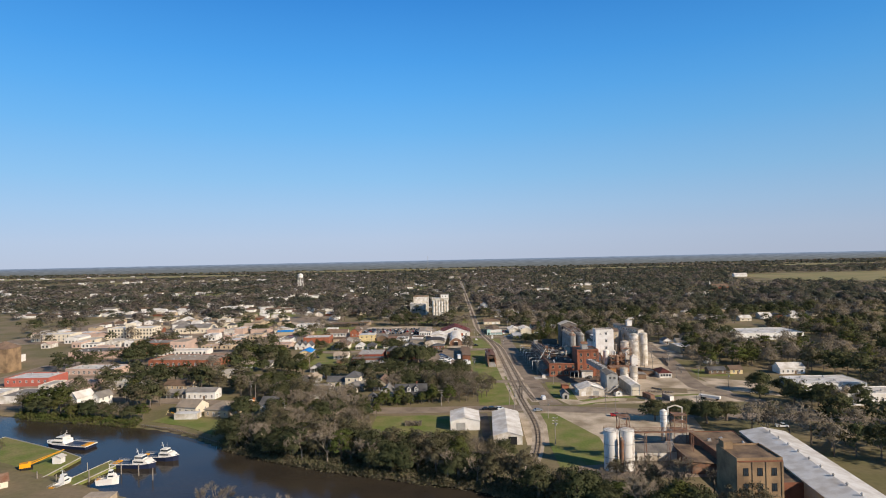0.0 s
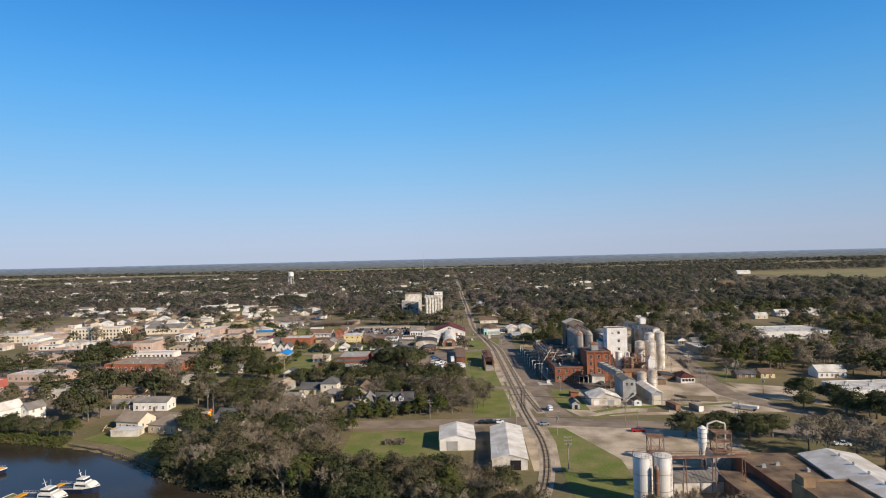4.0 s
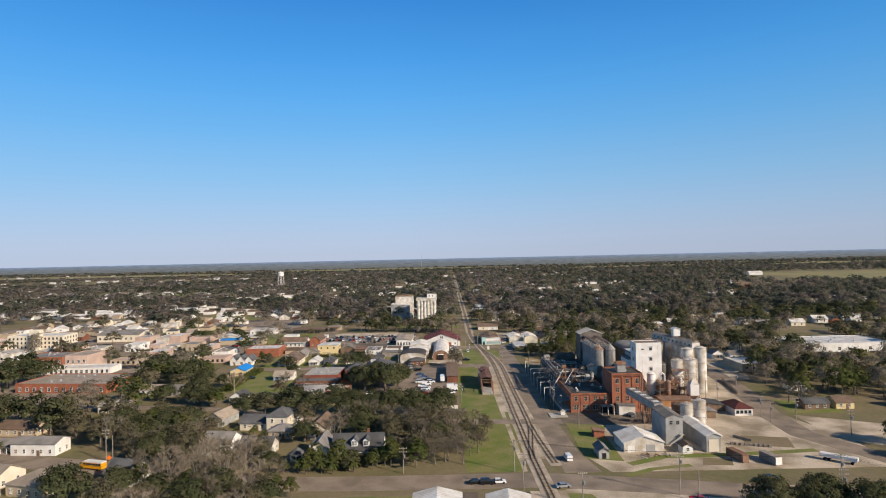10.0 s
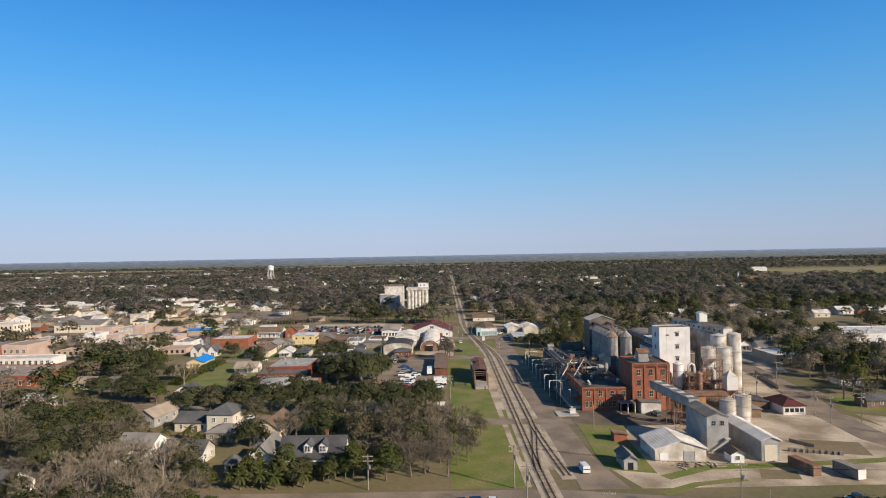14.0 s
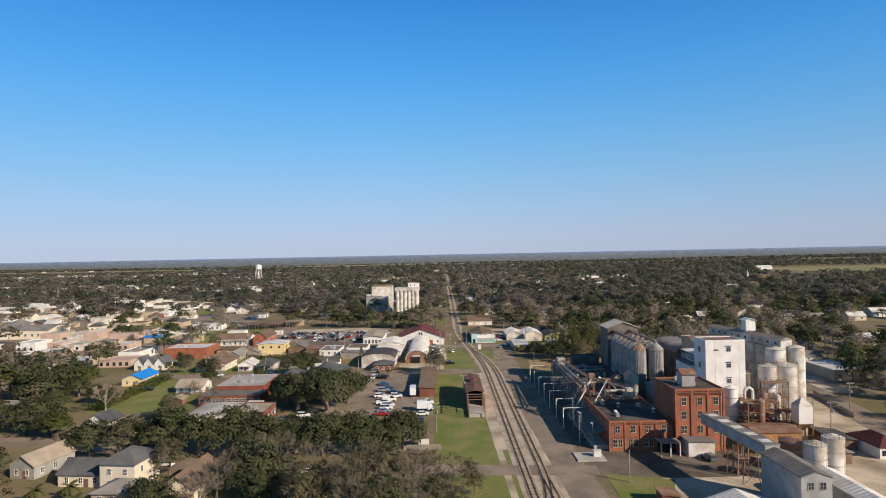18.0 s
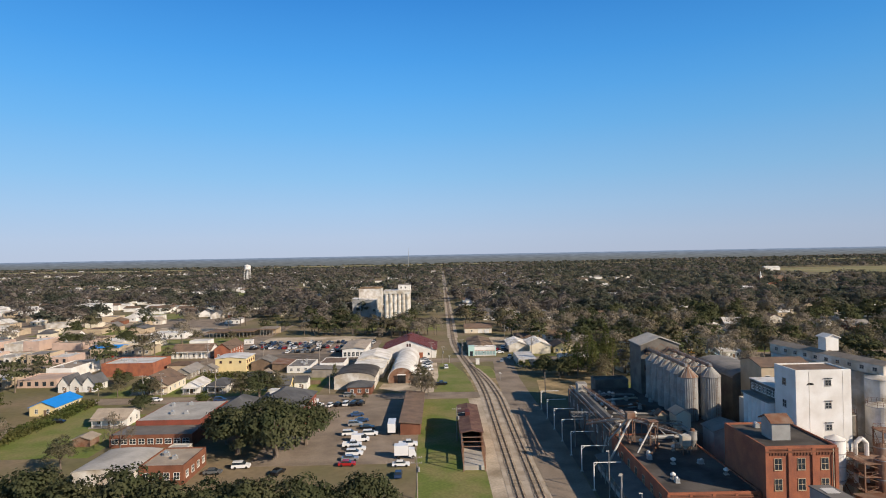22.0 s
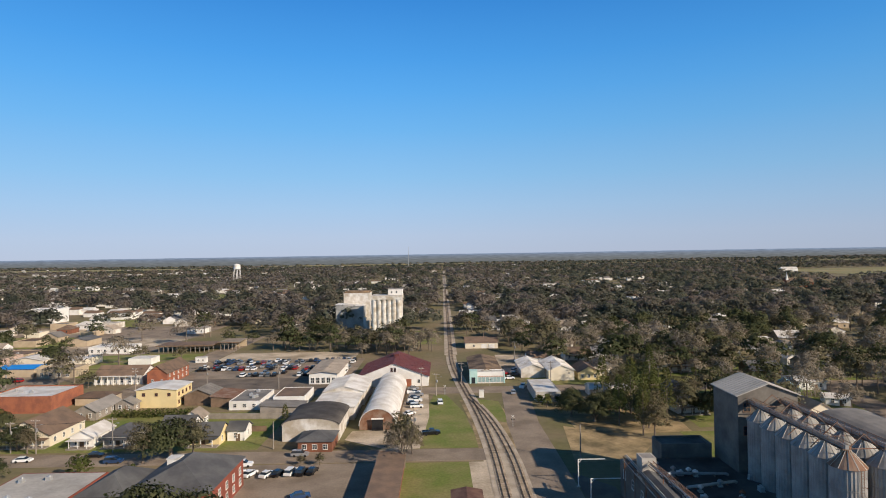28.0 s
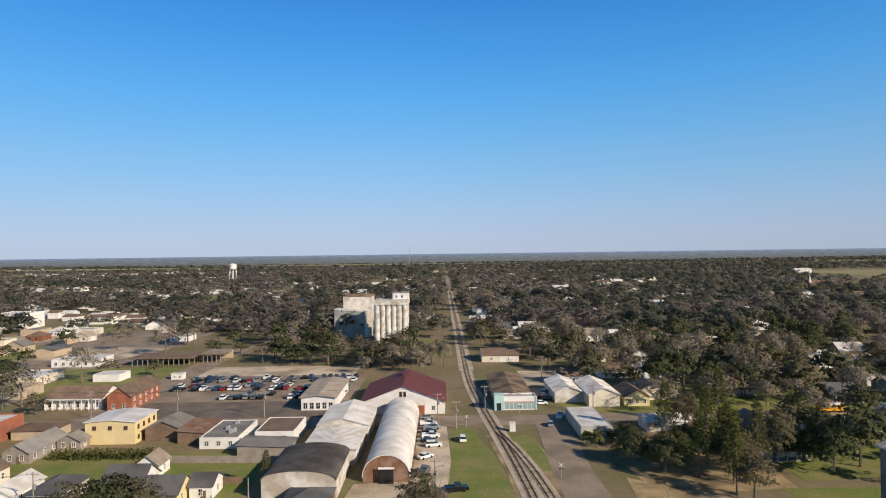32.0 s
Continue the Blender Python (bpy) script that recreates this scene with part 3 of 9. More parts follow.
KIT = tree_kit()
TREE_LABEL = {"oak": "spreading dark-green live oak with a broad crown", "green": "leafy green tree with a rounded uneven crown",
              "olive": "thinning olive-brown tree in winter leaf", "bare": "leafless brown winter tree with fine twigs",
              "pale": "leafless pale-grey winter tree with fine twigs", "pine": "tall green conifer with a narrow crown"}
_tree_rng = np.random.default_rng(7)


def tree(kind, x, y, size=1.0, tall=1.0, z=None):
    n = sum(1 for k in KIT if k[0] == kind)
    trunk, leaves = KIT[kind, int(_tree_rng.integers(n))]
    ob = thing("tree", x, y, ground_height(x, y) if z is None else z, float(_tree_rng.uniform(0, 360)), TREE_LABEL[kind], "tree", kind + " trees of the town")
    s = size * float(_tree_rng.uniform(0.92, 1.08))
    for name, me in (("trunk", trunk), ("crown", leaves)):
        part(name, me, None, ob, at=Matrix.Diagonal((s, s, s * tall, 1)))
    return ob


def palm(x, y, hgt=5.0):
    def make():
        rng = np.random.default_rng(5)
        v, f = [], []
        for i in range(26):
            a, lift = 2 * math.pi * i / 26 + rng.uniform(-0.1, 0.1), rng.uniform(-0.5, 1.0)
            pts = [(r * math.cos(a), r * math.sin(a), lift * r - 0.26 * r * r) for r in (0.1, 0.8, 1.6, 2.3)]
            for (p, q), wd in zip(zip(pts, pts[1:]), (0.35, 0.4, 0.25)):
                k = len(v)
                sx, sy = -math.sin(a) * wd, math.cos(a) * wd
                v += [(p[0] - sx, p[1] - sy, p[2] - 0.1), (q[0] - sx, q[1] - sy, q[2] - 0.1), (q[0], q[1], q[2]), (p[0], p[1], p[2]), (p[0] + sx, p[1] + sy, p[2] - 0.1), (q[0] + sx, q[1] + sy, q[2] - 0.1)]
                f += [(k, k + 1, k + 2, k + 3), (k + 3, k + 2, k + 5, k + 4)]
        return np_mesh("crown", v, f, M["leaf_green"])
    ob = thing("palm_tree", x, y, 0, 0, "short palm with drooping green fronds", "palm", "palms of the gardens")
    part("trunk", shared("palm_trunk", lambda: Shape().cone(0, 0, -0.2, 1, 0.22, 0.17, 8).mesh("trunk", M["bark"])), None, ob, at=Matrix.Diagonal((1, 1, hgt, 1)))
    part("crown", shared("palm_crown", make), None, ob, at=pose(0, 0, hgt))
    return ob


def inside(xy, outline):
    """Which of the points lie within a plan outline."""
    x, y = xy[:, 0], xy[:, 1]
    hit = np.zeros(len(xy), bool)
    for (ax, ay), (bx, by) in zip(outline, outline[1:] + outline[:1]):
        if ay != by:
            hit ^= ((ay > y) != (by > y)) & (x < (bx - ax) * (y - ay) / (by - ay) + ax)
    return hit


def free(xy):
    ok = np.ones(len(xy), bool)
    for outline in CLEAR:
        ok &= ~inside(xy, outline)
    return ok


TRUNKS = Shape()      # stems of the nearer uncounted trees


def woods(name, label, xy, size, mat, templates, rng, z=0.0, low=0.8, tall=1.0, stems=False):
    """Many trees too far off or too many to count, as one mesh of leaf faces."""
    which = rng.integers(len(templates), size=len(xy))
    out = []
    for i, tp in enumerate(templates):
        p = xy[which == i]
        if not len(p):
            continue
        s = size * rng.uniform(low, 1.3, len(p))
        a = rng.uniform(0, 2 * math.pi, len(p))
        c, q = np.cos(a)[:, None], np.sin(a)[:, None]
        t = np.repeat(tp[None], len(p), 0)
        vx = (t[..., 0] * c - t[..., 1] * q) * s[:, None] + p[:, :1]
        vy = (t[..., 0] * q + t[..., 1] * c) * s[:, None] + p[:, 1:]
        zz = np.array([ground_height(float(u), float(v)) for u, v in p]) + z
        if stems:
            for (u, v), k, g in zip(p, s, zz):
                TRUNKS.cone(float(u), float(v), float(g) - 0.3, float(g) + 4.8 * float(k), 0.26 * float(k), 0.12 * float(k), 5)
        vz = t[..., 2] * s[:, None] * tall * rng.uniform(0.85, 1.2, len(p))[:, None] + zz[:, None]
        nx, ny = t[..., 3] * c - t[..., 4] * q, t[..., 3] * q + t[..., 4] * c
        out.append(np.stack([vx, vy, vz, nx, ny, t[..., 5]], -1).reshape(-1, 6))
    v = np.concatenate(out)
    ob = new(name, np_mesh(name, v, quads_of(v), mat))
    return tagged(ob, label, "woods", "", "stuff")

# ---- ground, river, roads ----
def bank(x):
    """Where the river's far bank runs."""
    return near_bank(x) + 59 - 14 * min(1, max(0, (x - 5) / 45)) + 11 * math.exp(-((x + 138) / 38) ** 2) - 9 * min(1, max(0, (-180 - x) / 45))


def near_bank(x):
    """Where the bank on this side runs."""
    return 162 - 0.48 * x + 5 * math.sin(x * 0.021) - (0.0006 * (x - 30) ** 2 if x > 30 else 0)


def ground_height(x, y):
    far = math.hypot(x, y - 200)
    z = 0.0
    if far > 2200:
        z += 16 * ((far - 2200) / 2750) ** 1.6
    if -700 < x < 300:
        d = bank(x) - y
        if -6 < d < 0:
            z -= 1.0 * (d + 6) / 6
        w = bank(x) - near_bank(x)
        if 0 <= d < w:
            z -= 1.0 + 3.0 * min(1, d / 4, (w - d) / 4)
        elif w <= d < w + 6:
            z -= 1.0 * (w + 6 - d) / 6
    return z


def spaced(lo, fine_lo, fine_hi, hi, step):
    a = list(np.arange(fine_lo, fine_hi + 0.1, step))
    d, x = step, fine_hi
    while x < hi:
        d *= 1.35
        x += min(d, 400)
        a.append(min(x, hi))
    d, x = step, fine_lo
    while x > lo:
        d *= 1.35
        x -= min(d, 400)
        a.insert(0, max(x, lo))
    return a


_xs, _ys = spaced(-6000, -330, 150, 6000, 4), spaced(-1500, 60, 400, 4928, 4)
_nx = len(_xs)
_ground = Shape()
_ground.v = [(x, y, ground_height(x, y)) for y in _ys for x in _xs]
_ground.f = [(j * _nx + i, j * _nx + i + 1, (j + 1) * _nx + i + 1, (j + 1) * _nx + i) for j in range(len(_ys) - 1) for i in range(_nx - 1)]
_ground.m = [0] * len(_ground.f)
ground = tagged(part("ground", _ground, M["earth"]), "flat town ground of winter grass and bare earth", "ground", "", "structure")
water = tagged(part("water", Shape().prism([(x, bank(x) + 1) for x in range(-700, 301, 20)][::-1] + [(x, near_bank(x) - 4) for x in range(-700, 301, 20)], -2.2, -1.7), M["water"]),
               "dark brown slow river water between wooded banks", "river", "", "structure")

# plain distance behind everything; its blue haze is painted in and glows
def distance_material():
    m = bpy.data.materials.new("painted_haze")
    m.use_nodes = True
    n, l = m.node_tree.nodes, m.node_tree.links
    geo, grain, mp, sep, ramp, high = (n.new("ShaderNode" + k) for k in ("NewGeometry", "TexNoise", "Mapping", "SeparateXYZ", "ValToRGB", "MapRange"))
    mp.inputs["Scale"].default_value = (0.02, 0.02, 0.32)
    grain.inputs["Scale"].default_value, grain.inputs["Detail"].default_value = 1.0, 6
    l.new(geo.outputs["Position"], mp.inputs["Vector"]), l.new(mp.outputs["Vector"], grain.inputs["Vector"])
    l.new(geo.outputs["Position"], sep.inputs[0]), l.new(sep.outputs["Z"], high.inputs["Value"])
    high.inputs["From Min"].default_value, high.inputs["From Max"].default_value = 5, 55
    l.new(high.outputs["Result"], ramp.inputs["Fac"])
    # painted haze: bluer and brighter towards the wall's top
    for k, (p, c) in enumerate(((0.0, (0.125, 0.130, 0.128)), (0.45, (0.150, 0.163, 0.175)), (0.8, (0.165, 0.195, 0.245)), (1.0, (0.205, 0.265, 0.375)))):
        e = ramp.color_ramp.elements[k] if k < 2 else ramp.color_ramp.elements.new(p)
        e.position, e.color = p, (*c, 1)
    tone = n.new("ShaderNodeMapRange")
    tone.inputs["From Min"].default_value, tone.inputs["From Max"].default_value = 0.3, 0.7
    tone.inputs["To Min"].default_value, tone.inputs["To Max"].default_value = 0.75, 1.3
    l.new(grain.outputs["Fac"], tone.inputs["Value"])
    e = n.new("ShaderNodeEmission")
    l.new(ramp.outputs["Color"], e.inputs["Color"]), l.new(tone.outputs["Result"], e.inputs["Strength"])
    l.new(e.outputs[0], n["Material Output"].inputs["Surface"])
    return m


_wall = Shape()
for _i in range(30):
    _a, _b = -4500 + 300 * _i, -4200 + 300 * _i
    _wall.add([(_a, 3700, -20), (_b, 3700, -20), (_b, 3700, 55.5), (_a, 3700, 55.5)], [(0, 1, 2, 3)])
tagged(part("backdrop", _wall, distance_material()), "glowing backdrop wall painted as hazy blue-grey woods along the horizon", "backdrop", "", "structure")

for _lab, _o, _z, _m in (
    ("grey asphalt cross street over the railway", strip([(330, 262), (200, 290), (130, 305), (80, 317), (40, 325), (-20, 325), (-55, 326), (-105, 342), (-150, 353), (-260, 380)], 12.5), 0.07, "asphalt_pale"),
    ("pale worn side road beside the railway", [(46.5, 331), (59, 331), (55.5, 352), (54.5, 400), (56, 470), (55, 560), (58, 612), (47.5, 612), (44.5, 560), (44.5, 470), (46, 380)], 0.065, "asphalt_pale"),
    ("pale asphalt street crossing the tracks by the storefront", rect(-260, 330, 604, 615.5), 0.07, "asphalt_pale"),
    ("short asphalt street crossing the tracks by the parking lot", rect(-120, 46, 525, 535), 0.07, "asphalt_pale"),
    ("worn residential street crossing the tracks to the mill yard", strip([(57, 392), (31, 394), (-20, 398), (-60, 405), (-95, 424), (-150, 433), (-260, 448)], 7.5), 0.107, "asphalt_pale"),
    ("wide street running past the mill yard", strip([(190, 285), (160, 335), (146, 368), (149, 400), (158, 440), (164, 490), (172, 560), (180, 610)], 11), 0.068, "asphalt_pale"),
):
    sheet("road", _o, _z, M[_m], _lab, "road")
for _lab, _o, _z, _m in (
    ("bare pale shell yard in front of the mill", [(62, 331), (158, 331), (160, 362), (150, 420), (96, 398), (60, 398), (56, 350)], 0.04, "shell"),
    ("worn earth lot beside the cross street", [(46, 262), (110, 262), (120, 317), (44, 317)], 0.035, "shell"),
    ("pale yard beyond the mill", [(118, 412), (152, 412), (160, 450), (166, 500), (205, 520), (205, 545), (140, 560), (125, 470)], 0.042, "shell"),
    ("dark asphalt loading yard beside the mill", [(55.5, 470), (56, 405), (56, 386), (90, 386), (101, 392), (101, 407), (64.2, 407), (64.2, 505), (56, 515)], 0.046, "asphalt"),
    ("bare earth verge along the tracks", [(33, 333), (34.5, 333), (34.5, 524), (30.5, 524)], 0.036, "shell"),
    ("sandy bare patch beside the road", [(58.5, 522), (76, 524), (86, 540), (62, 556)], 0.044, "earth_straw"),
    ("short green lawn behind the mill", [(96, 520), (140, 520), (140, 548), (96, 548)], 0.043, "grass"),
    ("pale gravel drive between the sheds", [(-6, 545), (8, 535), (17, 536), (19, 570), (18, 603), (9, 603), (9, 556), (-5, 554)], 0.042, "shell"),
    ("gravel by the sheds", [(12.5, 262), (16.5, 262), (17, 316), (12.5, 316)], 0.042, "asphalt"),
    ("sandy verge along the spur", [(31, 262), (45.5, 262), (44, 316), (33, 316)], 0.041, "shell"),
    ("gravel yard round the tanks", [(46, 222), (98, 222), (98, 262), (46, 262)], 0.034, "asphalt_pale"),
    ("mown green strip between road and railway", rect(14, 33, 333, 452), 0.03, "grass"),
    ("green strip beside the old loading shed", rect(12, 34, 452, 524), 0.032, "grass"),
    ("green triangle of grass along the tracks", [(14, 536), (34.5, 536), (31, 575), (25, 602), (20, 602), (17, 570)], 0.033, "grass"),
    ("grey asphalt parking lot", rect(-32, 13, 452, 524), 0.045, "asphalt_pale"),
    ("large car park of pale asphalt", rect(-98, -18, 640, 690), 0.045, "asphalt_pale"),
    ("pale asphalt street past the car park", rect(-112, -99, 616, 790), 0.052, "asphalt_pale"),
    ("tan gravel apron beyond the car park", rect(-98, -24, 690.2, 714), 0.046, "shell"),
    ("lawn beside the columned office", rect(-160, -113, 648, 690), 0.044, "grass"),
    ("asphalt yard behind the shops", rect(-98, -20, 616, 640), 0.043, "asphalt"),
    ("pale lots of the town centre", [(-330, 340), (-215, 345), (-205, 400), (-190, 470), (-178, 560), (-330, 600)], 0.028, "asphalt_pale"),
    ("pale lots of the upper town", [(-480, 620), (-150, 618), (-150, 860), (-480, 860)], 0.026, "asphalt_pale"),
    ("mown lawn by the yard road", [(56, 345), (69, 341), (70, 372), (58, 388)], 0.05, "grass"),
    ("grass verge beside the crossing", [(44, 314), (51, 313), (64, 272), (62, 238), (40, 234), (40.5, 262), (44, 292)], 0.05, "grass"),
    ("tan dirt between the rails and the road", [(34.5, 345), (46.5, 345), (46.5, 530), (34.5, 528)], 0.05, "shell"),
    ("patchy grass and tan soil beside the curving rails", [(34, 530), (46.5, 532), (47, 560), (44, 592), (30, 592), (33, 560)], 0.048, "earth_straw"),
    ("green weeds beside the curving rails", [(38.5, 566), (45.5, 560), (44.5, 590), (36, 594)], 0.055, "grass"),
    ("green weeds between road and tracks", strip([(35.2, 352), (35, 380), (34.6, 410)], 1.6), 0.056, "grass"),
    ("mown lawn behind the tarpaulin house", [(-118, 462), (-80, 462), (-80, 508), (-98, 512), (-113, 526)], 0.04, "grass"),
    ("green gardens of the little houses", rect(-118, -30, 537, 580), 0.03, "grass"),
    ("green garden plots beyond the street", rect(60, 230, 617, 660), 0.03, "grass"),
    ("brown straw under the tall trees", [(66, 545), (100, 548), (104, 600), (62, 602)], 0.034, "earth_straw"),
    ("green garden plots by the houses", [(104, 552), (170, 560), (172, 602), (106, 602)], 0.036, "grass"),
    ("grass plot beside the wide street", [(158, 398), (182, 398), (186, 418), (164, 424)], 0.034, "grass"),
    ("pale lot across the wide street", [(156, 362), (182, 340), (186, 380), (158, 396)], 0.034, "shell"),
    ("green strip before the loading yard", [(58, 366), (70, 374), (74, 385), (58, 390)], 0.052, "grass"),
    ("green weeds across the shell yard", strip([(70, 338), (84, 345), (110, 346), (140, 349)], 3.5), 0.055, "grass"),
    ("green weeds across the shell yard", strip([(66, 327.6), (76, 333), (90, 336)], 2.5), 0.055, "grass"),
    ("oil-dark patch on the shell yard", [(94, 336), (104, 335), (106, 341), (97, 343)], 0.056, "earth"),
    ("oil-dark patch on the shell yard", [(118, 356), (134, 352), (138, 364), (122, 368)], 0.056, "earth"),
    ("tan gravel lot north of the mill", [(140, 470), (176, 470), (196, 528), (178, 545), (146, 556)], 0.05, "shell"),
    ("lawn between the trees and the sheds", rect(-40, -2, 262, 314), 0.04, "grass"),
    ("grassy garden before the market", [(-168, 690), (-142, 695), (-113, 694), (-113, 714), (-150, 716), (-172, 712)], 0.049, "grass"),
    ("lawn behind the shops", [(-160, 664), (-134, 664), (-113, 668), (-113, 680), (-144, 678)], 0.051, "grass"),
    ("grassy garden of the elevator", [(-44, 742), (20, 738), (19, 802), (-6, 804), (-44, 786)], 0.044, "grass"),
    ("tan gravel lot behind the long shop", [(51, 640), (57, 640), (70, 668), (72, 692), (52, 694)], 0.048, "shell"),
    ("pale lots of the far streets", [(-214, 742), (-162, 740), (-150, 780), (-206, 790)], 0.049, "shell"),
    ("pale lots of the far streets", [(-300, 820), (-240, 812), (-230, 850), (-296, 858)], 0.049, "shell"),
    ("grassy garden off the far streets", [(-290, 745), (-222, 745), (-215, 790), (-280, 808)], 0.047, "grass"),
    ("grassy garden off the far streets", [(-300, 865), (-225, 858), (-230, 910), (-300, 930)], 0.047, "grass"),
):
    _n = len(CLEAR)
    sheet("ground_patch", _o, _z, M[_m], _lab, "ground")
    if any(w in _lab for w in ("garden", "lots of", "straw", "lawn behind", "columned", "behind the shops", "between the trees")):
        del CLEAR[_n:]

# ---- railway ----
def main_line(y):
    if y < 300:
        return 39.0 - 0.0024 * (300 - y) ** 2
    if y < 345:
        return 39.0 - (y - 300) / 45
    if y < 520:
        return 38.0
    if y > 690:
        return 28.2
    s = (y - 520) / 170
    return 38.0 - 9.8 * (3 * s * s - 2 * s ** 3)


def siding(y):
    if y < 392:
        q = max(0.0, (y - 344) / 48)
        return main_line(y) + (42.6 - main_line(y)) * (3 * q * q - 2 * q ** 3)
    return 42.6 if y < 520 else 42.6 + (main_line(y) - 42.6) * min(1, (y - 520) / 75) ** 1.3


def spur(y):
    """A short stub that leaves the siding towards the road."""
    return 42.6 + 2.3 * max(0.0, (386 - y) / 46) ** 1.5


sheet("ballast", strip([(siding(y), y) for y in range(345, 590, 5)], 4.4), 0.096, M["ballast"], "pale dusty ballast bed of the siding", "railway")
sheet("ballast", strip([(spur(y), y) for y in range(338, 390, 5)], 4.0), 0.092, M["ballast"], "pale dusty ballast bed of the stub track", "railway")
sheet("ballast", strip([(main_line(y), y) for y in range(225, 700, 10)], 5.4), 0.10, M["ballast"], "pale dusty ballast bed of the railway", "railway")
sheet("ballast", strip([(28.2, y) for y in range(696, 2600, 100)], 7), 0.10, M["ballast"], "pale ballast bed of the straight line", "railway")


def track(name, fn, y0, y1, label, step=0.75, singles=True):
    ob = thing(name, fn(y0), y0, 0.1, 0, label, "railway track")
    for off in (-0.7175, 0.7175):
        pts = list(np.arange(y0, y1, 8)) + [y1]
        s = Shape()
        for p, q in zip(pts, pts[1:]):
            x_, xx = fn(p) + off - fn(y0), fn(q) + off - fn(y0)
            v = []
            for xo, yo in ((x_, p - y0), (xx, q - y0)):
                v += [(xo - 0.07, yo, 0.16), (xo + 0.07, yo, 0.16), (xo + 0.045, yo, 0.32), (xo - 0.045, yo, 0.32)]
            s.add(v, [(0, 4, 5, 1), (1, 5, 6, 2), (2, 6, 7, 3), (3, 7, 4, 0)])
        part("rail", s, M["rail"], ob)
    return ob


TRACKS = [(track("railway_track", main_line, 226, 690, "rusty steel rails of the main track on wooden ties"), main_line, 226, 690),
          (track("railway_track", siding, 345, 594, "rusty steel rails of the siding on wooden ties"), siding, 345, 594),
          (track("railway_track", spur, 340, 386, "rusty rails of a short stub track beside the road"), spur, 340, 386),
          (track("railway_track", lambda y: 28.2, 690, 2500, "straight single track running to the horizon"), lambda y: 28.2, 690, 2500)]

# ---- the mill ----
_b = building("brick_mill", "low orange-red brick mill front with a flat tar roof", "mill building", 64, 82.1, 407, 446, 8.6, "flat", "brick", "tar", vents=5)
for _x in (-9, -4.6, -0.2, 4.2, 8.6):
    part("pilaster", Shape().box(-0.28, 0.28, -0.22, 0, 0, 8.3), M["brick"], _b, at=pose(_x, -19.502, 0))
for _x in (-6.8, -2.4, 2.0, 6.4):
    window(_b, _x, -19.51, 5.3, "S", 1.3, 1.9, "tan")
    for _d in (-0.75, 0.75):
        window(_b, _x + _d, -19.51, 1.3, "S", 1.1, 2.1, "tan")
        part("arch", shared("arch", lambda: Shape().extrude_y([(math.cos(math.pi * i / 8) * 0.72, math.sin(math.pi * i / 8) * 0.72) for i in range(9)] + [(math.cos(math.pi * i / 8) * 0.52, math.sin(math.pi * i / 8) * 0.45) for i in range(8, -1, -1)], -0.1, 0).mesh("arch", M["brick_dark"])), None, _b, at=pose(_x + _d, -19.51, 3.45))
part("cornice", Shape().box(-9.15, 9.15, -0.25, 0, 7.55, 7.85).box(-9.15, 9.15, -0.15, 0, 7.95, 8.15), M["brick_dark"], _b, at=pose(0, -19.51, 0))
for _y in along(7, -18, 18):
    window(_b, -9.06, _y, 4.9, "W", 1.3, 1.9, "tan")

_b = building("brick_mill_block", "four-storey orange-red brick mill block with pilasters", "mill building", 82.3, 96.2, 405.7, 422.4, 17.6, "flat", "brick", "tar", vents=2)
for _x in (-6.7, -2.3, 2.3, 6.7):
    part("pilaster", Shape().box(-0.32, 0.32, -0.28, 0, 0, 17.2), M["brick"], _b, at=pose(_x, -8.352, 0))
for _x in (-4.5, 0, 4.5):
    for _z in (5.2, 9.2, 13.1):
        window(_b, _x, -8.36, _z, "S", 1.35, 2.1, "tan")
part("cornice", Shape().box(-7, 7, -0.3, 0, 16.4, 16.75).box(-7, 7, -0.2, 0, 16.9, 17.1), M["brick_dark"], _b, at=pose(0, -8.36, 0))
for _x in np.arange(-6.6, 6.7, 0.6):
    part("dentil", shared("dentil", lambda: Shape().box(-0.14, 0.14, -0.24, 0, 15.9, 16.4).mesh("dentil", M["brick_dark"])), None, _b, at=pose(float(_x), -8.362, 0))
for _y in (-5, 0, 5):
    for _z in (10.5, 13.5):
        window(_b, 6.96, _y, _z, "E", 1.3, 2.0, "tan")
part("downpipe", Shape().tube((6.0, -8.6, 0.2), (6.0, -8.6, 17), 0.1), M["tan"], _b)
building("roof_cupola", "small grey sheet-metal cupola with a rusty roof", "cupola", 86.3, 90.0, 410.5, 414.5, 3.6, "gx", "grey_metal", "rust", rise=1.0, z=17.25)

building("mill_warehouse", "long low mill warehouse under a wide dark tar roof", "warehouse", 64.3, 96.9, 446.15, 501, 8.0, "flat", "concrete_dark", "tar", vents=14, parapet=0.15, wins=(("W", 9, (4.6,), 1.4, 1.8),))
building("roof_hut", "small pale concrete hut at the end of the roof gallery", "hut", 64.6, 67.6, 486.5, 490, 4.9, "flat", "concrete", "roof_grey", z=7.98, parapet=0.15)
building("roof_hut", "small cream gabled hut on the warehouse roof", "hut", 82.4, 86.2, 450, 455, 4.2, "gy", "cream", "roof_tan", z=7.98, rise=1.1)
building("roof_hut", "little weathered cabin on the warehouse roof", "hut", 78.4, 80.6, 452.5, 455, 3.6, "gy", "tan", "rust", z=7.98, rise=0.9)
building("roof_walkway", "raised covered walkway along the warehouse roof", "walkway", 64.6, 67.0, 448, 486.4, 1.9, "gy", "concrete_dark", "roof_dark", z=7.98, rise=0.5)
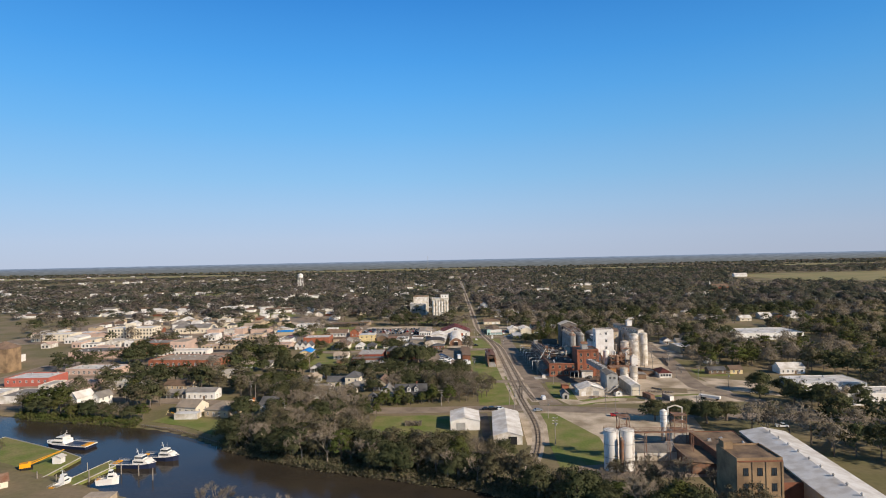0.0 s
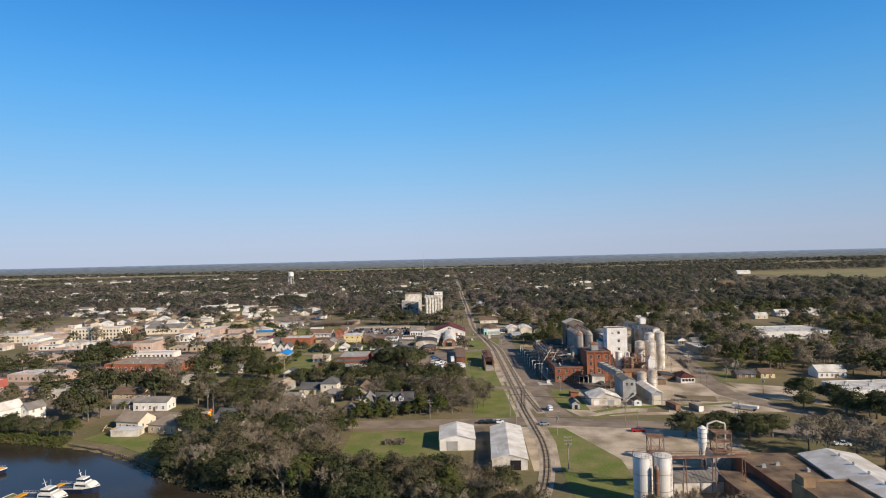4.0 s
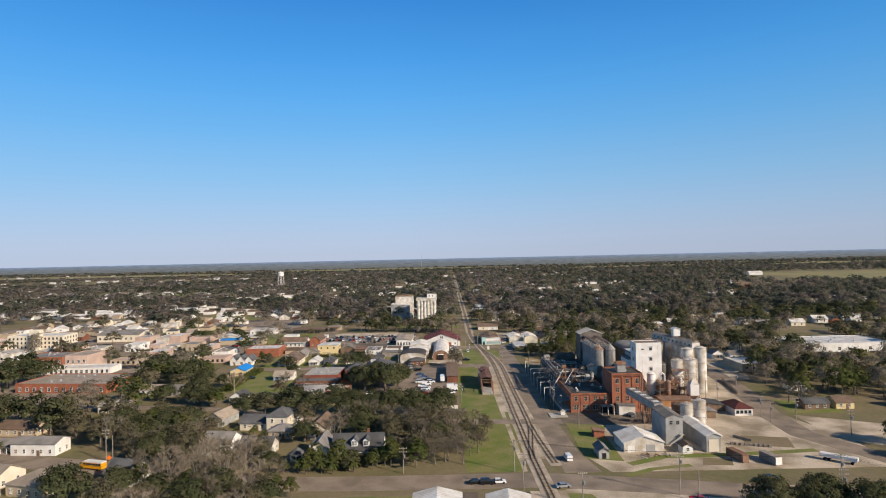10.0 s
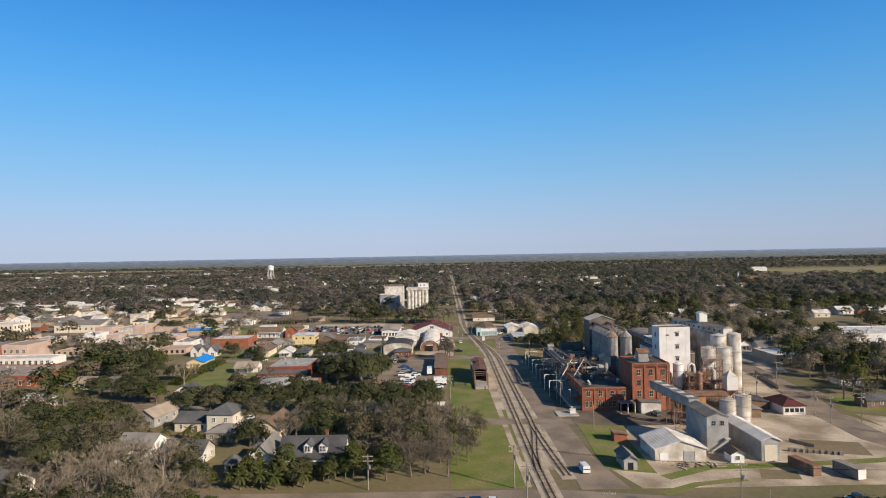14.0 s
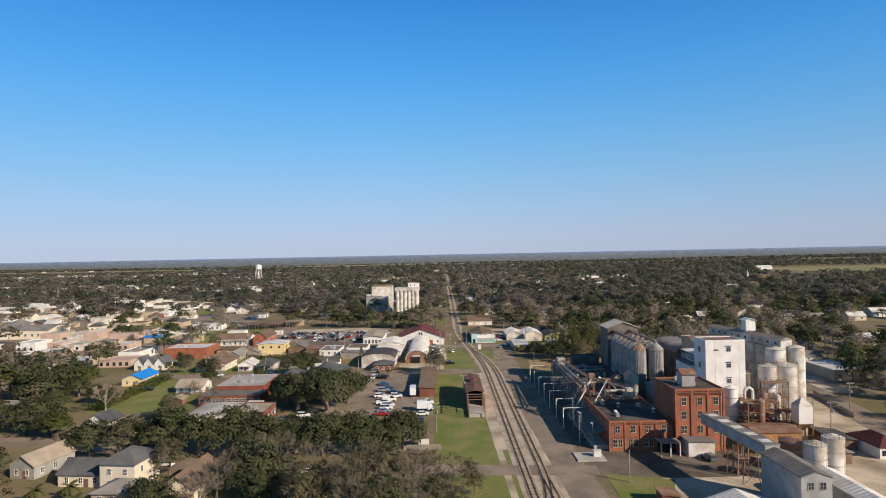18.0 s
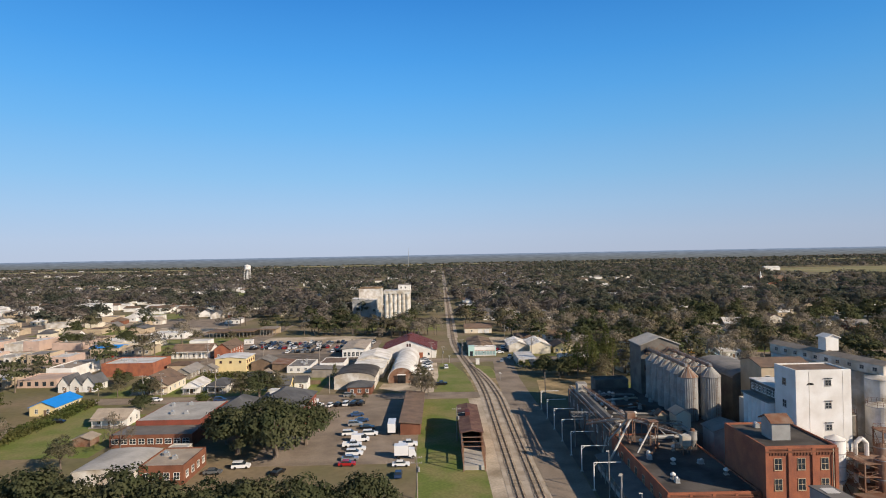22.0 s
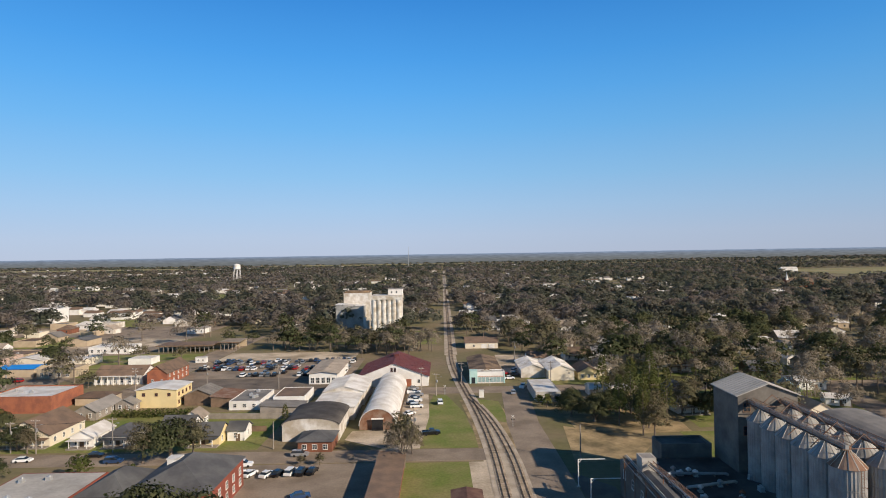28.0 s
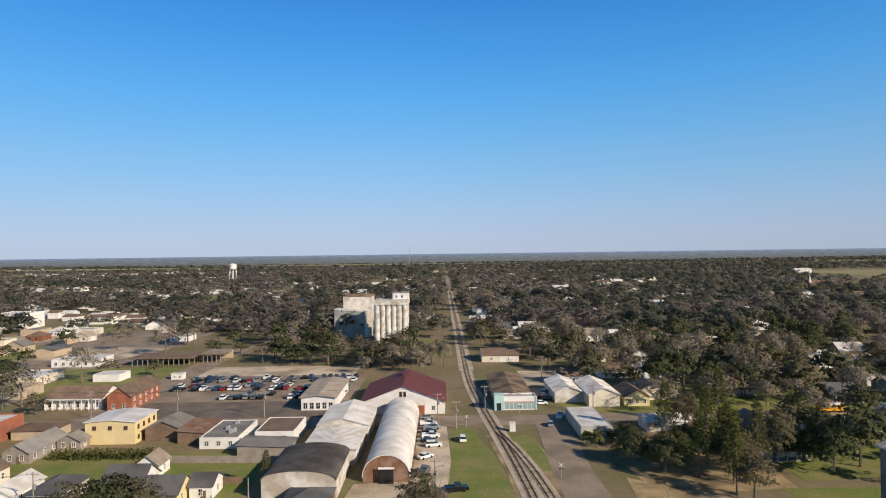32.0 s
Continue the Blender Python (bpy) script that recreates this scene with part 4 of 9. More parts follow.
building("low_store", "low dark-grey block behind the warehouse", "store", 74, 85.6, 501.6, 508, 11.0, "flat", "concrete_dark", "tar")
building("low_annex", "low dark sheet-metal annex beside the silos", "store", 87.6, 96.8, 439.5, 446.1, 10.6, "gy", "grey_metal", "roof_grey", rise=1.6)
building("low_annex", "low dark annex between block and tower", "store", 96.4, 98.6, 408, 431, 9.0, "flat", "concrete_dark", "tar")

_b = building("white_mill_tower", "tall white mill tower with small square windows", "mill building", 98.9, 111.2, 423.6, 432.2, 28.5, "flat", "white", "roof_brown", parapet=0.4)
for _z in (10.2, 15.2, 20.0, 25.0):
    window(_b, 1.0, -4.31, _z, "S", 1.2, 1.15, "grey_metal")
    part("hood", shared("hood", lambda: Shape().box(-0.9, 0.9, -0.3, 0, 0, 0.1).mesh("hood", M["dark"])), None, _b, at=pose(1.0, -4.302, _z + 1.55))
for _z in (9.6, 14.6, 19.4, 24.4):
    window(_b, -6.16, 0.2, _z, "W", 1.3, 1.5, "grey_metal")
for _x in (-3.2, 4.3):
    part("seam", Shape().box(-0.05, 0.05, -0.03, 0, 0.5, 28.1), M["white_dirty"], _b, at=pose(_x, -4.302, 0))
part("emblem", Shape().add([(-0.9, -0.02, -0.25), (-0.2, -0.02, 0.3), (0.7, -0.02, 0.15), (0.9, -0.02, -0.25), (-0.9, 0, -0.25), (-0.2, 0, 0.3), (0.7, 0, 0.15), (0.9, 0, -0.25)], [(0, 1, 2, 3), (7, 6, 5, 4), (0, 4, 5, 1), (1, 5, 6, 2), (2, 6, 7, 3), (3, 7, 4, 0)]), M["dark"], _b, "small dark painted emblem", at=pose(-3.0, -4.31, 25.4))

# white fluted bins and store behind the tower
_b = thing("white_bins", 102.8, 432.4, 0, 0, "row of white fluted grain bins under a flat roof", "bins")
for _i in range(6):
    part("bin", shared("bin", lambda: Shape().cone(0, 0, 0, 19.0, 1.1, 1.1, 18).mesh("bin", M["white"])), None, _b, at=pose(-4.2, 1.3 + _i * 2.1, 0))
part("wall", Shape().box(-4.2, 8.4, 0.1, 13, 0, 18.9), M["white"], _b)
part("roof", Shape().box(-5.5, 8.5, 0.1, 13.2, 19.02, 19.3), M["roof_grey"], _b)
building("bin_house", "flat white-roofed loft on top of the grain bins", "loft", 99.6, 110.8, 433, 445, 3.0, "flat", "concrete_dark", "roof_white", z=19.32, parapet=0.0, wins=(("W", 6, (0.8,), 1.2, 1.4), ("S", 3, (0.8,), 1.2, 1.4)))
building("tan_store", "tan weathered concrete store with a brown roof", "store", 110.4, 124.5, 460, 472, 22.4, "gx", "tan", "roof_brown", rise=1.4, wins=(("S", 5, (18.5,), 1.2, 1.3),))
building("dark_store", "dark sheet-metal store with a shallow curved roof", "store", 108.5, 122, 473, 500, 16.5, "arch", "concrete_dark", "roof_grey", rise=2.4, wins=(("S", 2, (4.5,), 1.2, 1.3),))
building("concrete_bin", "square pale concrete bin among the silos", "bin", 101.5, 107.8, 447, 455, 15.5, "flat", "concrete", "roof_grey")


def silo_meshes(r, h, cone, top="galv", wall="galv", ribs=30):
    s = Shape()
    n = ribs * 2
    prof = [(r + (0.07 if i % 2 else -0.03)) for i in range(n)]
    for z0, z1 in ((0, h),):
        s.add([(prof[i] * math.cos(2 * math.pi * i / n), prof[i] * math.sin(2 * math.pi * i / n), z) for z in (z0, z1) for i in range(n)],
              [(i, (i + 1) % n, n + (i + 1) % n, n + i) for i in range(n)])
    c = Shape().cone(0, 0, h + 0.01, h + cone, r + 0.25, 0.45, 24).cone(0, 0, h + cone, h + cone + 0.5, 0.5, 0.5, 10).cone(0, 0, h + cone + 0.5, h + cone + 0.8, 0.65, 0.1, 10)
    return s.mesh("silo_wall", M[wall]), c.mesh("silo_roof", M[top])


def ladder_mesh(h):
    s = Shape().tube((-0.25, 0, 0), (-0.25, 0, h), 0.04, n=4).tube((0.25, 0, 0), (0.25, 0, h), 0.04, n=4)
    for z in np.arange(0.3, h, 0.45):
        s.tube((-0.25, 0, z), (0.25, 0, z), 0.025, n=3)
    for z in np.arange(2.5, h, 1.5):
        s.tube((-0.25, 0, z), (-0.3, -0.7, z), 0.03, n=3).tube((-0.3, -0.7, z), (0.3, -0.7, z), 0.03, n=3).tube((0.3, -0.7, z), (0.25, 0, z), 0.03, n=3)
    return s.mesh("ladder", M["rust"])


def silo(x, y, r, h, cone, label, top="galv", wall="galv", ladder=True, group=""):
    ob = thing("silo", x, y, 0, 0, label, "silo", group)
    body, roof = shared(("silo", r, h, cone, top, wall), lambda: silo_meshes(r, h, cone, top, wall))
    part("silo_wall", body, None, ob)
    hoop = shared(("hoop", r), lambda: Shape().cone(0, 0, -0.06, 0.06, r + 0.1, r + 0.1, 30).mesh("hoop", M["galv"]))
    for k in range(1, 7):
        part("hoop", hoop, None, ob, at=pose(0, 0, h * k / 6 - 0.07))
    roof = part("silo_roof", roof, None, ob)
    rib = shared(("rib", r, h, cone, top), lambda: Shape().tube((r + 0.25, 0, h + 0.06), (0.45, 0, h + cone + 0.06), 0.07, 0.06, 3).mesh("rib", M["white_dirty"]))
    for i in range(12):
        part("rib", rib, None, roof, at=Matrix.Rotation(2 * math.pi * i / 12, 4, "Z"))
    if ladder:
        part("ladder", shared(("ladder", h), lambda: ladder_mesh(h)), None, ob, at=pose(0.6, -r - 0.15, 0))
    return ob


for _i in range(6):
    silo(89.8, 460.6 + 5.35 * _i, 2.62, 20.0, 2.5, "corrugated galvanised grain silo with a rusty cone roof" if _i == 0 else "corrugated galvanised grain silo with a cone roof", "rust" if _i == 0 else "galv", group="silos behind the mill", ladder=_i == 0)
    silo(96.2, 460.6 + 5.35 * _i, 2.62, 20.0, 2.5, "corrugated galvanised grain silo with a cone roof", group="silos behind the mill", ladder=_i == 0)
# catwalk over the silos
_c = thing("catwalk", 92.5, 459.5, 22.5, 0, "rusty steel conveyor catwalk over the silo tops", "catwalk")
for _x in (-3.4, 3.4):
    part("deck", Shape().box(_x - 0.7, _x + 0.7, 0, 40, 0.3, 0.42), M["rust"], _c)
    part("conveyor", Shape().box(_x - 0.3, _x + 0.3, 0, 40, 0.43, 1.1), M["galv"], _c)
    for _s in (-0.7, 0.7):
        s_ = Shape().tube((_x + _s, 0, 1.4), (_x + _s, 40, 1.4), 0.05, n=4).tube((_x + _s, 0, 0.9), (_x + _s, 40, 0.9), 0.04, n=4)
        for _y in np.arange(0, 40.1, 2.0):
            s_.tube((_x + _s, _y, 0.3), (_x + _s, _y, 1.4), 0.04, n=4)
        part("railing", s_, M["rust"], _c)
for _y in np.arange(1, 40, 6.9):
    part("truss", Shape().tube((-4.6, _y, -1.6), (0, _y, 2.6), 0.09, n=4).tube((4.6, _y, -1.6), (0, _y, 2.6), 0.09, n=4).tube((-4.6, _y, 0.2), (4.6, _y, 0.2), 0.08, n=4), M["rust"], _c)
_b = building("headhouse", "weathered grey concrete headhouse with a rusty sheet roof", "headhouse", 86.6, 99.4, 490.8, 502.4, 24.4, "gy", "concrete_dark", "roof_pale", rise=2.4, over=0.5, ribs=1.2)
for _x, _z in ((-4.5, 21), (4.5, 21), (-4.5, 16), (4.5, 16)):
    window(_b, _x, -5.81, _z, "S", 1.4, 1.8, "rust")

# long gallery on round concrete bins
_g = thing("bin_gallery", 137.2, 445, 0, 9, "row of round grey bins carrying a long pale conveyor gallery", "grain bins")
for _i in range(6):
    part("bin", shared("gbin", lambda: Shape().cone(0, 0, 0, 21.4, 3.3, 3.3, 24).cone(0, 0, 21.4, 21.7, 3.45, 3.45, 24).mesh("bin", M["white_dirty"])), None, _g, at=pose(0, 5 + _i * 7.2, 0), label="stained off-white round bin" if _i < 2 else "")
part("gallery", Shape().box(-2.2, 2.2, 1.5, 44, 21.9, 24.6), M["white_dirty"], _g)
part("gallery_roof", Shape().extrude_y([(-2.5, 24.61), (2.5, 24.61), (0, 25.6)], 1.2, 44.4), M["roof_tan"], _g)
for _y in along(10, 2, 43):
    window(_g, -2.205, _y, 22.8, "W", 1.2, 0.9, "galv")
building("gallery_tower", "small white headbox above the conveyor gallery", "headbox", 132.9, 136.6, 466.5, 470.2, 3.6, "gy", "white", "roof_white", rise=0.7, z=25.7)


def tank(x, y, r, h, label, mat="white_dirty", dome=0.8, rail=True, legs=0.0, group="", bands=4, rings=True):
    ob = thing("storage_tank", x, y, 0, 0, label, "tank", group)
    n = 32
    part("tank_wall", Shape().cone(0, 0, legs, h, r, r, n).mesh("tank_wall", M[mat], smooth=False), None, ob)
    part("tank_roof", Shape().cone(0, 0, h + 0.004, h + dome, r * 1.01, r * 0.12, n), M[mat], ob)
    if rings:
        for z in np.linspace(legs + 0.2, h - 0.1, bands):
            part("band", shared(("band", r), lambda: Shape().cone(0, 0, -0.09, 0.09, r + 0.06, r + 0.06, n).mesh("band", M["grey_metal"])), None, ob, at=pose(0, 0, float(z)))
    if rail:
        s = Shape()
        for i in range(16):
            a, b = 2 * math.pi * i / 16, 2 * math.pi * (i + 1) / 16
            p, q = (r * math.cos(a), r * math.sin(a)), (r * math.cos(b), r * math.sin(b))
            s.tube((*p, h), (*p, h + 1.1), 0.04, n=3).tube((*p, h + 1.1), (*q, h + 1.1), 0.035, n=3).tube((*p, h + 0.6), (*q, h + 0.6), 0.03, n=3)
        part("railing", s, M["rust"], ob)
        part("ladder", shared(("ladder", h), lambda: ladder_mesh(h)), None, ob, at=pose(r * 0.6, -r * 0.82, 0, 0, 0, 20))
    if legs:
        for a in range(4):
            part("leg", Shape().tube((r * 0.7, 0, 0), (r * 0.7, 0, legs + 0.3), 0.14, n=6), M["rust"], ob, at=pose(0, 0, 0, 0, 0, 45 + a * 90))
        part("hopper", Shape().cone(0, 0, legs * 0.35, legs - 0.004, 0.3, r, n), M[mat], ob)
    return ob


tank(119.6, 426.5, 2.8, 19.6, "tall stained white steel tank with a railed top")
tank(126.6, 428.5, 3.4, 19.4, "broad stained white steel tank with a railed top")
tank(137.0, 441.0, 2.8, 23.0, "slender tall white steel tank", rail=False)
tank(130.6, 442, 3.1, 22.4, "tall stained off-white steel tank", rail=False)
tank(112.8, 429, 2.6, 17.5, "rust-streaked grey steel tank", "concrete_dark")
tank(104.6, 419.4, 1.95, 14.6, "small white process tank beside the tower", "white", legs=6.0, rail=False)
tank(110.4, 413.6, 1.2, 12.0, "rusty slender tank behind the brown shed", "rust", rail=False)
tank(113.8, 418.5, 1.3, 13.0, "rusty slender pressure vessel", "rust", rail=True)
tank(117.8, 418, 1.0, 12.0, "slender stained vessel among the pipes", "white_dirty", rail=True)
tank(105.6, 379.5, 2.55, 10.0, "white ring-banded bulk tank beside the loading tower")
tank(112.9, 384.2, 2.55, 10.0, "white ring-banded bulk tank")
tank(107.0, 392.0, 2.9, 7.0, "squat rusty tank beside the white bulk tanks", "rust")
_h = thing("hopper_bin", 120.8, 410.5, 2.0, 0, "white square hopper bin with a pointed roof on steel legs", "hopper")
part("bin", Shape().box(-2, 2, -2, 2, 4.2, 9.2), M["white"], _h)
part("bin_roof", Shape().add([(-2.1, -2.1, 9.21), (2.1, -2.1, 9.21), (2.1, 2.1, 9.21), (-2.1, 2.1, 9.21), (0, 0, 11.6)], [(0, 1, 4), (1, 2, 4), (2, 3, 4), (3, 0, 4), (3, 2, 1, 0)]), M["white_dirty"], _h)
part("hopper", Shape().add([(-2, -2, 4.19), (2, -2, 4.19), (2, 2, 4.19), (-2, 2, 4.19), (0, 0, 1.6)], [(0, 4, 1), (1, 4, 2), (2, 4, 3), (3, 4, 0), (0, 1, 2, 3)]), M["rust"], _h)
for _x, _y in ((-2, -2), (2, -2), (2, 2), (-2, 2)):
    part("leg", Shape().box(-0.14, 0.14, -0.14, 0.14, 0, 4.3), M["rust"], _h, at=pose(_x * 0.95, _y * 0.95, 0))


def pipe_run(name, pts, r, mat, label):
    ob = thing(name, pts[0][0], pts[0][1], 0, 0, label, "pipe")
    o = Vector((pts[0][0], pts[0][1], 0))
    for a, b in zip(pts, pts[1:]):
        part("pipe", Shape().tube(Vector(a) - o, Vector(b) - o, r, n=8), M[mat], ob)
    return ob


pipe_run("process_pipe", [(108.0, 418, 0), (108.0, 418, 14), (109.2, 418, 15), (110.4, 418, 14), (110.4, 418, 0)], 0.45, "white_dirty", "thick white looping process pipe")
pipe_run("process_pipe", [(101.3, 418, 0), (101.3, 418, 11), (101.3, 423, 12)], 0.3, "rust", "rusty riser pipe beside the tower")
pipe_run("roof_duct", [(70, 436.5, 10.4), (79, 437.2, 10.4), (82.5, 441, 10.2), (82.5, 447.9, 10.0)], 0.5, "galv", "bright galvanised duct across the mill roof")
pipe_run("roof_duct", [(66, 437, 9.2), (66.5, 455, 9.6), (67, 462, 9.2)], 0.3, "rust", "rusty conveyor pipe along the roof edge")
# steel rack with pipes and platforms
def pipe_rack(x, y, w, d, h, levels, label):
    ob = thing("pipe_rack", x, y, 0, 0, label, "pipe rack")
    for i, (px, py) in enumerate(((0, 0), (w, 0), (w, d), (0, d))):
        part("column", Shape().box(px - 0.12, px + 0.12, py - 0.12, py + 0.12, 0, h), M["rust"], ob)
    for z in levels:
        part("platform", Shape().box(-0.3, w + 0.3, -0.3, d + 0.3, z, z + 0.15), M["rust"], ob)
        s = Shape()
        for a, b in (((0, 0), (w, 0)), ((w, 0), (w, d)), ((w, d), (0, d)), ((0, d), (0, 0))):
            s.tube((*a, z + 1.1), (*b, z + 1.1), 0.05, n=4)
            k = max(1, int((abs(b[0] - a[0]) + abs(b[1] - a[1])) / 1.5))
            for i in range(k):
                p = (a[0] + (b[0] - a[0]) * i / k, a[1] + (b[1] - a[1]) * i / k)
                s.tube((*p, z), (*p, z + 1.1), 0.04, n=4)
        part("railing", s, M["rust"], ob)
    for z0, z1 in zip((0,) + tuple(levels), tuple(levels)):
        part("brace", Shape().tube((0, 0, z0), (w, 0, z1), 0.07, n=4).tube((w, 0, z0), (0, 0, z1), 0.07, n=4).tube((0, 0, z0), (0, d, z1), 0.07, n=4).tube((w, d, z0), (w, 0, z1), 0.07, n=4), M["rust"], ob)
    return ob


pipe_rack(106.5, 413, 9, 7, 11.5, (5.5, 8.5, 11.2), "rusty steel pipe rack with railed platforms")
pipe_rack(115.4, 420, 7, 3, 16, (6, 11, 15.5), "rusty steel access tower between the tanks")
pipe_rack(117.5, 412.5, 3, 4, 9, (5, 8.5), "small rusty platform tower beside the hopper")
pipe_rack(90.3, 386, 2.6, 2.6, 9.5, (4.5, 9.0), "lattice trestle under the conveyor gallery")

_b = building("brown_shed", "brown corrugated shed with a rusty roof and pale lean-to", "shed", 103.2, 116.2, 402.5, 411, 5.8, "gx", "orange_metal", "rust", rise=0.5, doors=(("S", 3.5, 3.0, 3.0, "dark"),))
part("lean_to", Shape().extrude_y([(-6.9, 2.6), (6.9, 2.6), (6.9, 2.8), (-6.9, 2.8)], -2.6, -0.004), M["roof_white"], _b, at=pose(0, -4.25, 0))
# loading entrance
_b = thing("entrance_canopy", 80.2, 405.6, 0, 0, "flat loading canopy with dark bays against the brick front", "canopy")
part("roof", Shape().box(-3.6, 2.0, -4, -0.05, 3.6, 3.95), M["roof_grey"], _b)
for _x in (-3.4, -0.8, 1.8):
    part("post", Shape().box(-0.15, 0.15, -0.15, 0.15, 0, 3.6), M["white_dirty"], _b, at=pose(_x, -3.7, 0))
part("bay_door", Shape().box(-3.0, -0.4, -0.2, -0.03, 0, 3.2).box(-0.1, 1.9, -0.2, -0.03, 0, 3.2), M["dark"], _b)
building("loading_shed", "small white lean-to shed under the conveyor", "shed", 84.0, 91.2, 401.0, 405.5, 4.0, "shed", "white_dirty", "roof_grey", rise=0.3, rz=0)
# sloping conveyor gallery
_c = thing("conveyor_gallery", 92, 373, 0, 0, "enclosed grey sheet-metal conveyor gallery on steel trestles", "conveyor")
_a0, _a1 = Vector((0, 0, 9.2)), Vector((-3.6, 26, 9.8))
for _w, _z0, _z1, _nm, _mt in ((1.7, 0, 2.6, "gallery_wall", "grey_metal"), (1.95, 2.61, 2.85, "gallery_roof", "roof_grey")):
    s_ = Shape()
    v_ = []
    for p_ in (_a0, _a1):
        v_ += [(p_.x - _w, p_.y, p_.z + _z0), (p_.x + _w, p_.y, p_.z + _z0), (p_.x + _w, p_.y, p_.z + _z1), (p_.x - _w, p_.y, p_.z + _z1)]
    s_.add(v_, [(0, 1, 2, 3), (7, 6, 5, 4), (0, 4, 5, 1), (1, 5, 6, 2), (2, 6, 7, 3), (3, 7, 4, 0)])
    part(_nm, s_, M[_mt], _c)
for _i in range(5):
    _t = (_i + 0.5) / 5
    part("roof_patch", Shape().box(-1.2, 1.2, -1.2, 1.2, 0, 0.05), M["roof_white"], _c, at=pose(-3.6 * _t, 26 * _t, 12.08 + 0.6 * _t))
for _t in (0.3, 0.55):
    p_ = _a0.lerp(_a1, _t)
    s_ = Shape()
    for _x in (-1.4, 1.4):
        s_.tube((p_.x + _x * 1.5, p_.y, 0), (p_.x + _x, p_.y, p_.z), 0.13, n=5)
    for _z in (0.0, 3.0, 6.0):
        s_.tube((p_.x - 1.9, p_.y, _z), (p_.x + 1.6, p_.y, _z + 3), 0.06, n=4).tube((p_.x + 1.9, p_.y, _z), (p_.x - 1.6, p_.y, _z + 3), 0.06, n=4)
    part("trestle", s_, M["rust"], _c)
_b = building("loading_tower", "grey corrugated loading tower with a sloping metal roof", "tower", 89.3, 95.6, 357.4, 373.0, 10.2, "gy", "grey_metal", "roof_grey", rise=1.1, ribs=1.0, over=0.25)
for _x in (-1.2, 1.3):
    window(_b, _x, -7.81, 7.8, "S", 1.1, 1.3, "galv")
part("stair", Shape().tube((-2.8, -8.3, 0.3), (2.6, -8.3, 4.2), 0.12, n=4).tube((-2.8, -9.1, 0.3), (2.6, -9.1, 4.2), 0.12, n=4).box(1.6, 3.2, -9.2, -7.82, 4.1, 4.25), M["white_dirty"], _b)
for _i in range(14):
    part("step", shared("step", lambda: Shape().box(-0.16, 0.16, -0.4, 0.4, 0, 0.05).mesh("step", M["galv"])), None, _b, at=pose(-2.7 + _i * 0.39, -8.7, 0.35 + _i * 0.28))
building("drive_through_shed", "tall narrow grey shed with an open drive-through end", "shed", 100.7, 105.9, 348.8, 373, 5.9, "gy", "grey_metal", "roof_white", rise=0.9, ribs=1.2, doors=(("S", 0, 3.4, 4.6, "cream"),))
_b = building("metal_shed", "pale grey gabled sheet-metal shed with roller doors", "shed", 71.6, 86, 350.4, 363.4, 3.4, "gy", "white_dirty", "roof_white", rise=2.3, ribs=1.0, doors=(("S", -4.6, 2.4, 2.4, "white"), ("S", 2.4, 3.0, 2.7, "grey_metal"),))
building("small_hut", "small grey metal hut with a gable roof", "hut", 61.0, 64.6, 344, 352, 2.8, "gy", "grey_metal", "roof_grey", rise=1.2, doors=(("S", 0, 1.2, 2.0, "dark"),))
building("site_cabin", "little white site cabin with a brown roof", "cabin", 91.8, 95.4, 347.8, 352.2, 2.6, "gy", "white", "roof_brown", rise=0.9, wins=(("S", 1, (1.0,), 1.0, 1.0),))
building("brick_store", "tiny red brick outbuilding on the lawn", "outbuilding", 65.2, 69.2, 369, 373, 2.2, "shed", "brick", "rust", rise=0.5)
building("office_house", "white hip-roofed office with a row of square windows", "office", 133, 140.8, 396.2, 409, 3.0, "hip", "white", "maroon", rise=2.2, wins=(("S", 4, (1.1,), 1.1, 1.1),), frame="dark")
building("lean_to_shed", "low dark lean-to roofs beside the office", "shed", 124.5, 132.3, 404, 414, 2.8, "shed", "wood", "roof_dark", rise=1.0)
building("lean_to_shed", "low white-roofed open shed", "shed", 116, 123.4, 393, 401, 3.0, "shed", "wood", "roof_grey", rise=0.6)
building("storage_block", "long pale flat-roofed storage block beside the yard", "store", 181.8, 195.6, 491, 516, 4.8, "flat", "tan", "roof_white", wins=(("S", 3, (1.6,), 1.6, 1.4),))

# inverted-L pipe standards beside the siding
_l = thing("pipe_standard", 55.6, 431, 0, 0, "white steel pipe standard with a long arm over the loading bay", "pipe standard", "standards beside the siding")
part("post", Shape().tube((0, 0, -0.2), (0, 0, 6.5), 0.14, n=6), M["white"], _l)
part("arm", Shape().tube((0, 0, 6.5), (6.4, 0, 6.5), 0.12, n=6), M["white"], _l)
part("brace", Shape().tube((0, 0, 5.6), (0.9, 0, 6.5), 0.07, n=4), M["white"], _l)
part("base", Shape().box(-0.35, 0.35, -0.35, 0.35, 0, 0.25), M["concrete"], _l)
for _i in range(1, 7):
    copy_thing(_l, pose(55.6, 431 + 12.4 * _i, 0))
for _x, _y, _h in ((57.0, 414, 9.5), (58.6, 419, 8), (60.2, 411, 7), (57.5, 425, 11)):
    _p = thing("steel_mast", _x, _y, 0, 0, "thin pale steel mast beside the loading bay", "mast", "masts beside the loading bay")
    part("mast", Shape().tube((0, 0, -0.2), (0, 0, _h), 0.13, 0.09, 6), M["galv"], _p)
    part("lamp", Shape().box(-0.6, 0.1, -0.15, 0.15, _h, _h + 0.15), M["white_dirty"], _p)
_p = thing("spout_tower", 66.5, 440, 8.1, 0, "rusty braced frame tower on the roof edge with slanting spouts", "frame tower")
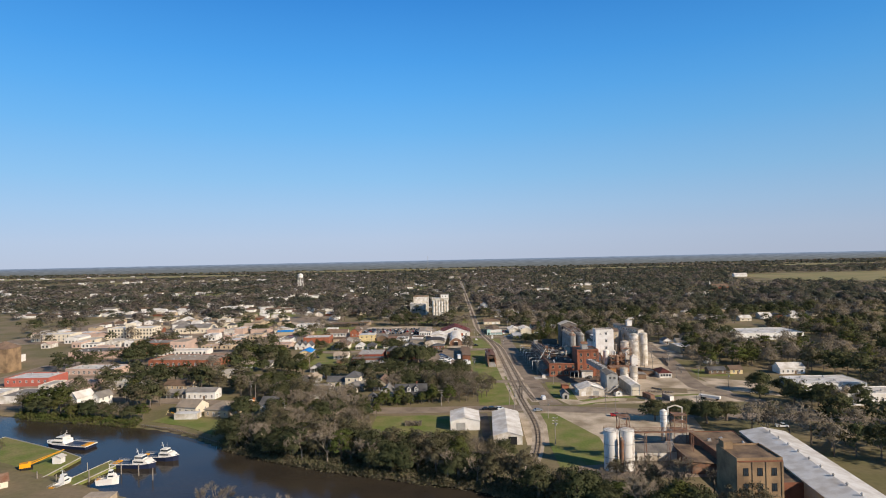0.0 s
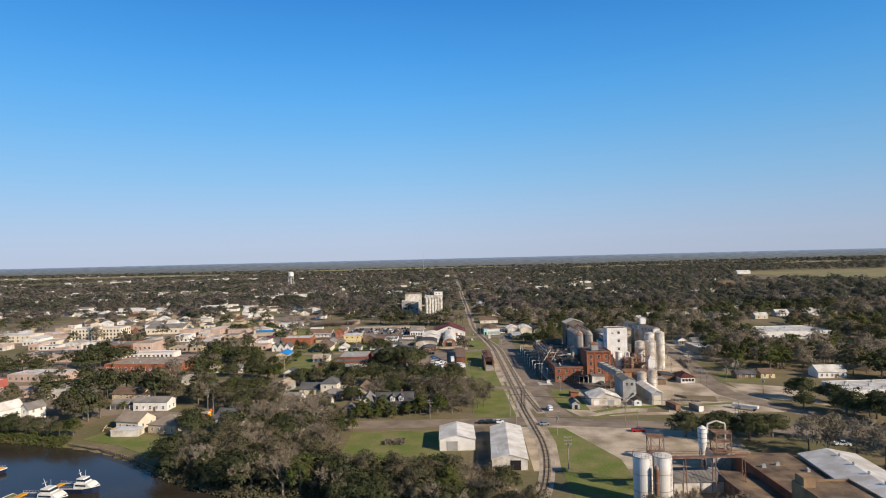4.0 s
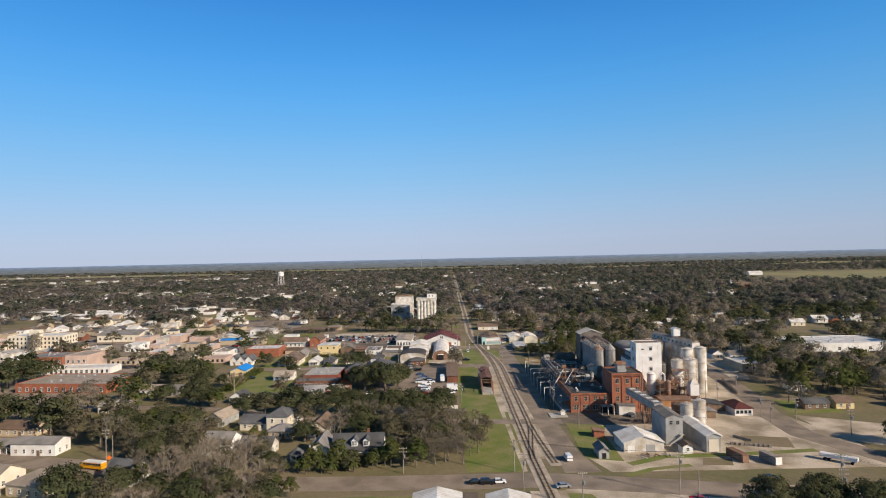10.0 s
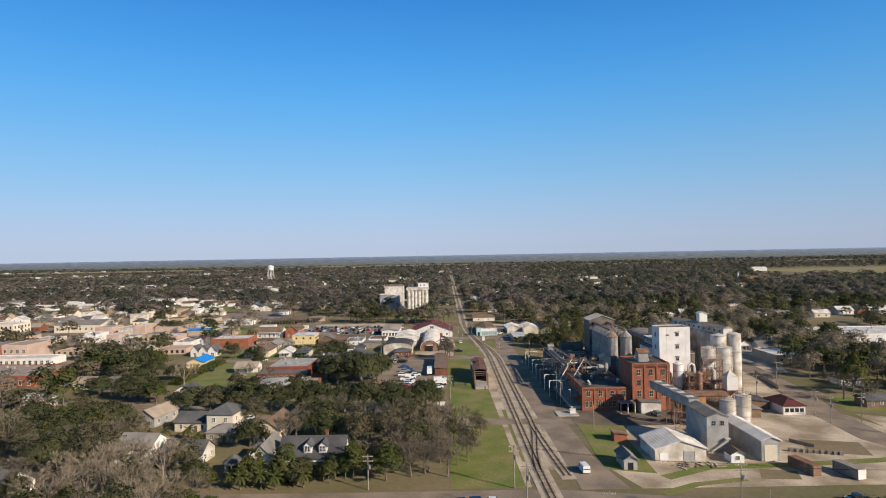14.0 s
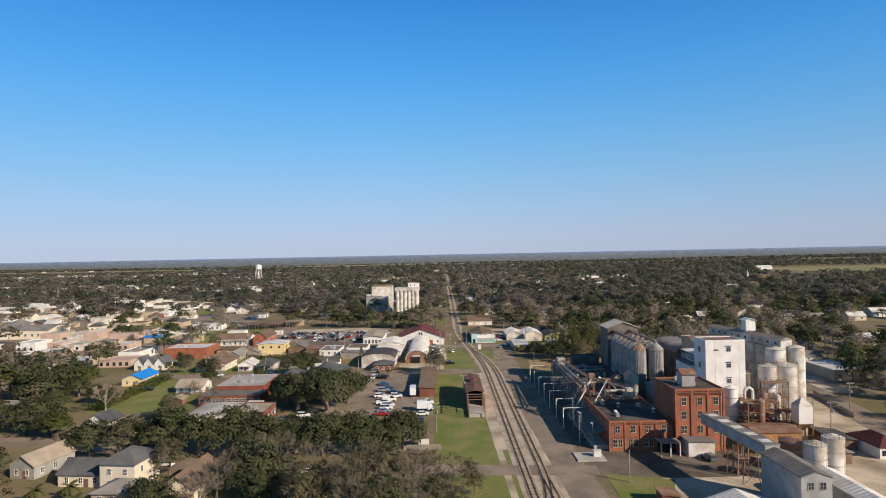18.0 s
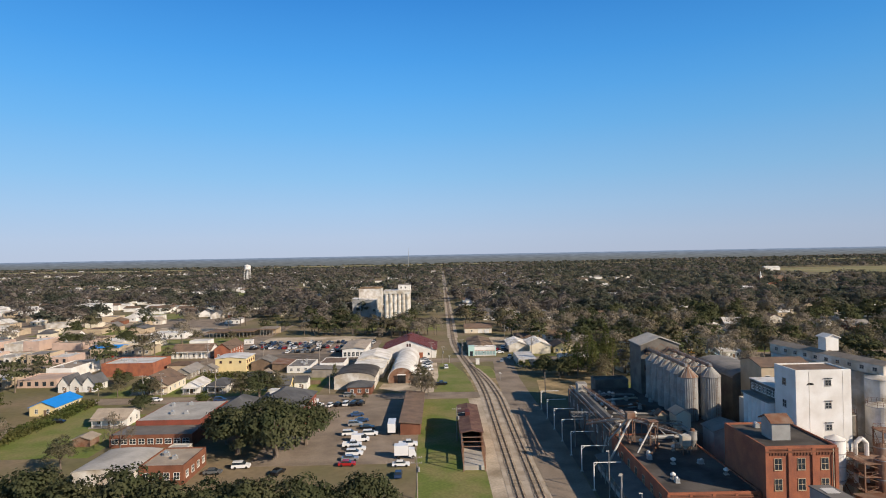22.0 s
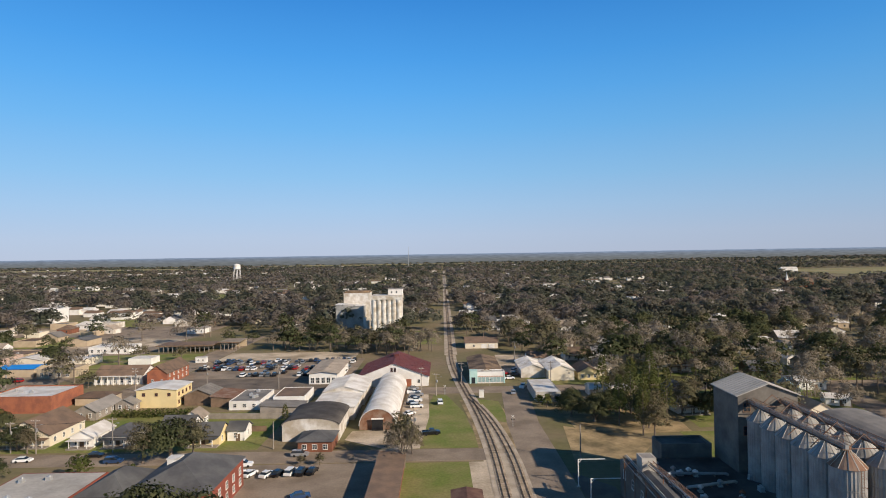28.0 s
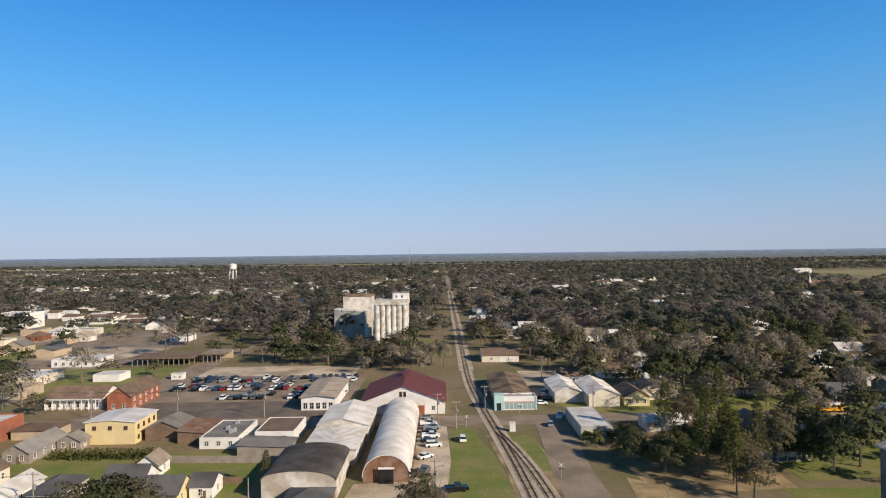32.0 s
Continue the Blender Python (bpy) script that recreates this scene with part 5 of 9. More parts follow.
for _x, _y in ((0, 0), (1.6, 0), (1.6, 1.6), (0, 1.6)):
    part("column", Shape().box(_x - 0.1, _x + 0.1, _y - 0.1, _y + 0.1, -0.6, 6), M["rust"], _p)
for _z in (0, 2, 4):
    part("brace", Shape().tube((0, 0, _z), (1.6, 0, _z + 2), 0.06, n=4).tube((0, 0, _z + 2), (1.6, 0, _z), 0.06, n=4).tube((0, 0, _z), (0, 1.6, _z + 2), 0.06, n=4), M["rust"], _p)
part("spout", Shape().tube((0.5, 0, 5.5), (-6.5, -5, -3.5), 0.25, n=7), M["white_dirty"], _p)
part("spout", Shape().tube((0.5, 1, 5.8), (-4, 3, 0), 0.22, n=7), M["galv"], _p)
part("headbox", Shape().box(-0.2, 1.8, -0.2, 1.8, 6, 7.4), M["rust"], _p)
_p = thing("conveyor_truss", 58.2, 462, 8.6, 0, "short grey lattice conveyor boom over the loading bay", "conveyor")
for _z in (0.4, 1.4):
    for _y in (0, 1.2):
        part("chord", Shape().tube((-1, _y, _z), (9, _y, _z), 0.08, n=4), M["galv"], _p)
for _i in range(9):
    part("web", Shape().tube((-1 + _i * 1.1, 0, 0.4), (-1 + (_i + 1) * 1.1, 0, 1.4), 0.05, n=4).tube((-1 + _i * 1.1, 1.2, 1.4), (-1 + (_i + 1) * 1.1, 1.2, 0.4), 0.05, n=4), M["galv"], _p)
part("strut", Shape().tube((0, 0.6, 0.4), (0, 0.6, -8.5), 0.12, n=5).tube((8.6, 0.6, 0.4), (8.6, 0.6, -0.6), 0.12, n=5), M["galv"], _p)
_p = thing("dock_canopy", 60.6, 408, 0, 0, "long grey lean-to canopy over the mill's loading dock", "canopy")
part("roof", Shape().extrude_y([(-1.6, 3.9), (3.2, 5.0), (3.2, 5.15), (-1.6, 4.05)], 2, 36), M["roof_grey"], _p)
for _y in np.arange(3, 36, 4):
    part("post", shared("dpost", lambda: Shape().box(-0.1, 0.1, -0.1, 0.1, 0, 3.95).mesh("post", M["wood_grey"])), None, _p, at=pose(-1.3, float(_y), 0))
part("dock", Shape().box(-0.6, 3.35, 1, 37, 0, 1.2), M["concrete"], _p)
tagged(part("concrete_pad", Shape().box(53.2, 61, 399, 406, -0.2, 0.35), M["concrete"]), "pale concrete transformer pad with a low edge", "pad", "", "structure")
_p = thing("transformer", 59.2, 402.4, 0.35, 0, "small white transformer cabinet on a concrete pad", "cabinet")
part("body", Shape().box(-1, 1, -0.6, 0.6, 0, 1.6), M["white"], _p)
part("lid", Shape().box(-1.1, 1.1, -0.7, 0.7, 1.604, 1.7), M["white_dirty"], _p)

# ---- clutter on the mill roofs ----
def roof_duct(x, y, z, length, rz, mat="galv"):
    ob = thing("roof_duct", x, y, z, rz, "long pale duct lying on brackets across the tar roof", "duct", "ducts on the mill roof")
    part("duct", Shape().tube((0, 0, 0.6), (length, 0, 0.6), 0.3, n=8), M[mat], ob)
    for u in along(3, 0, length):
        part("bracket", shared("dbracket", lambda: Shape().box(-0.08, 0.08, -0.35, 0.35, 0, 0.35).mesh("bracket", M["rust"])), None, ob, at=pose(u, 0, 0))
    part("elbow", Shape().tube((length, 0, 0.6), (length + 0.5, 0, 0.3), 0.3, 0.28, 8), M[mat], ob)
    return ob


def roof_fan(x, y, z, mat="white"):
    ob = thing("roof_fan", x, y, z, 0, "round white roof ventilator with a gooseneck hood", "ventilator", "ventilators on the mill roof")
    part("base", shared("fanbase", lambda: Shape().box(-0.45, 0.45, -0.45, 0.45, 0, 0.3).mesh("base", M["concrete"])), None, ob)
    part("stem", shared("fanstem", lambda: Shape().cone(0, 0, 0.3, 0.9, 0.25, 0.25, 10).mesh("stem", M["galv"])), None, ob)
    part("hood", shared(("fanhood", mat), lambda: Shape().cone(0, 0, 0.9, 1.15, 0.55, 0.6, 12).cone(0, 0, 1.15, 1.5, 0.6, 0.15, 12).mesh("hood", M[mat])), None, ob)
    return ob


_rng = random.Random(21)
for _x, _y in ((68, 415), (71.5, 424), (75, 433), (78, 440), (69, 438), (80, 417)):
    roof_fan(_x, _y, 8.22)
for _i in range(16):
    roof_fan(_rng.uniform(68.5, 84), _rng.uniform(457, 498), 7.97, _rng.choice(("white", "galv", "rust")))
for _x, _y, _l, _r, _m in ((68, 458, 14, 8, "white_dirty"), (70, 466, 12, -6, "galv"), (69, 474, 13, 3, "rust"), (72, 482, 11, 14, "white_dirty"), (69, 490, 14, -4, "galv"), (67.8, 428, 10, 60, "rust")):
    roof_duct(_x, _y, 7.97 if _y > 446 else 8.22, _l, _r, _m)
# long steel pipe bridge over the siding side of the roof
_g = thing("pipe_bridge", 64.9, 446, 0, 0, "rusty lattice pipe bridge above the loading bays", "pipe bridge")
for _i in range(8):
    part("post", shared("pbpost", lambda: Shape().tube((0, 0, 0), (0, 0, 10.2), 0.12, n=5).mesh("post", M["rust"])), None, _g, at=pose(-1.4, _i * 7.0, 0))
    part("knee", shared("pbknee", lambda: Shape().tube((0, 0, 8.2), (2.2, 0, 10.1), 0.08, n=4).mesh("knee", M["rust"])), None, _g, at=pose(-1.4, _i * 7.0, 0))
for _z, _o, _m in ((10.2, -1.4, "rust"), (10.45, -1.0, "galv"), (10.45, -0.6, "white_dirty"), (9.4, -1.4, "galv")):
    part("pipe", Shape().tube((_o, -1, _z), (_o, 50, _z), 0.11, n=6), M[_m], _g)
for _x, _y, _z, _ex, _ey, _ez in ((62.5, 436, 2, 66.5, 446.6, 11), (62.0, 448, 2.5, 67, 456, 10.5)):
    _p = thing("loading_chute", _x, _y, 0, 0, "slanting white loading chute pipe beside the mill", "chute", "chutes beside the mill")
    part("pipe", Shape().tube((0, 0, _z), (_ex - _x, _ey - _y, _ez), 0.22, n=8), M["white_dirty"], _p)
    part("foot", Shape().box(-0.4, 0.4, -0.4, 0.4, 0, _z), M["rust"], _p)

# open lattice conveyors crossing the mill roofs
def roof_truss(a, b, mat, label):
    a, b = Vector(a), Vector(b)
    ob = thing("roof_conveyor", a.x, a.y, a.z, math.degrees(math.atan2(b.y - a.y, b.x - a.x)), label, "conveyor", "conveyors over the mill roof")
    L, drop = math.hypot(b.x - a.x, b.y - a.y), b.z - a.z
    for y in (-0.45, 0.45):
        for z in (0.0, 0.9):
            part("chord", Shape().tube((0, y, z), (L, y, z + drop), 0.07, n=4), M[mat], ob)
    n = max(3, int(L / 1.6))
    for i in range(n):
        u, v = i / n, (i + 1) / n
        part("web", Shape().tube((u * L, -0.45, u * drop), (v * L, -0.45, v * drop + 0.9), 0.04, n=3).tube((u * L, 0.45, u * drop + 0.9), (v * L, 0.45, v * drop), 0.04, n=3).tube((u * L, -0.45, u * drop + 0.9), (u * L, 0.45, u * drop + 0.9), 0.04, n=3), M[mat], ob)
    part("belt", Shape().tube((0, 0, 0.25), (L, 0, 0.25 + drop), 0.24, n=6), M["galv" if mat == "rust" else "rust"], ob)
    for t in (0.15, 0.85):
        part("leg", Shape().tube((t * L, 0, t * drop), (t * L, 0, 8.1 - a.z), 0.1, n=4), M["rust"], ob)
    return ob


roof_truss((66.6, 447.5, 11.6), (81.5, 444, 11.0), "rust", "rusty lattice conveyor running across the mill roof")
roof_truss((67.2, 441, 13.2), (66.2, 486, 11.6), "rust", "long rusty lattice conveyor along the roof edge")
roof_truss((68, 439.5, 13.6), (76.4, 431, 12.2), "rust", "short rusty conveyor feeding a white hopper")
roof_truss((59.0, 452, 9.6), (66.8, 448, 11.6), "rust", "orange-rusty conveyor boom reaching over the siding")
_p = thing("roof_hopper", 76.8, 430.4, 8.22, 0, "white sheet-metal hopper on legs on the mill roof", "hopper")
part("bin", Shape().box(-1.0, 1.0, -1.0, 1.0, 2.2, 4.4), M["white_dirty"], _p)
part("cone", Shape().cone(0, 0, 1.2, 2.19, 0.25, 1.1, 10), M["white_dirty"], _p)
for _x, _y in ((-0.9, -0.9), (0.9, -0.9), (0.9, 0.9), (-0.9, 0.9)):
    part("leg", Shape().box(_x - 0.07, _x + 0.07, _y - 0.07, _y + 0.07, 0, 2.2), M["rust"], _p)
_p = thing("cyclone", 79.6, 433, 8.22, 0, "rusty round cyclone separator on the mill roof", "cyclone")
part("drum", Shape().cone(0, 0, 2.6, 4.6, 1.0, 1.0, 16), M["galv"], _p)
part("cone", Shape().cone(0, 0, 0.9, 2.59, 0.25, 1.0, 16), M["galv"], _p)
part("cap", Shape().cone(0, 0, 4.61, 5.1, 0.6, 0.5, 12), M["rust"], _p)
for _x, _y in ((-0.9, 0), (0.9, 0), (0, 0.9)):
    part("leg", Shape().tube((_x, _y, 0), (_x, _y, 3.2), 0.07, n=4), M["rust"], _p)
_p = thing("lattice_tower", 70.2, 434.6, 8.22, 0, "rusty open lattice tower on the mill roof", "frame tower")
for _x, _y in ((0, 0), (1.7, 0), (1.7, 1.7), (0, 1.7)):
    part("column", Shape().box(_x - 0.09, _x + 0.09, _y - 0.09, _y + 0.09, 0, 6.4), M["rust"], _p)
for _z in (0, 2.1, 4.2):
    part("brace", Shape().tube((0, 0, _z), (1.7, 0, _z + 2.1), 0.05, n=4).tube((1.7, 0, _z), (0, 0, _z + 2.1), 0.05, n=4).tube((0, 0, _z), (0, 1.7, _z + 2.1), 0.05, n=4).tube((1.7, 1.7, _z), (1.7, 0, _z + 2.1), 0.05, n=4), M["rust"], _p)
part("platform", Shape().box(-0.3, 2.0, -0.3, 2.0, 6.4, 6.52), M["rust"], _p)
part("spout", Shape().tube((0.8, 0, 6.4), (-7.6, -4.4, -5.0), 0.17, n=6), M["white_dirty"], _p)
part("spout", Shape().tube((0.8, 1.7, 6.2), (6.6, 6.5, 0.6), 0.17, n=6), M["galv"], _p)

# ---- sheds and tank yard by the river ----
building("warehouse", "white gabled sheet-metal warehouse beside the cross street", "warehouse", -1.9, 11.8, 286, 305, 4.2, "gy", "white", "roof_white", rise=1.7, ribs=1.2, over=0.3, doors=(("S", -2, 4, 3.6, "grey_metal"),), wins=(("E", 4, (2.4,), 1.0, 1.0),))
building("warehouse", "long white metal warehouse with patched roof", "warehouse", 17.8, 30.2, 263.5, 304, 3.8, "gy", "white_dirty", "roof_white", rise=1.6, rz=-3.2, ribs=1.2, over=0.3, doors=(("S", 2, 3.5, 3.4, "dark"),), wins=(("W", 5, (2.2,), 1.0, 1.0),))
_b = building("tan_brick_warehouse", "three-storey tan brick warehouse with a flat rusty roof", "warehouse", 83.6, 97.2, 183, 197, 19.8, "flat", "brick_tan", "rust_roof", parapet=0.6)
for _x in (-4.2, 0, 4.2):
    for _z in (5.5, 10.0, 14.6):
        window(_b, _x, -7.01, _z, "S", 1.35, 2.1, "dark")
        window(_b, 6.81, _x, _z, "E", 1.35, 2.1, "dark")
for _x in (-6.8, -2.1, 2.1, 6.8):
    part("pilaster", Shape().box(-0.3, 0.3, -0.2, 0, 0, 18.6), M["brick_tan"], _b, at=pose(_x * 0.97, -7.002, 0))
part("parapet", Shape().box(-6.8, 6.8, -0.18, 0, 18.6, 19.0), M["brick_dark"], _b, at=pose(0, -7.003, 0))
part("lift_house", Shape().box(-6.2, -3.4, 3, 6.6, 19.33, 21.6), M["brick_tan"], _b)
building("rusty_roof_warehouse", "wide low warehouse under a stained rusty roof", "warehouse", 97.8, 116.0, 199, 257, 6.2, "flat", "brick_dark", "rust_roof", vents=6, parapet=0.3)
_b = building("long_white_warehouse", "very long white-roofed warehouse with ridge vents", "warehouse", 112.5, 130, 150, 253, 6.8, "gy", "tan", "roof_white", rise=1.7, rz=-5.6, over=0.4, ribs=0)
for _y in along(12, -48, 48):
    part("ridge_vent", shared("ridge_vent", lambda: Shape().cone(0, 0, 0, 0.5, 0.28, 0.28, 8).cone(0, 0, 0.5, 0.9, 0.5, 0.15, 8).mesh("ridge_vent", M["grey_metal"])), None, _b, at=pose(0, _y, 8.7))
building("yard_shed", "low grey gabled shed behind the tanks", "shed", 71, 86.5, 240, 252, 3.6, "gx", "white_dirty", "roof_grey", rise=2.0, ribs=1.2)
building("yard_shed", "dark lean-to shed in the tank yard", "shed", 86.6, 97.5, 225, 246, 3.4, "shed", "rust", "rust_roof", rise=1.2)
tank(58.8, 231, 2.75, 15.0, "tall white river-yard tank streaked with rust", "white", dome=0.6)
tank(64.6, 231, 2.75, 15.0, "tall white river-yard tank streaked with rust", "white", dome=0.6)
tank(61.7, 227.4, 0.7, 12.5, "slender rusty vessel between the white tanks", "rust", rail=False)
pipe_rack(64.5, 240.5, 4, 4, 17, (6, 12, 17), "dark lattice pipe tower behind the white tanks")
pipe_rack(92.5, 258.5, 5, 5, 13, (6, 9.5, 12.5), "rusty frame tower with looping pipes")
pipe_run("process_pipe", [(91, 262, 8), (91, 262, 15), (94, 262, 16), (97, 262, 15), (97, 262, 6)], 0.3, "white_dirty", "white looping pipe over the frame tower")
building("frame_tank_house", "grey block carrying pipes in the tank yard", "tank house", 91.5, 99, 259.5, 265, 6.0, "flat", "concrete", "roof_grey")
tank(88.8, 261, 1.5, 14.0, "small cream tank raised on legs", "white", legs=9, rail=False)
_c = thing("conveyor_bridge", 66, 238.5, 11.5, 0, "long dark conveyor bridge across the tank yard", "conveyor")
part("deck", Shape().box(0, 27, -0.9, 0.9, 0, 0.3), M["rust"], _c)
for _y in (-0.9, 0.9):
    part("truss", Shape().tube((0, _y, 1.6), (27, _y, 1.6), 0.08, n=4), M["rust"], _c)
for _i in range(14):
    part("web", Shape().tube((_i * 1.93, -0.9, 0.3), ((_i + 1) * 1.93, -0.9, 1.6), 0.05, n=4).tube((_i * 1.93, 0.9, 1.6), ((_i + 1) * 1.93, 0.9, 0.3), 0.05, n=4), M["rust"], _c)
for _x in (8, 17, 26):
    part("trestle", Shape().tube((_x, -0.8, 0), (_x, -1.6, -11.6), 0.14, n=5).tube((_x, 0.8, 0), (_x, 1.6, -11.6), 0.14, n=5).tube((_x, -1.4, -8), (_x, 1.0, -3), 0.07, n=4), M["rust"], _c)

# ---- the storefront crossing ----
_b = building("storefront", "pink-white storefront with a teal corner and glazed front", "shop", 35.4, 50.2, 622.2, 627.5, 4.9, "flat", "white", "roof_pale")
part("corner_tower", Shape().box(-7.6, -4.3, -3.0, 0.5, -0.1, 5.5), M["teal"], _b)
part("glazing", Shape().box(-4.1, 7.2, -2.78, -2.66, 0.5, 2.5), M["aqua"], _b)
for _x in np.arange(-4.0, 7.3, 1.6):
    part("mullion", shared("mull", lambda: Shape().box(-0.08, 0.08, -0.14, 0, 0.4, 2.6).mesh("mullion", M["white"])), None, _b, at=pose(float(_x), -2.72, 0))
part("door", Shape().box(-6.8, -5.2, -3.08, -3.004, 0.05, 2.6), M["glass"], _b)
part("sign_band", Shape().box(-4.1, 7.2, -2.85, -2.655, 2.7, 3.1), M["pinkish"], _b)
part("trim", Shape().box(7.0, 7.5, -2.9, -2.655, 0, 4.8), M["teal"], _b)
building("long_shop", "long shop building with a rusty brown gable roof", "shop", 36, 49.6, 627.6, 668, 3.4, "gy", "tan", "rust_roof", rise=1.5, wins=(("W", 5, (1.2,), 1.2, 1.2),))
_b = building("brown_garage", "long low house with white garage doors and a brown roof", "house", 37, 56, 718, 736, 3.4, "gx", "cream", "roof_brown", rise=2.2, doors=(("S", 1.5, 3.0, 2.6, "white"), ("S", 6.0, 3.0, 2.6, "white")), wins=(("S", 2, (1.0,), 1.0, 1.2),))
building("white_roof_shop", "low shop with a flat white roof and green-grey walls", "shop", 58.2, 67.6, 588, 611.5, 3.6, "flat", "concrete", "roof_white", parapet=0.2, wins=(("S", 3, (1.1,), 1.3, 1.2),))
building("cream_gable_shop", "cream gabled shop with a white metal roof", "shop", 69.5, 80.6, 625, 649, 4.4, "gy", "cream", "roof_white", rise=2.2, ribs=1.0, wins=(("E", 4, (1.4,), 1.1, 1.3),))
building("white_gable_shed", "white-roofed gabled shed beside the cream shop", "shed", 58.5, 69.2, 632, 655, 3.8, "gy", "white_dirty", "roof_white", rise=2.0, ribs=1.0)
building("yellow_cottage", "small yellow cottage with a gable front porch", "house", 82.5, 91.5, 625.5, 640, 3.4, "gy", "yellow", "roof_brown", rise=2.4, wins=(("S", 3, (1.0,), 1.0, 1.4), ("E", 3, (1.0,), 1.0, 1.4)))
building("metal_roof_store", "low store with a pale metal roof", "store", 80, 92, 594, 602.5, 3.0, "gx", "white_dirty", "roof_white", rise=1.5)

# red barn
_b = building("red_roof_hall", "white gabled hall under a great dark-red metal roof", "hall", -11.8, 17.6, 618.6, 650, 4.3, "gy", "white", "red_roof", rise=5.4, ribs=1.5, over=0.6, doors=(("S", 6.5, 2.0, 3.0, "brick"),), wins=(("E", 5, (1.6,), 1.2, 1.5), ("S", 4, (1.4,), 1.1, 1.4)))
for _x in (-0.7, 0.7):
    window(_b, _x, -15.71, 6.2, "S", 0.8, 1.6, "brick_dark")
part("vent", Shape().box(-1.0, 1.0, 4, 8, 9.5, 10.6), M["red_roof"], _b)

# quonset and sheds
_b = building("quonset_hut", "long pale quonset hut with a brown end wall and open door", "quonset hut", -2.9, 8.6, 555, 615, 1.2, "arch", "rust", "roof_white", rise=5.4, ribs=1.6)
part("doorway", Shape().box(-1.6, 1.9, -31.0, -30.75, 0, 3.6), M["dark"], _b)
part("lintel", Shape().box(-1.8, 2.1, -31.1, -30.72, 3.6, 4.0), M["white"], _b)
building("white_shed", "white gabled metal shed joined to the next", "shed", -20.5, -5.4, 588, 611, 5.0, "gy", "white_dirty", "roof_white", rise=2.0, ribs=1.2)
building("white_shed", "white low-pitched metal shed in the row", "shed", -20.5, -6.2, 567, 587.8, 4.4, "gy", "white_dirty", "roof_white", rise=0.8, ribs=1.2)
_b = building("arch_roof_shed", "shed with a black curved tar roof and pale end wall", "shed", -24.6, -7.6, 544.2, 565, 4.7, "arch", "white_dirty", "tar", rise=2.2, doors=(("S", 0.5, 3.0, 3.4, "white"),))
building("brick_office", "small brick office with a dark hip roof and white canopy", "office", -17.5, -7.8, 534, 543.9, 3.0, "hip", "brick_dark", "roof_dark", rise=1.8, wins=(("S", 3, (0.9,), 1.2, 1.3),))
building("shop_arcade", "flat tan-roofed shop with an arcade front", "shop", -34.2, -22, 625.5, 657, 4.7, "gy", "white", "roof_tan", rise=0.8, over=0.8, wins=(("S", 5, (0.6,), 1.4, 2.2),))
_b = building("yellow_hall", "two-storey pale-yellow hall with a white metal roof", "hall", -90.4, -75.4, 588.5, 602.5, 6.6, "gy", "yellow", "roof_white", rise=0.7, wins=(("S", 3, (4.4,), 1.0, 1.0), ("E", 4, (4.2, 1.2), 1.0, 1.2)), frame="brick_dark")
building("wooden_barn", "weathered brown wooden barn with a grey metal roof", "barn", -73.6, -63, 591, 602.6, 3.8, "gy", "wood", "roof_grey", rise=2.2, ribs=1.2)
building("flat_shop", "low brown flat-roofed shop", "shop", -62.5, -54.4, 588, 602, 3.2, "shed", "wood", "rust", rise=0.7)
building("flat_shop", "low white shop with a stained flat roof", "shop", -54, -42.8, 583, 602, 3.3, "flat", "white", "roof_grey", vents=4, parapet=0.3, wins=(("S", 3, (1.0,), 1.1, 1.2),))
building("flat_shop", "white shop with brown awnings and a brown flat roof", "shop", -38.8, -27.2, 586, 602, 4.0, "flat", "white", "roof_brown", parapet=0.3, wins=(("S", 2, (1.0,), 1.8, 1.6),), frame="brick_dark")
building("lean_to_shed", "low grey lean-to shed behind a board fence", "shed", -40.5, -26, 575.5, 584, 2.6, "shed", "wood_grey", "roof_grey", rise=0.6)
building("orange_brick_store", "long orange brick store with a white membrane roof", "shop", -143, -118.4, 583, 602.8, 6.2, "flat", "brick", "roof_white", vents=3)
building("blue_awning_shop", "low shop with a bright blue awning roof", "shop", -188, -171, 652, 663, 4.0, "gx", "tan", "tarp_blue", rise=1.0)
building("flat_shop", "low tan shop with a flat roof", "shop", -167, -150, 648, 661, 4.4, "flat", "tan", "roof_tan", wins=(("S", 4, (1.0,), 1.4, 1.6),))
_b = building("columned_office", "long white-columned office with a grey-brown roof", "office", -131, -109.4, 632, 646, 4.0, "gx", "white", "roof_brown", rise=3.2, wins=(("S", 6, (0.8,), 1.1, 1.8),))
for _x in along(8, -10.5, 10.5):
    part("column", shared("column", lambda: Shape().cone(0, 0, 0, 3.7, 0.16, 0.14, 8).mesh("column", M["white"])), None, _b, at=pose(_x, -8.6, 0))
part("porch_roof", Shape().box(-10.8, 10.8, -8.9, -7.0, 3.72, 3.9), M["white"], _b)
building("brick_gable_office", "orange brick office with a gable front", "office", -105.5, -96.8, 628, 651, 5.4, "gy", "brick", "roof_brown", rise=3.2, wins=(("E", 5, (1.0, 3.4), 1.0, 1.2), ("S", 2, (1.2,), 1.0, 1.4)))
building("terracotta_shed", "low shed with an orange-brown roof", "shed", -116.5, -103.5, 594, 603, 2.8, "hip", "tan", "roof_brown", rise=1.4)
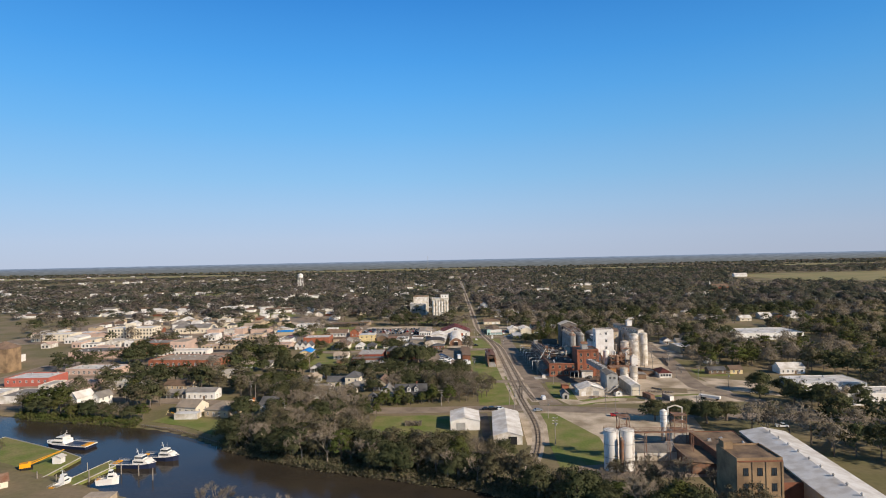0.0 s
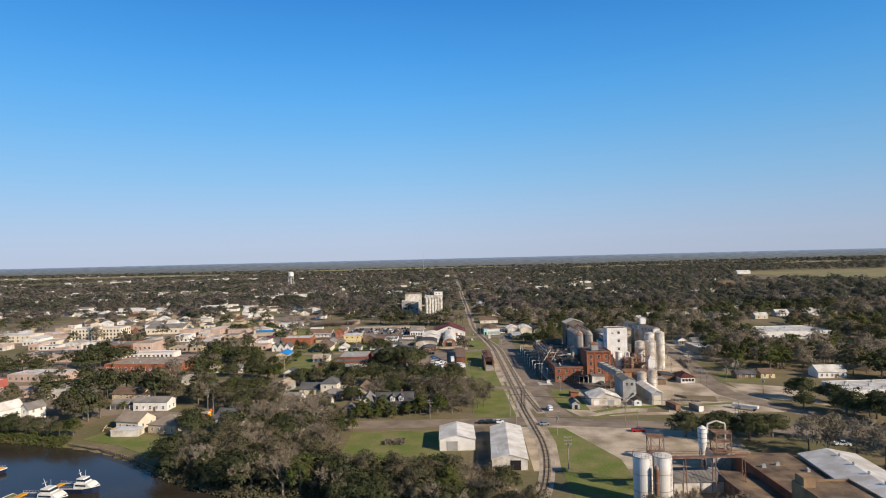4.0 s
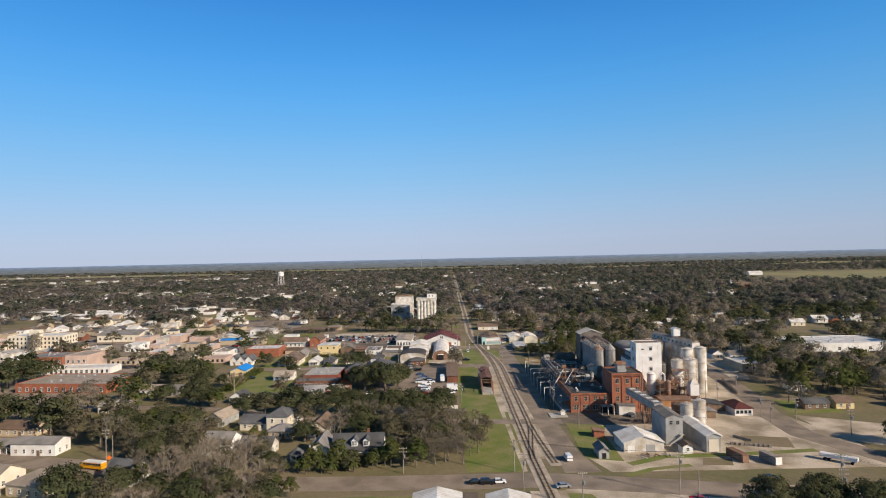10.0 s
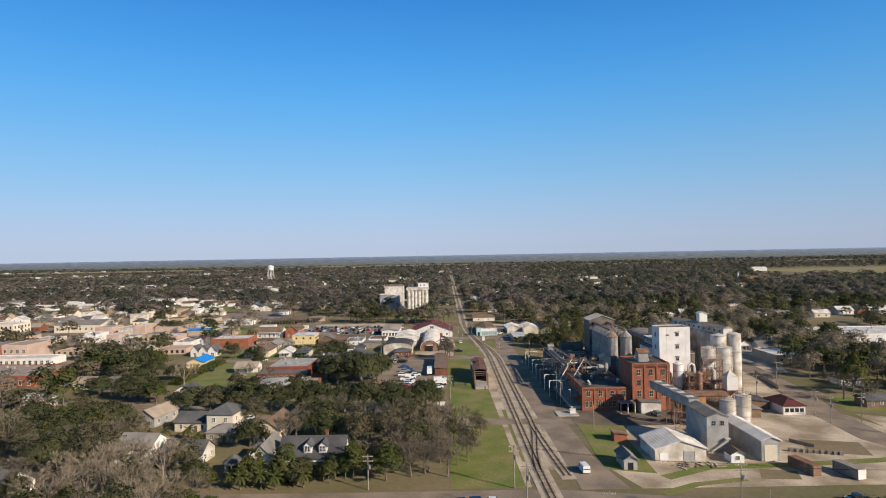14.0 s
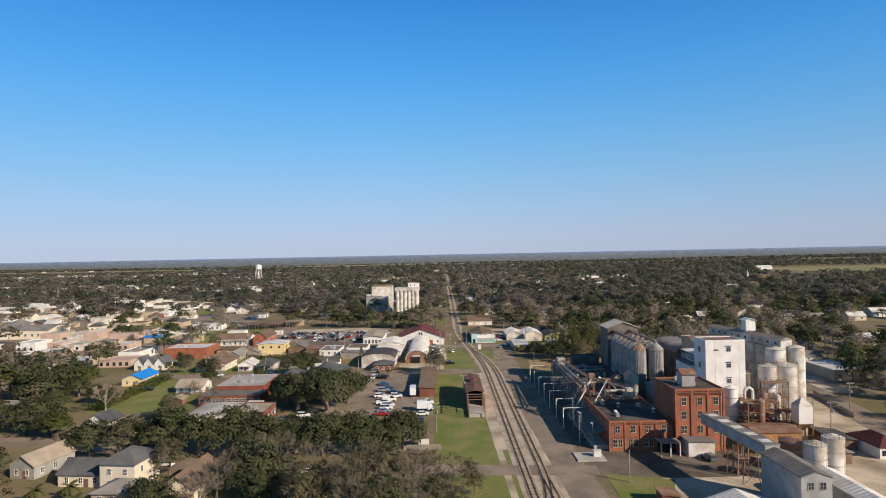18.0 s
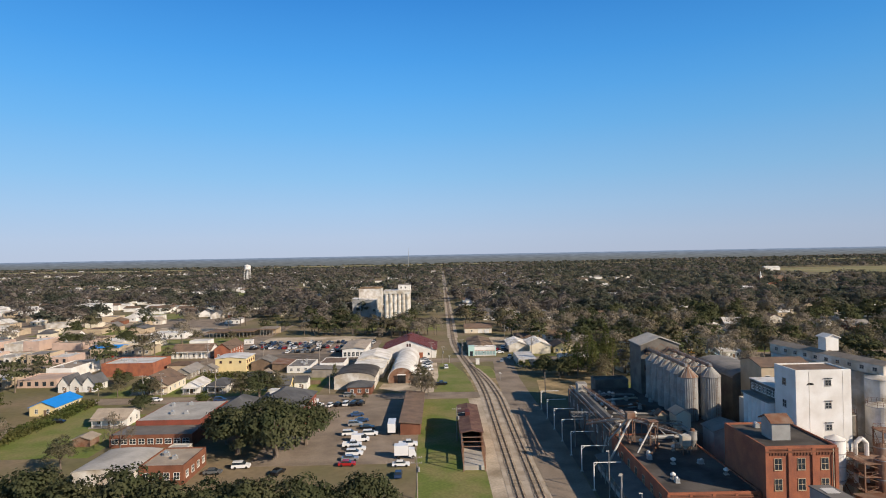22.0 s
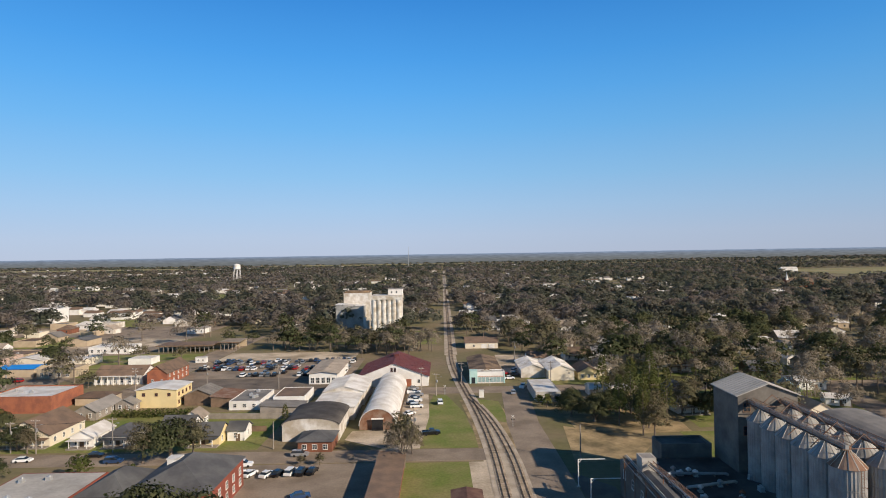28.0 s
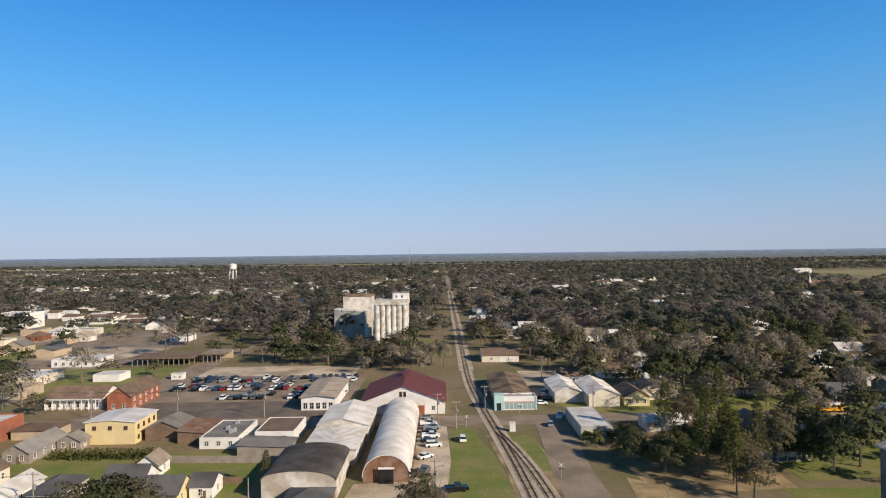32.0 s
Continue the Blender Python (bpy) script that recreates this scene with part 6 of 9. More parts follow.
def open_canopy(name, label, x0, x1, y0, y1, h, top, bays, back):
    """A long open market roof on posts, with a wall along its back."""
    ob = thing(name, (x0 + x1) / 2, (y0 + y1) / 2, 0, 0, label, "market")
    CLEAR.append(rect(x0 - 2, x1 + 2, y0 - 24, y1 + 2))
    a_, b_ = (x1 - x0) / 2, (y1 - y0) / 2
    part("roof", Shape().box(-a_, a_, -b_, b_, h, h + 0.35), M[top], ob)
    part("fascia", Shape().box(-a_ - 0.1, a_ + 0.1, -b_ - 0.12, -b_ - 0.004, h - 0.15, h + 0.5), M["wood"], ob)
    part("back_wall", Shape().box(-a_ + 0.4, a_ - 0.4, b_ - back, b_ - 0.3, 0, h - 0.004), M["tan"], ob)
    for x in along(bays, -a_ + 0.5, a_ - 0.5):
        for y in (-b_ + 0.4, -b_ * 0.2):
            part("post", shared("market_post", lambda: Shape().box(-0.16, 0.16, -0.16, 0.16, 0, 3.7).mesh("post", M["wood_grey"])), None, ob, at=pose(float(x), y, 0))


open_canopy("market_hall", "long low open market with a dark flat roof", -145, -112, 720, 738, 3.7, "roof_brown", 12, 3.0)
open_canopy("market_pavilion", "square open pavilion with a pale flat roof", -111, -98.5, 727, 744, 4.4, "roof_tan", 5, 2.0)
building("market_store", "low white store with a flat roof beside the market", "store", -184, -160, 719, 734, 4.0, "flat", "white", "roof_white", parapet=0.3, vents=3, wins=(("S", 6, (1.0,), 1.4, 1.6),))
building("white_block", "small plain white block with a flat roof", "store", -141, -129, 681, 691, 3.3, "flat", "white", "roof_white", parapet=0.2)
building("sale_trailer", "small white trailer on the grass", "trailer", -107, -101.5, 684, 687, 2.7, "flat", "white", "roof_white", parapet=0.0, wins=(("S", 2, (1.0,), 0.8, 0.8),))
building("grey_house", "grey house with a broad hip roof", "house", -164, -151, 810, 822, 3.6, "hip", "white", "roof_grey", rise=2.6, wins=(("S", 3, (1.0,), 1.1, 1.4),))
building("white_house", "white house with a pale roof among trees", "house", -98, -84, 815, 826, 3.8, "gx", "white", "roof_white", rise=2.4, wins=(("S", 3, (1.0,), 1.1, 1.4),))

# school-like block by the parking lot
building("red_hall", "red-walled hall with a wide pale-grey flat roof", "hall", -75.8, -55.6, 481.2, 506, 5.2, "flat", "brick_deep", "roof_pale", parapet=0.15, vents=5, doors=(("S", 5, 1.2, 2.2, "tan"),))
_b = building("low_brick_wing", "low brick wing with a long ribbon of windows", "wing", -78.4, -54, 470.5, 481, 3.8, "flat", "brick_dark", "roof_grey", parapet=0.2, wins=(("S", 9, (1.2,), 1.8, 1.4),))
building("flat_brick_block", "flat-roofed brick block half hidden by oaks", "block", -54.6, -43.6, 440, 454.6, 4.8, "flat", "brick_dark", "roof_tan", vents=3, parapet=0.4, wins=(("E", 4, (1.4,), 1.4, 1.6), ("S", 4, (1.4,), 1.4, 1.6)))
building("vaulted_hall", "low hall with a shallow vaulted grey roof and pale parapet", "hall", -70, -55, 438, 455, 3.9, "arch", "white_dirty", "roof_pale", rise=0.9)
building("flat_brick_block", "low pale-roofed link block beside the vaulted hall", "block", -54.9, -49.4, 455, 460, 4.2, "flat", "white_dirty", "roof_pale", parapet=0.35)
_b = building("dark_hip_school", "red brick hall with a dark multi-hipped roof", "hall", -42, -25, 487, 510, 6.8, "hip", "brick_deep", "roof_dark", rise=4.0, wins=(("E", 5, (3.6, 1.0), 1.2, 1.6), ("S", 5, (3.6,), 1.2, 1.6)))
building("hip_wing", "brick wing with a dark shingled hip roof", "hall", -52.6, -42.3, 488, 503, 6.2, "hip", "brick_deep", "roof_dark", rise=3.0)
building("roof_light", "white box skylight on the dark hip roof", "skylight", -39, -36.4, 500, 502.6, 1.6, "flat", "white", "roof_white", z=8.2, parapet=0.0)
building("brick_kiosk", "small rust-red brick shed at the parking lot", "shed", 7.4, 13.6, 478, 521, 3.4, "shed", "brick_dark", "roof_brown", rise=0.5)

# old loading shed by the track
_s = thing("loading_shed", 25.6, 445, 0, 0, "rust-brown open-ended railway loading shed", "shed")
part("wall", Shape().box(0, 0.25, 12, 43, 0, 6.2).box(5.6, 5.85, 12, 43, 0, 6.2).box(0.25, 5.6, 42.75, 43, 0, 6.2), M["rust"], _s)
part("roof", Shape().extrude_y([(-0.4, 6.25), (2.9, 6.9), (6.25, 6.25), (6.25, 6.4), (2.9, 7.05), (-0.4, 6.4)], 12, 43.4), M["rust_dull"], _s)
part("dock", Shape().box(0.3, 5.5, 1, 42.5, 0, 1.2), M["concrete"], _s)
for _y in np.arange(0, 13, 4):
    for _x in (0.15, 5.7):
        part("post", shared("lpost", lambda: Shape().box(-0.14, 0.14, -0.14, 0.14, 0, 6.1).mesh("post", M["rust"])), None, _s, at=pose(_x, float(_y), 0))
part("beam", Shape().box(0.02, 0.28, 0, 12, 6.1, 6.3).box(5.57, 5.83, 0, 12, 6.1, 6.3), M["rust"], _s)
for _y in (0, 4, 8):
    part("rafter", shared("lraft", lambda: Shape().box(0.1, 5.8, -0.1, 0.1, 6.32, 6.5).mesh("rafter", M["rust"])), None, _s, at=pose(0, _y, 0))
part("roof_box", Shape().box(1.8, 3.2, 28, 32, 6.8, 8.0), M["maroon"], _s)


# ---- houses ----
def house(x0, x1, y0, y1, h, roof, wall, top, label, rise=None, rz=0.0, porch=None, chimney=False, wins=2, name="house", dormers=0):
    w, d = abs(x1 - x0), abs(y1 - y0)
    ob = building(name, label, "house", x0, x1, y0, y1, h, roof, wall, top, rise=rise, rz=rz, chimney=chimney,
                  wins=(("S", max(1, int(w / 3.2)) if wins else 0, (1.0,) + ((3.9,) if h > 5.5 else ()), 0.95, 1.45), ("E", max(1, int(d / 4)) if wins else 0, (1.0,) + ((3.9,) if h > 5.5 else ()), 0.95, 1.45)),
                  doors=() if porch else (("S", w * 0.12, 1.0, 2.1, "wood"),))
    if porch:
        part("porch_roof", Shape().extrude_y([(-w / 2, 2.6), (w / 2, 2.6), (w / 2, 2.75), (-w / 2, 2.75)], -d / 2 - 2.4, -d / 2 - 0.01), M[top], ob)
        part("porch_floor", Shape().box(-w / 2, w / 2, -d / 2 - 2.3, -d / 2 - 0.01, 0, 0.4), M["wood_grey"], ob)
        for x in along(max(3, int(w / 2.4)), -w / 2 - 0.4, w / 2 + 0.4):
            part("post", shared("hpost", lambda: Shape().box(-0.09, 0.09, -0.09, 0.09, 0.4, 2.6).mesh("post", M["white"])), None, ob, at=pose(x, -d / 2 - 2.15, 0))
        door(ob, 0, -d / 2 - 0.006, 0.4, "S", 1.0, 2.1, "wood")
    return ob


for _a in (
    (-96.6, -89, 394.5, 408, 3.6, "gy", "grey_metal", "roof_tan", "blue-grey clapboard house with a pale roof", 2.4, -12, None),
    (-80.5, -68.2, 388, 397, 3.2, "gx", "cream", "roof_dark", "long house wing with a dark shingle roof", 2.6, -6, None),
    (-68, -58.8, 385, 396, 6.4, "hip", "cream", "roof_dark", "two-storey cream house with a dark hip roof", 2.8, -6, None),
    (-64.5, -54.5, 375, 384, 3.0, "hip", "tan", "roof_grey", "low tan house with a grey hip roof", 2.0, -6, None),
    (-49, -40.2, 375, 391, 3.8, "gy", "cream", "roof_brown", "cream house with a brown cross-gabled roof", 3.0, -4, True),
    (-83.5, -72.4, 355.5, 365.5, 4.6, "gx", "white", "roof_grey", "white house with a plain gable end", 3.0, -8, None),
    (-69.5, -57.2, 354.5, 362.5, 3.2, "gx", "white_dirty", "roof_dark", "house with dark twin gables behind trees", 2.8, -6, True),
    (-161, -148.5, 422, 431, 3.4, "gx", "white_dirty", "roof_pale", "low house with a broad pale-grey roof", 2.2, -6, None),
    (-148, -136, 457.5, 465, 3.2, "gx", "white", "roof_grey", "small white house under the oaks", 2.2, -6, True),
    (-102.6, -94.6, 437.5, 446, 3.2, "gy", "white", "roof_dark", "little white house with a front gable", 2.4, -6, True),
    (-160, -144, 460, 469, 3.0, "gx", "white", "roof_tan", "white L-shaped bungalow with tan roof", 2.0, -4, None),
    (-212.5, -206.6, 336, 347, 7.4, "gy", "white", "roof_white", "tall narrow white riverside house", 3.0, -18, None),
    (-205, -199, 344, 353, 5.8, "gy", "white", "roof_grey", "white two-storey riverside house", 2.6, -18, None),
    (-148, -136, 325, 336, 3.8, "gx", "cream", "roof_tan", "cream riverside bungalow with a tan roof", 3.0, -15, None),
    (-130, -115.5, 318, 331, 3.6, "hip", "tan", "roof_tan", "tan bungalow with a broad hip roof", 3.2, -15, None),
    (-158.5, -140.5, 359.5, 368, 4.6, "gx", "white", "roof_grey", "white two-storey apartment house with a grey roof", 1.6, -4, None),
    (-184, -166, 386, 396, 3.2, "gx", "tan", "roof_brown", "long tan house with a broad brown roof", 2.4, -6, None),
    (-172, -160, 364, 372, 3.0, "gx", "white_dirty", "roof_grey", "low white house beside a palm", 1.4, -4, True),
    (-104, -93.6, 327, 336, 3.8, "gx", "white", "roof_dark", "white house with a steep dark roof", 3.4, -15, None),
    (-128.5, -119.2, 510, 526, 3.2, "gy", "yellow", "tarp_blue", "yellow house under a bright blue roof tarpaulin", 2.0, 0, None),
    (-96.8, -85.2, 494, 503, 3.0, "gx", "white", "roof_tan", "white bungalow with a pale roof", 2.0, 0, True),
    (-108, -93.4, 543, 561, 3.6, "gy", "cream", "roof_brown", "cream house with a steep gable and brown roof", 4.0, 0, True),
    (-86.4, -79.4, 541.5, 553, 3.2, "gy", "white", "roof_white", "white porch house with a pale metal roof", 1.9, 0, True),
    (-76.6, -68.6, 542, 553, 3.2, "hip", "white_dirty", "roof_dark", "porch house with a dark roof", 2.0, 0, True),
    (-62, -52.6, 546, 555, 3.6, "gx", "white", "roof_dark", "white house with a dark roof and gable", 3.2, 0, None),
    (-51.8, -42.4, 541.5, 550, 3.2, "gx", "yellow", "roof_dark", "pale-yellow house with a dark roof", 2.6, 0, True),
    (-41.6, -36.4, 546, 553, 3.2, "gx", "white", "roof_dark", "white outbuilding with a dark roof", 1.8, 0, None),
    (-61.4, -55.4, 560.5, 567, 3.2, "gy", "white", "roof_tan", "white garden cottage with a pale-green roof", 2.2, 0, None),
    (-103.4, -96, 572, 589, 3.0, "gy", "wood_grey", "roof_grey", "grey timber house with a tin roof", 2.2, 0, None),
    (-95.4, -88.6, 583, 587.8, 2.8, "gy", "wood_grey", "roof_grey", "small grey tin-roofed house", 1.8, 0, None),
    (-142.6, -137.8, 549, 559, 3.4, "gy", "white", "roof_dark", "white house with a steep front gable", 3.2, 0, None),
    (-137.6, -132.4, 549, 559, 3.4, "gy", "white", "roof_dark", "white house with a steep front gable", 3.2, 0, None),
    (-132.2, -127, 549, 559, 3.4, "gy", "white", "roof_dark", "white house with a steep front gable", 3.2, 0, None),
    (213, 229, 401, 411, 3.6, "gx", "white", "roof_white", "white house with a pale gable roof", 3.0, 0, None),
    (182, 190, 404, 412, 3.0, "gx", "yellow", "roof_brown", "pale-yellow bungalow behind the oaks", 2.0, 0, None),
    (168, 179, 404, 411, 2.8, "gx", "wood", "roof_dark", "low dark house beside the oaks", 1.6, 0, None),
    (128, 136, 585, 595, 3.4, "gy", "white_dirty", "roof_dark", "white-trimmed cottage with a porch", 3.0, 0, True),
    (126, 137, 640, 652, 3.4, "hip", "white", "roof_brown", "white porch bungalow with brown roof", 2.4, 0, True),
    (163, 174, 600, 612, 3.2, "gx", "white", "roof_white", "long white trailer house on a lot", 1.2, 0, None),
    (139, 149, 555, 565, 3.4, "gy", "cream", "roof_tan", "tan gabled house behind the headhouse", 2.8, 0, None),
    (90, 101, 634, 645, 3.4, "gy", "cream", "roof_dark", "cream cottage with a dark front gable", 2.8, 0, None),
    (106, 116, 583, 594.5, 3.4, "gy", "cream", "roof_dark", "cream house with a steep dark gable", 3.2, 6, None),
    (103, 113, 568, 578, 3.2, "gy", "white", "roof_grey", "white porch house under the tall trees", 2.6, 6, True),
    (150, 158, 588, 597, 3.2, "gy", "cream", "aqua", "cream house with a blue-grey roof", 2.4, -20, None),
    (186, 200, 634, 646, 3.4, "gx", "grey_metal", "roof_grey", "blue-grey house with a broad roof", 3.0, 0, None),
    (158, 172, 628, 638, 3.2, "gx", "wood", "roof_dark", "dark screened-porch house with white posts", 2.6, 0, True),
    (160, 168, 575, 583, 2.6, "gx", "white", "roof_white", "low pale carport house", 0.9, -20, None),
    (168, 179, 678, 687, 3.2, "gx", "white", "roof_tan", "white bungalow among the bare trees", 2.0, 0, None),
    (191, 213, 691, 700, 3.2, "gx", "white", "roof_tan", "long pale bungalow among the bare trees", 2.0, 0, None),
    (106, 117, 786, 796, 4.2, "gx", "white", "roof_tan", "white house with a tan gable roof", 3.4, 0, None),
    (149, 159, 774, 783, 3.4, "gx", "white", "roof_grey", "white gabled house in the woods", 2.4, 0, None),
    (164, 173, 815, 824, 3.4, "gx", "cream", "roof_white", "cream house in the woods", 2.4, 0, None),
    (56, 66, 800, 810, 3.4, "gx", "white", "roof_grey", "white roadside house by the tracks", 2.4, 0, None),
    (138, 148, 885, 895, 4.0, "gx", "white", "roof_white", "white far cottage by the road", 2.6, 0, None),
    (180, 190, 948, 958, 3.6, "gx", "white", "roof_grey", "white far cottage in the woods", 2.4, 0, None),
    (215, 226, 808, 818, 3.6, "gx", "white", "roof_grey", "white far cottage in the woods", 2.4, 0, None),
    (184, 192, 537, 546, 3.2, "gy", "white", "roof_grey", "small white gabled house by the lot", 2.4, 0, True),
    (194, 203, 533, 541, 3.2, "gx", "white", "roof_grey", "white house with a dark porch by the lot", 2.2, 0, None),
    (214, 223, 570, 579, 3.2, "gy", "cream", "roof_tan", "cream house beyond the lot", 2.4, 0, None),
    (182, 190, 440, 448, 3.0, "gy", "cream", "roof_brown", "small pale house under the oaks", 2.4, 0, None),
    (66, 76, 664, 675, 3.4, "gx", "white", "roof_brown", "white house with a brown roof", 2.4, 0, None),
    (86.5, 100, 673, 686, 3.4, "gx", "white", "rust_roof", "white house with a dark maroon-brown roof", 2.6, 0, True),
    (103, 112, 673, 690, 3.2, "gy", "white", "roof_white", "white house with a long pale metal roof", 2.0, 14, None),
    (89, 99, 713, 722, 3.2, "gx", "white", "roof_tan", "small white house with a tan roof", 2.2, 0, True),
    (112, 121, 714, 722, 3.2, "gy", "white", "roof_grey", "white cottage with a front gable among trees", 2.4, 0, True),
    (123, 137, 789, 799, 3.8, "gx", "white", "roof_white", "long white house with a pale metal roof", 2.4, 0, None),
    (160, 172, 766, 776, 3.4, "gx", "white", "roof_dark", "white house with a dark brown gable roof", 2.6, 0, True),
    (187, 193, 650, 656, 3.6, "gy", "white", "roof_white", "small white shed beside the bungalow", 1.6, 0, None),
    (39, 51, 890, 899, 3.6, "gx", "white", "roof_white", "white roadside house by the far tracks", 2.2, 0, None),
):
    house(*_a[:8], _a[8], rise=_a[9], rz=_a[10], porch=_a[11])
_b = house(-33.6, -15.6, 346.8, 358.6, 3.8, "gx", "white", "roof_dark", "large white house with dormers in a dark steep roof", rise=4.4, porch=True, chimney=True)
for _x in (-1.0, 3.2):
    part("dormer", Shape().extrude_y([(-1.1, 0), (1.1, 0), (1.1, 1.9), (0, 3.0), (-1.1, 1.9)], -2.4, 1.5), M["white"], _b, at=pose(_x, -2.6, 4.9))
    part("dormer_roof", Shape().extrude_y([(-1.4, 1.65), (0, 3.05), (1.4, 1.65), (1.4, 1.85), (0, 3.25), (-1.4, 1.85)], -2.7, 1.7), M["roof_dark"], _b, at=pose(_x, -2.6, 4.9))
    for _d in (-0.42, 0.42):
        window(_b, _x + _d, -5.01, 5.3, "S", 0.7, 1.5)
_b = house(-42.2, -33.9, 345.6, 359, 3.8, "gy", "white", "roof_grey", "gabled white house wing with a grey shingle roof", rise=3.9, porch=True)
part("dormer", Shape().extrude_y([(-1.0, 0), (1.0, 0), (1.0, 1.7), (0, 2.7), (-1.0, 1.7)], -1.6, 1.8), M["white"], _b, at=pose(-2.4, -4.6, 4.3))
part("dormer_roof", Shape().extrude_y([(-1.3, 1.45), (0, 2.75), (1.3, 1.45), (1.3, 1.65), (0, 2.95), (-1.3, 1.65)], -1.9, 2.0), M["roof_dark"], _b, at=pose(-2.4, -4.6, 4.3))
window(_b, -2.4, -6.21, 4.7, "S", 0.8, 1.3)
_b = thing("porch_pavilion", -46, 347.6, 0, 0, "eight-sided white porch pavilion with a dark pointed roof", "pavilion")
part("floor", Shape().cone(0, 0, 0, 0.5, 2.9, 2.9, 8), M["wood_grey"], _b)
part("roof", Shape().cone(0, 0, 3.0, 5.0, 3.3, 0.2, 8), M["roof_dark"], _b)
part("frieze", Shape().cone(0, 0, 2.65, 2.99, 2.85, 2.85, 8), M["white"], _b)
for _i in range(8):
    _a = math.pi * _i / 4
    part("post", shared("pavpost", lambda: Shape().box(-0.12, 0.12, -0.12, 0.12, 0.5, 2.65).mesh("post", M["white"])), None, _b, at=pose(2.65 * math.cos(_a), 2.65 * math.sin(_a), 0))
    part("railing", shared("pavrail", lambda: Shape().box(-0.95, 0.95, -0.04, 0.04, 1.3, 1.4).box(-0.95, 0.95, -0.04, 0.04, 0.65, 0.72).box(-0.5, -0.44, -0.03, 0.03, 0.72, 1.3).box(0.44, 0.5, -0.03, 0.03, 0.72, 1.3).mesh("railing", M["white"])), None, _b, at=pose(2.5 * math.cos(_a + math.pi / 8), 2.5 * math.sin(_a + math.pi / 8), 0, 0, 0, math.degrees(_a + math.pi / 8) + 90))
part("core", Shape().cone(0, 0, 0.5, 2.65, 1.7, 1.7, 8), M["glass"], _b)
building("carport", "white flat-roofed boathouse shelter by the bank", "carport", -145, -133, 314.5, 320, 2.8, "flat", "white_dirty", "roof_white", parapet=0.0)
building("garden_shed", "small red-brown garden shed", "shed", -90.4, -85.2, 472.4, 477.5, 2.2, "gy", "rust", "roof_tan", rise=0.9)
building("garden_kiosk", "little white kiosk with a pointed roof", "kiosk", 9.5, 12.5, 413, 416, 3.2, "hip", "white", "roof_brown", rise=1.8)

# ---- larger blocks on the right ----
building("white_depot", "long white flat-roofed depot with barred windows", "depot", 203, 242, 318, 334, 6.2, "flat", "white", "roof_white", wins=(("S", 12, (1.4,), 1.2, 2.0),), vents=6)
building("white_depot", "low white flat-roofed depot", "depot", 198, 236, 352, 374, 4.4, "flat", "white", "roof_white", vents=6, parapet=0.3)
building("white_supply_store", "big white flat-roofed supply store", "store", 252, 316, 553, 590, 6.2, "flat", "white", "roof_white", vents=6, wins=(("S", 6, (1.5,), 2, 2),))
building("red_barn_shop", "low brown storefront in the trees", "shop", 330, 356, 420, 440, 4.2, "gx", "tan", "roof_white", rise=1.5)

# ---- concrete elevator ----
_e = thing("grain_elevator", -15, 786, 0, 0, "white concrete grain elevator of six tall round silos", "grain elevator")
for _i in range(6):
    part("silo", shared("esilo", lambda: Shape().cone(0, 0, 0, 24.4, 1.85, 1.85, 20).mesh("silo", M["white_dirty"])), None, _e, at=pose(-8.6 + 3.44 * _i, 0, 0))
for _y in (1.8, 8, 14):
    part("silo_block", Shape().box(-10.3, 10.3, _y - 1.8 if _y > 2 else 0, _y + 4, 0, 24.3), M["white_dirty"], _e)
part("gallery", Shape().box(-10.8, 10.8, -2.1, 18, 24.42, 27.2), M["white_dirty"], _e)
part("headhouse", Shape().box(0.5, 10.6, 8, 18, 27.21, 31.2), M["white"], _e)
part("headhouse_roof", Shape().box(0.2, 10.9, 7.7, 18.3, 31.21, 31.5), M["roof_grey"], _e)
part("aerial", Shape().tube((-5, 6, 27.2), (-5, 6, 31), 0.12, n=4), M["galv"], _e)
for _x in (3, 6.5):
    window(_e, _x, 7.99, 28.4, "S", 1.0, 1.2, "grey_metal")
_e = thing("feed_mill", -43.5, 826, 0, 0, "pale concrete feed mill with a blue-grey annex", "mill building")
part("tower", Shape().box(-9, 11, 8, 26, 0, 26.4), M["white_dirty"], _e)
part("tower_roof", Shape().box(-9.3, 11.3, 7.7, 26.3, 26.41, 26.8).box(-8, 10, 9, 25, 26.81, 27.6), M["brick_tan"], _e)
part("annex", Shape().extrude_y([(-12.5, 0), (8, 0), (8, 17.2), (-12.5, 18.6)], -8, 7.9), M["grey_metal"], _e)
part("annex_roof", Shape().extrude_y([(-12.8, 18.65), (8.3, 17.25), (8.3, 17.5), (-12.8, 18.9)], -8.3, 8.0), M["roof_white"], _e)
window(_e, -2, -8.01, 14, "S", 1.6, 1.8, "grey_metal")
part("lean_to", Shape().box(8.1, 12, -6, 4, 0, 6), M["white_dirty"], _e)
part("hatch", Shape().box(8.1, 10, -7.6, -6.1, 0, 9), M["white"], _e)

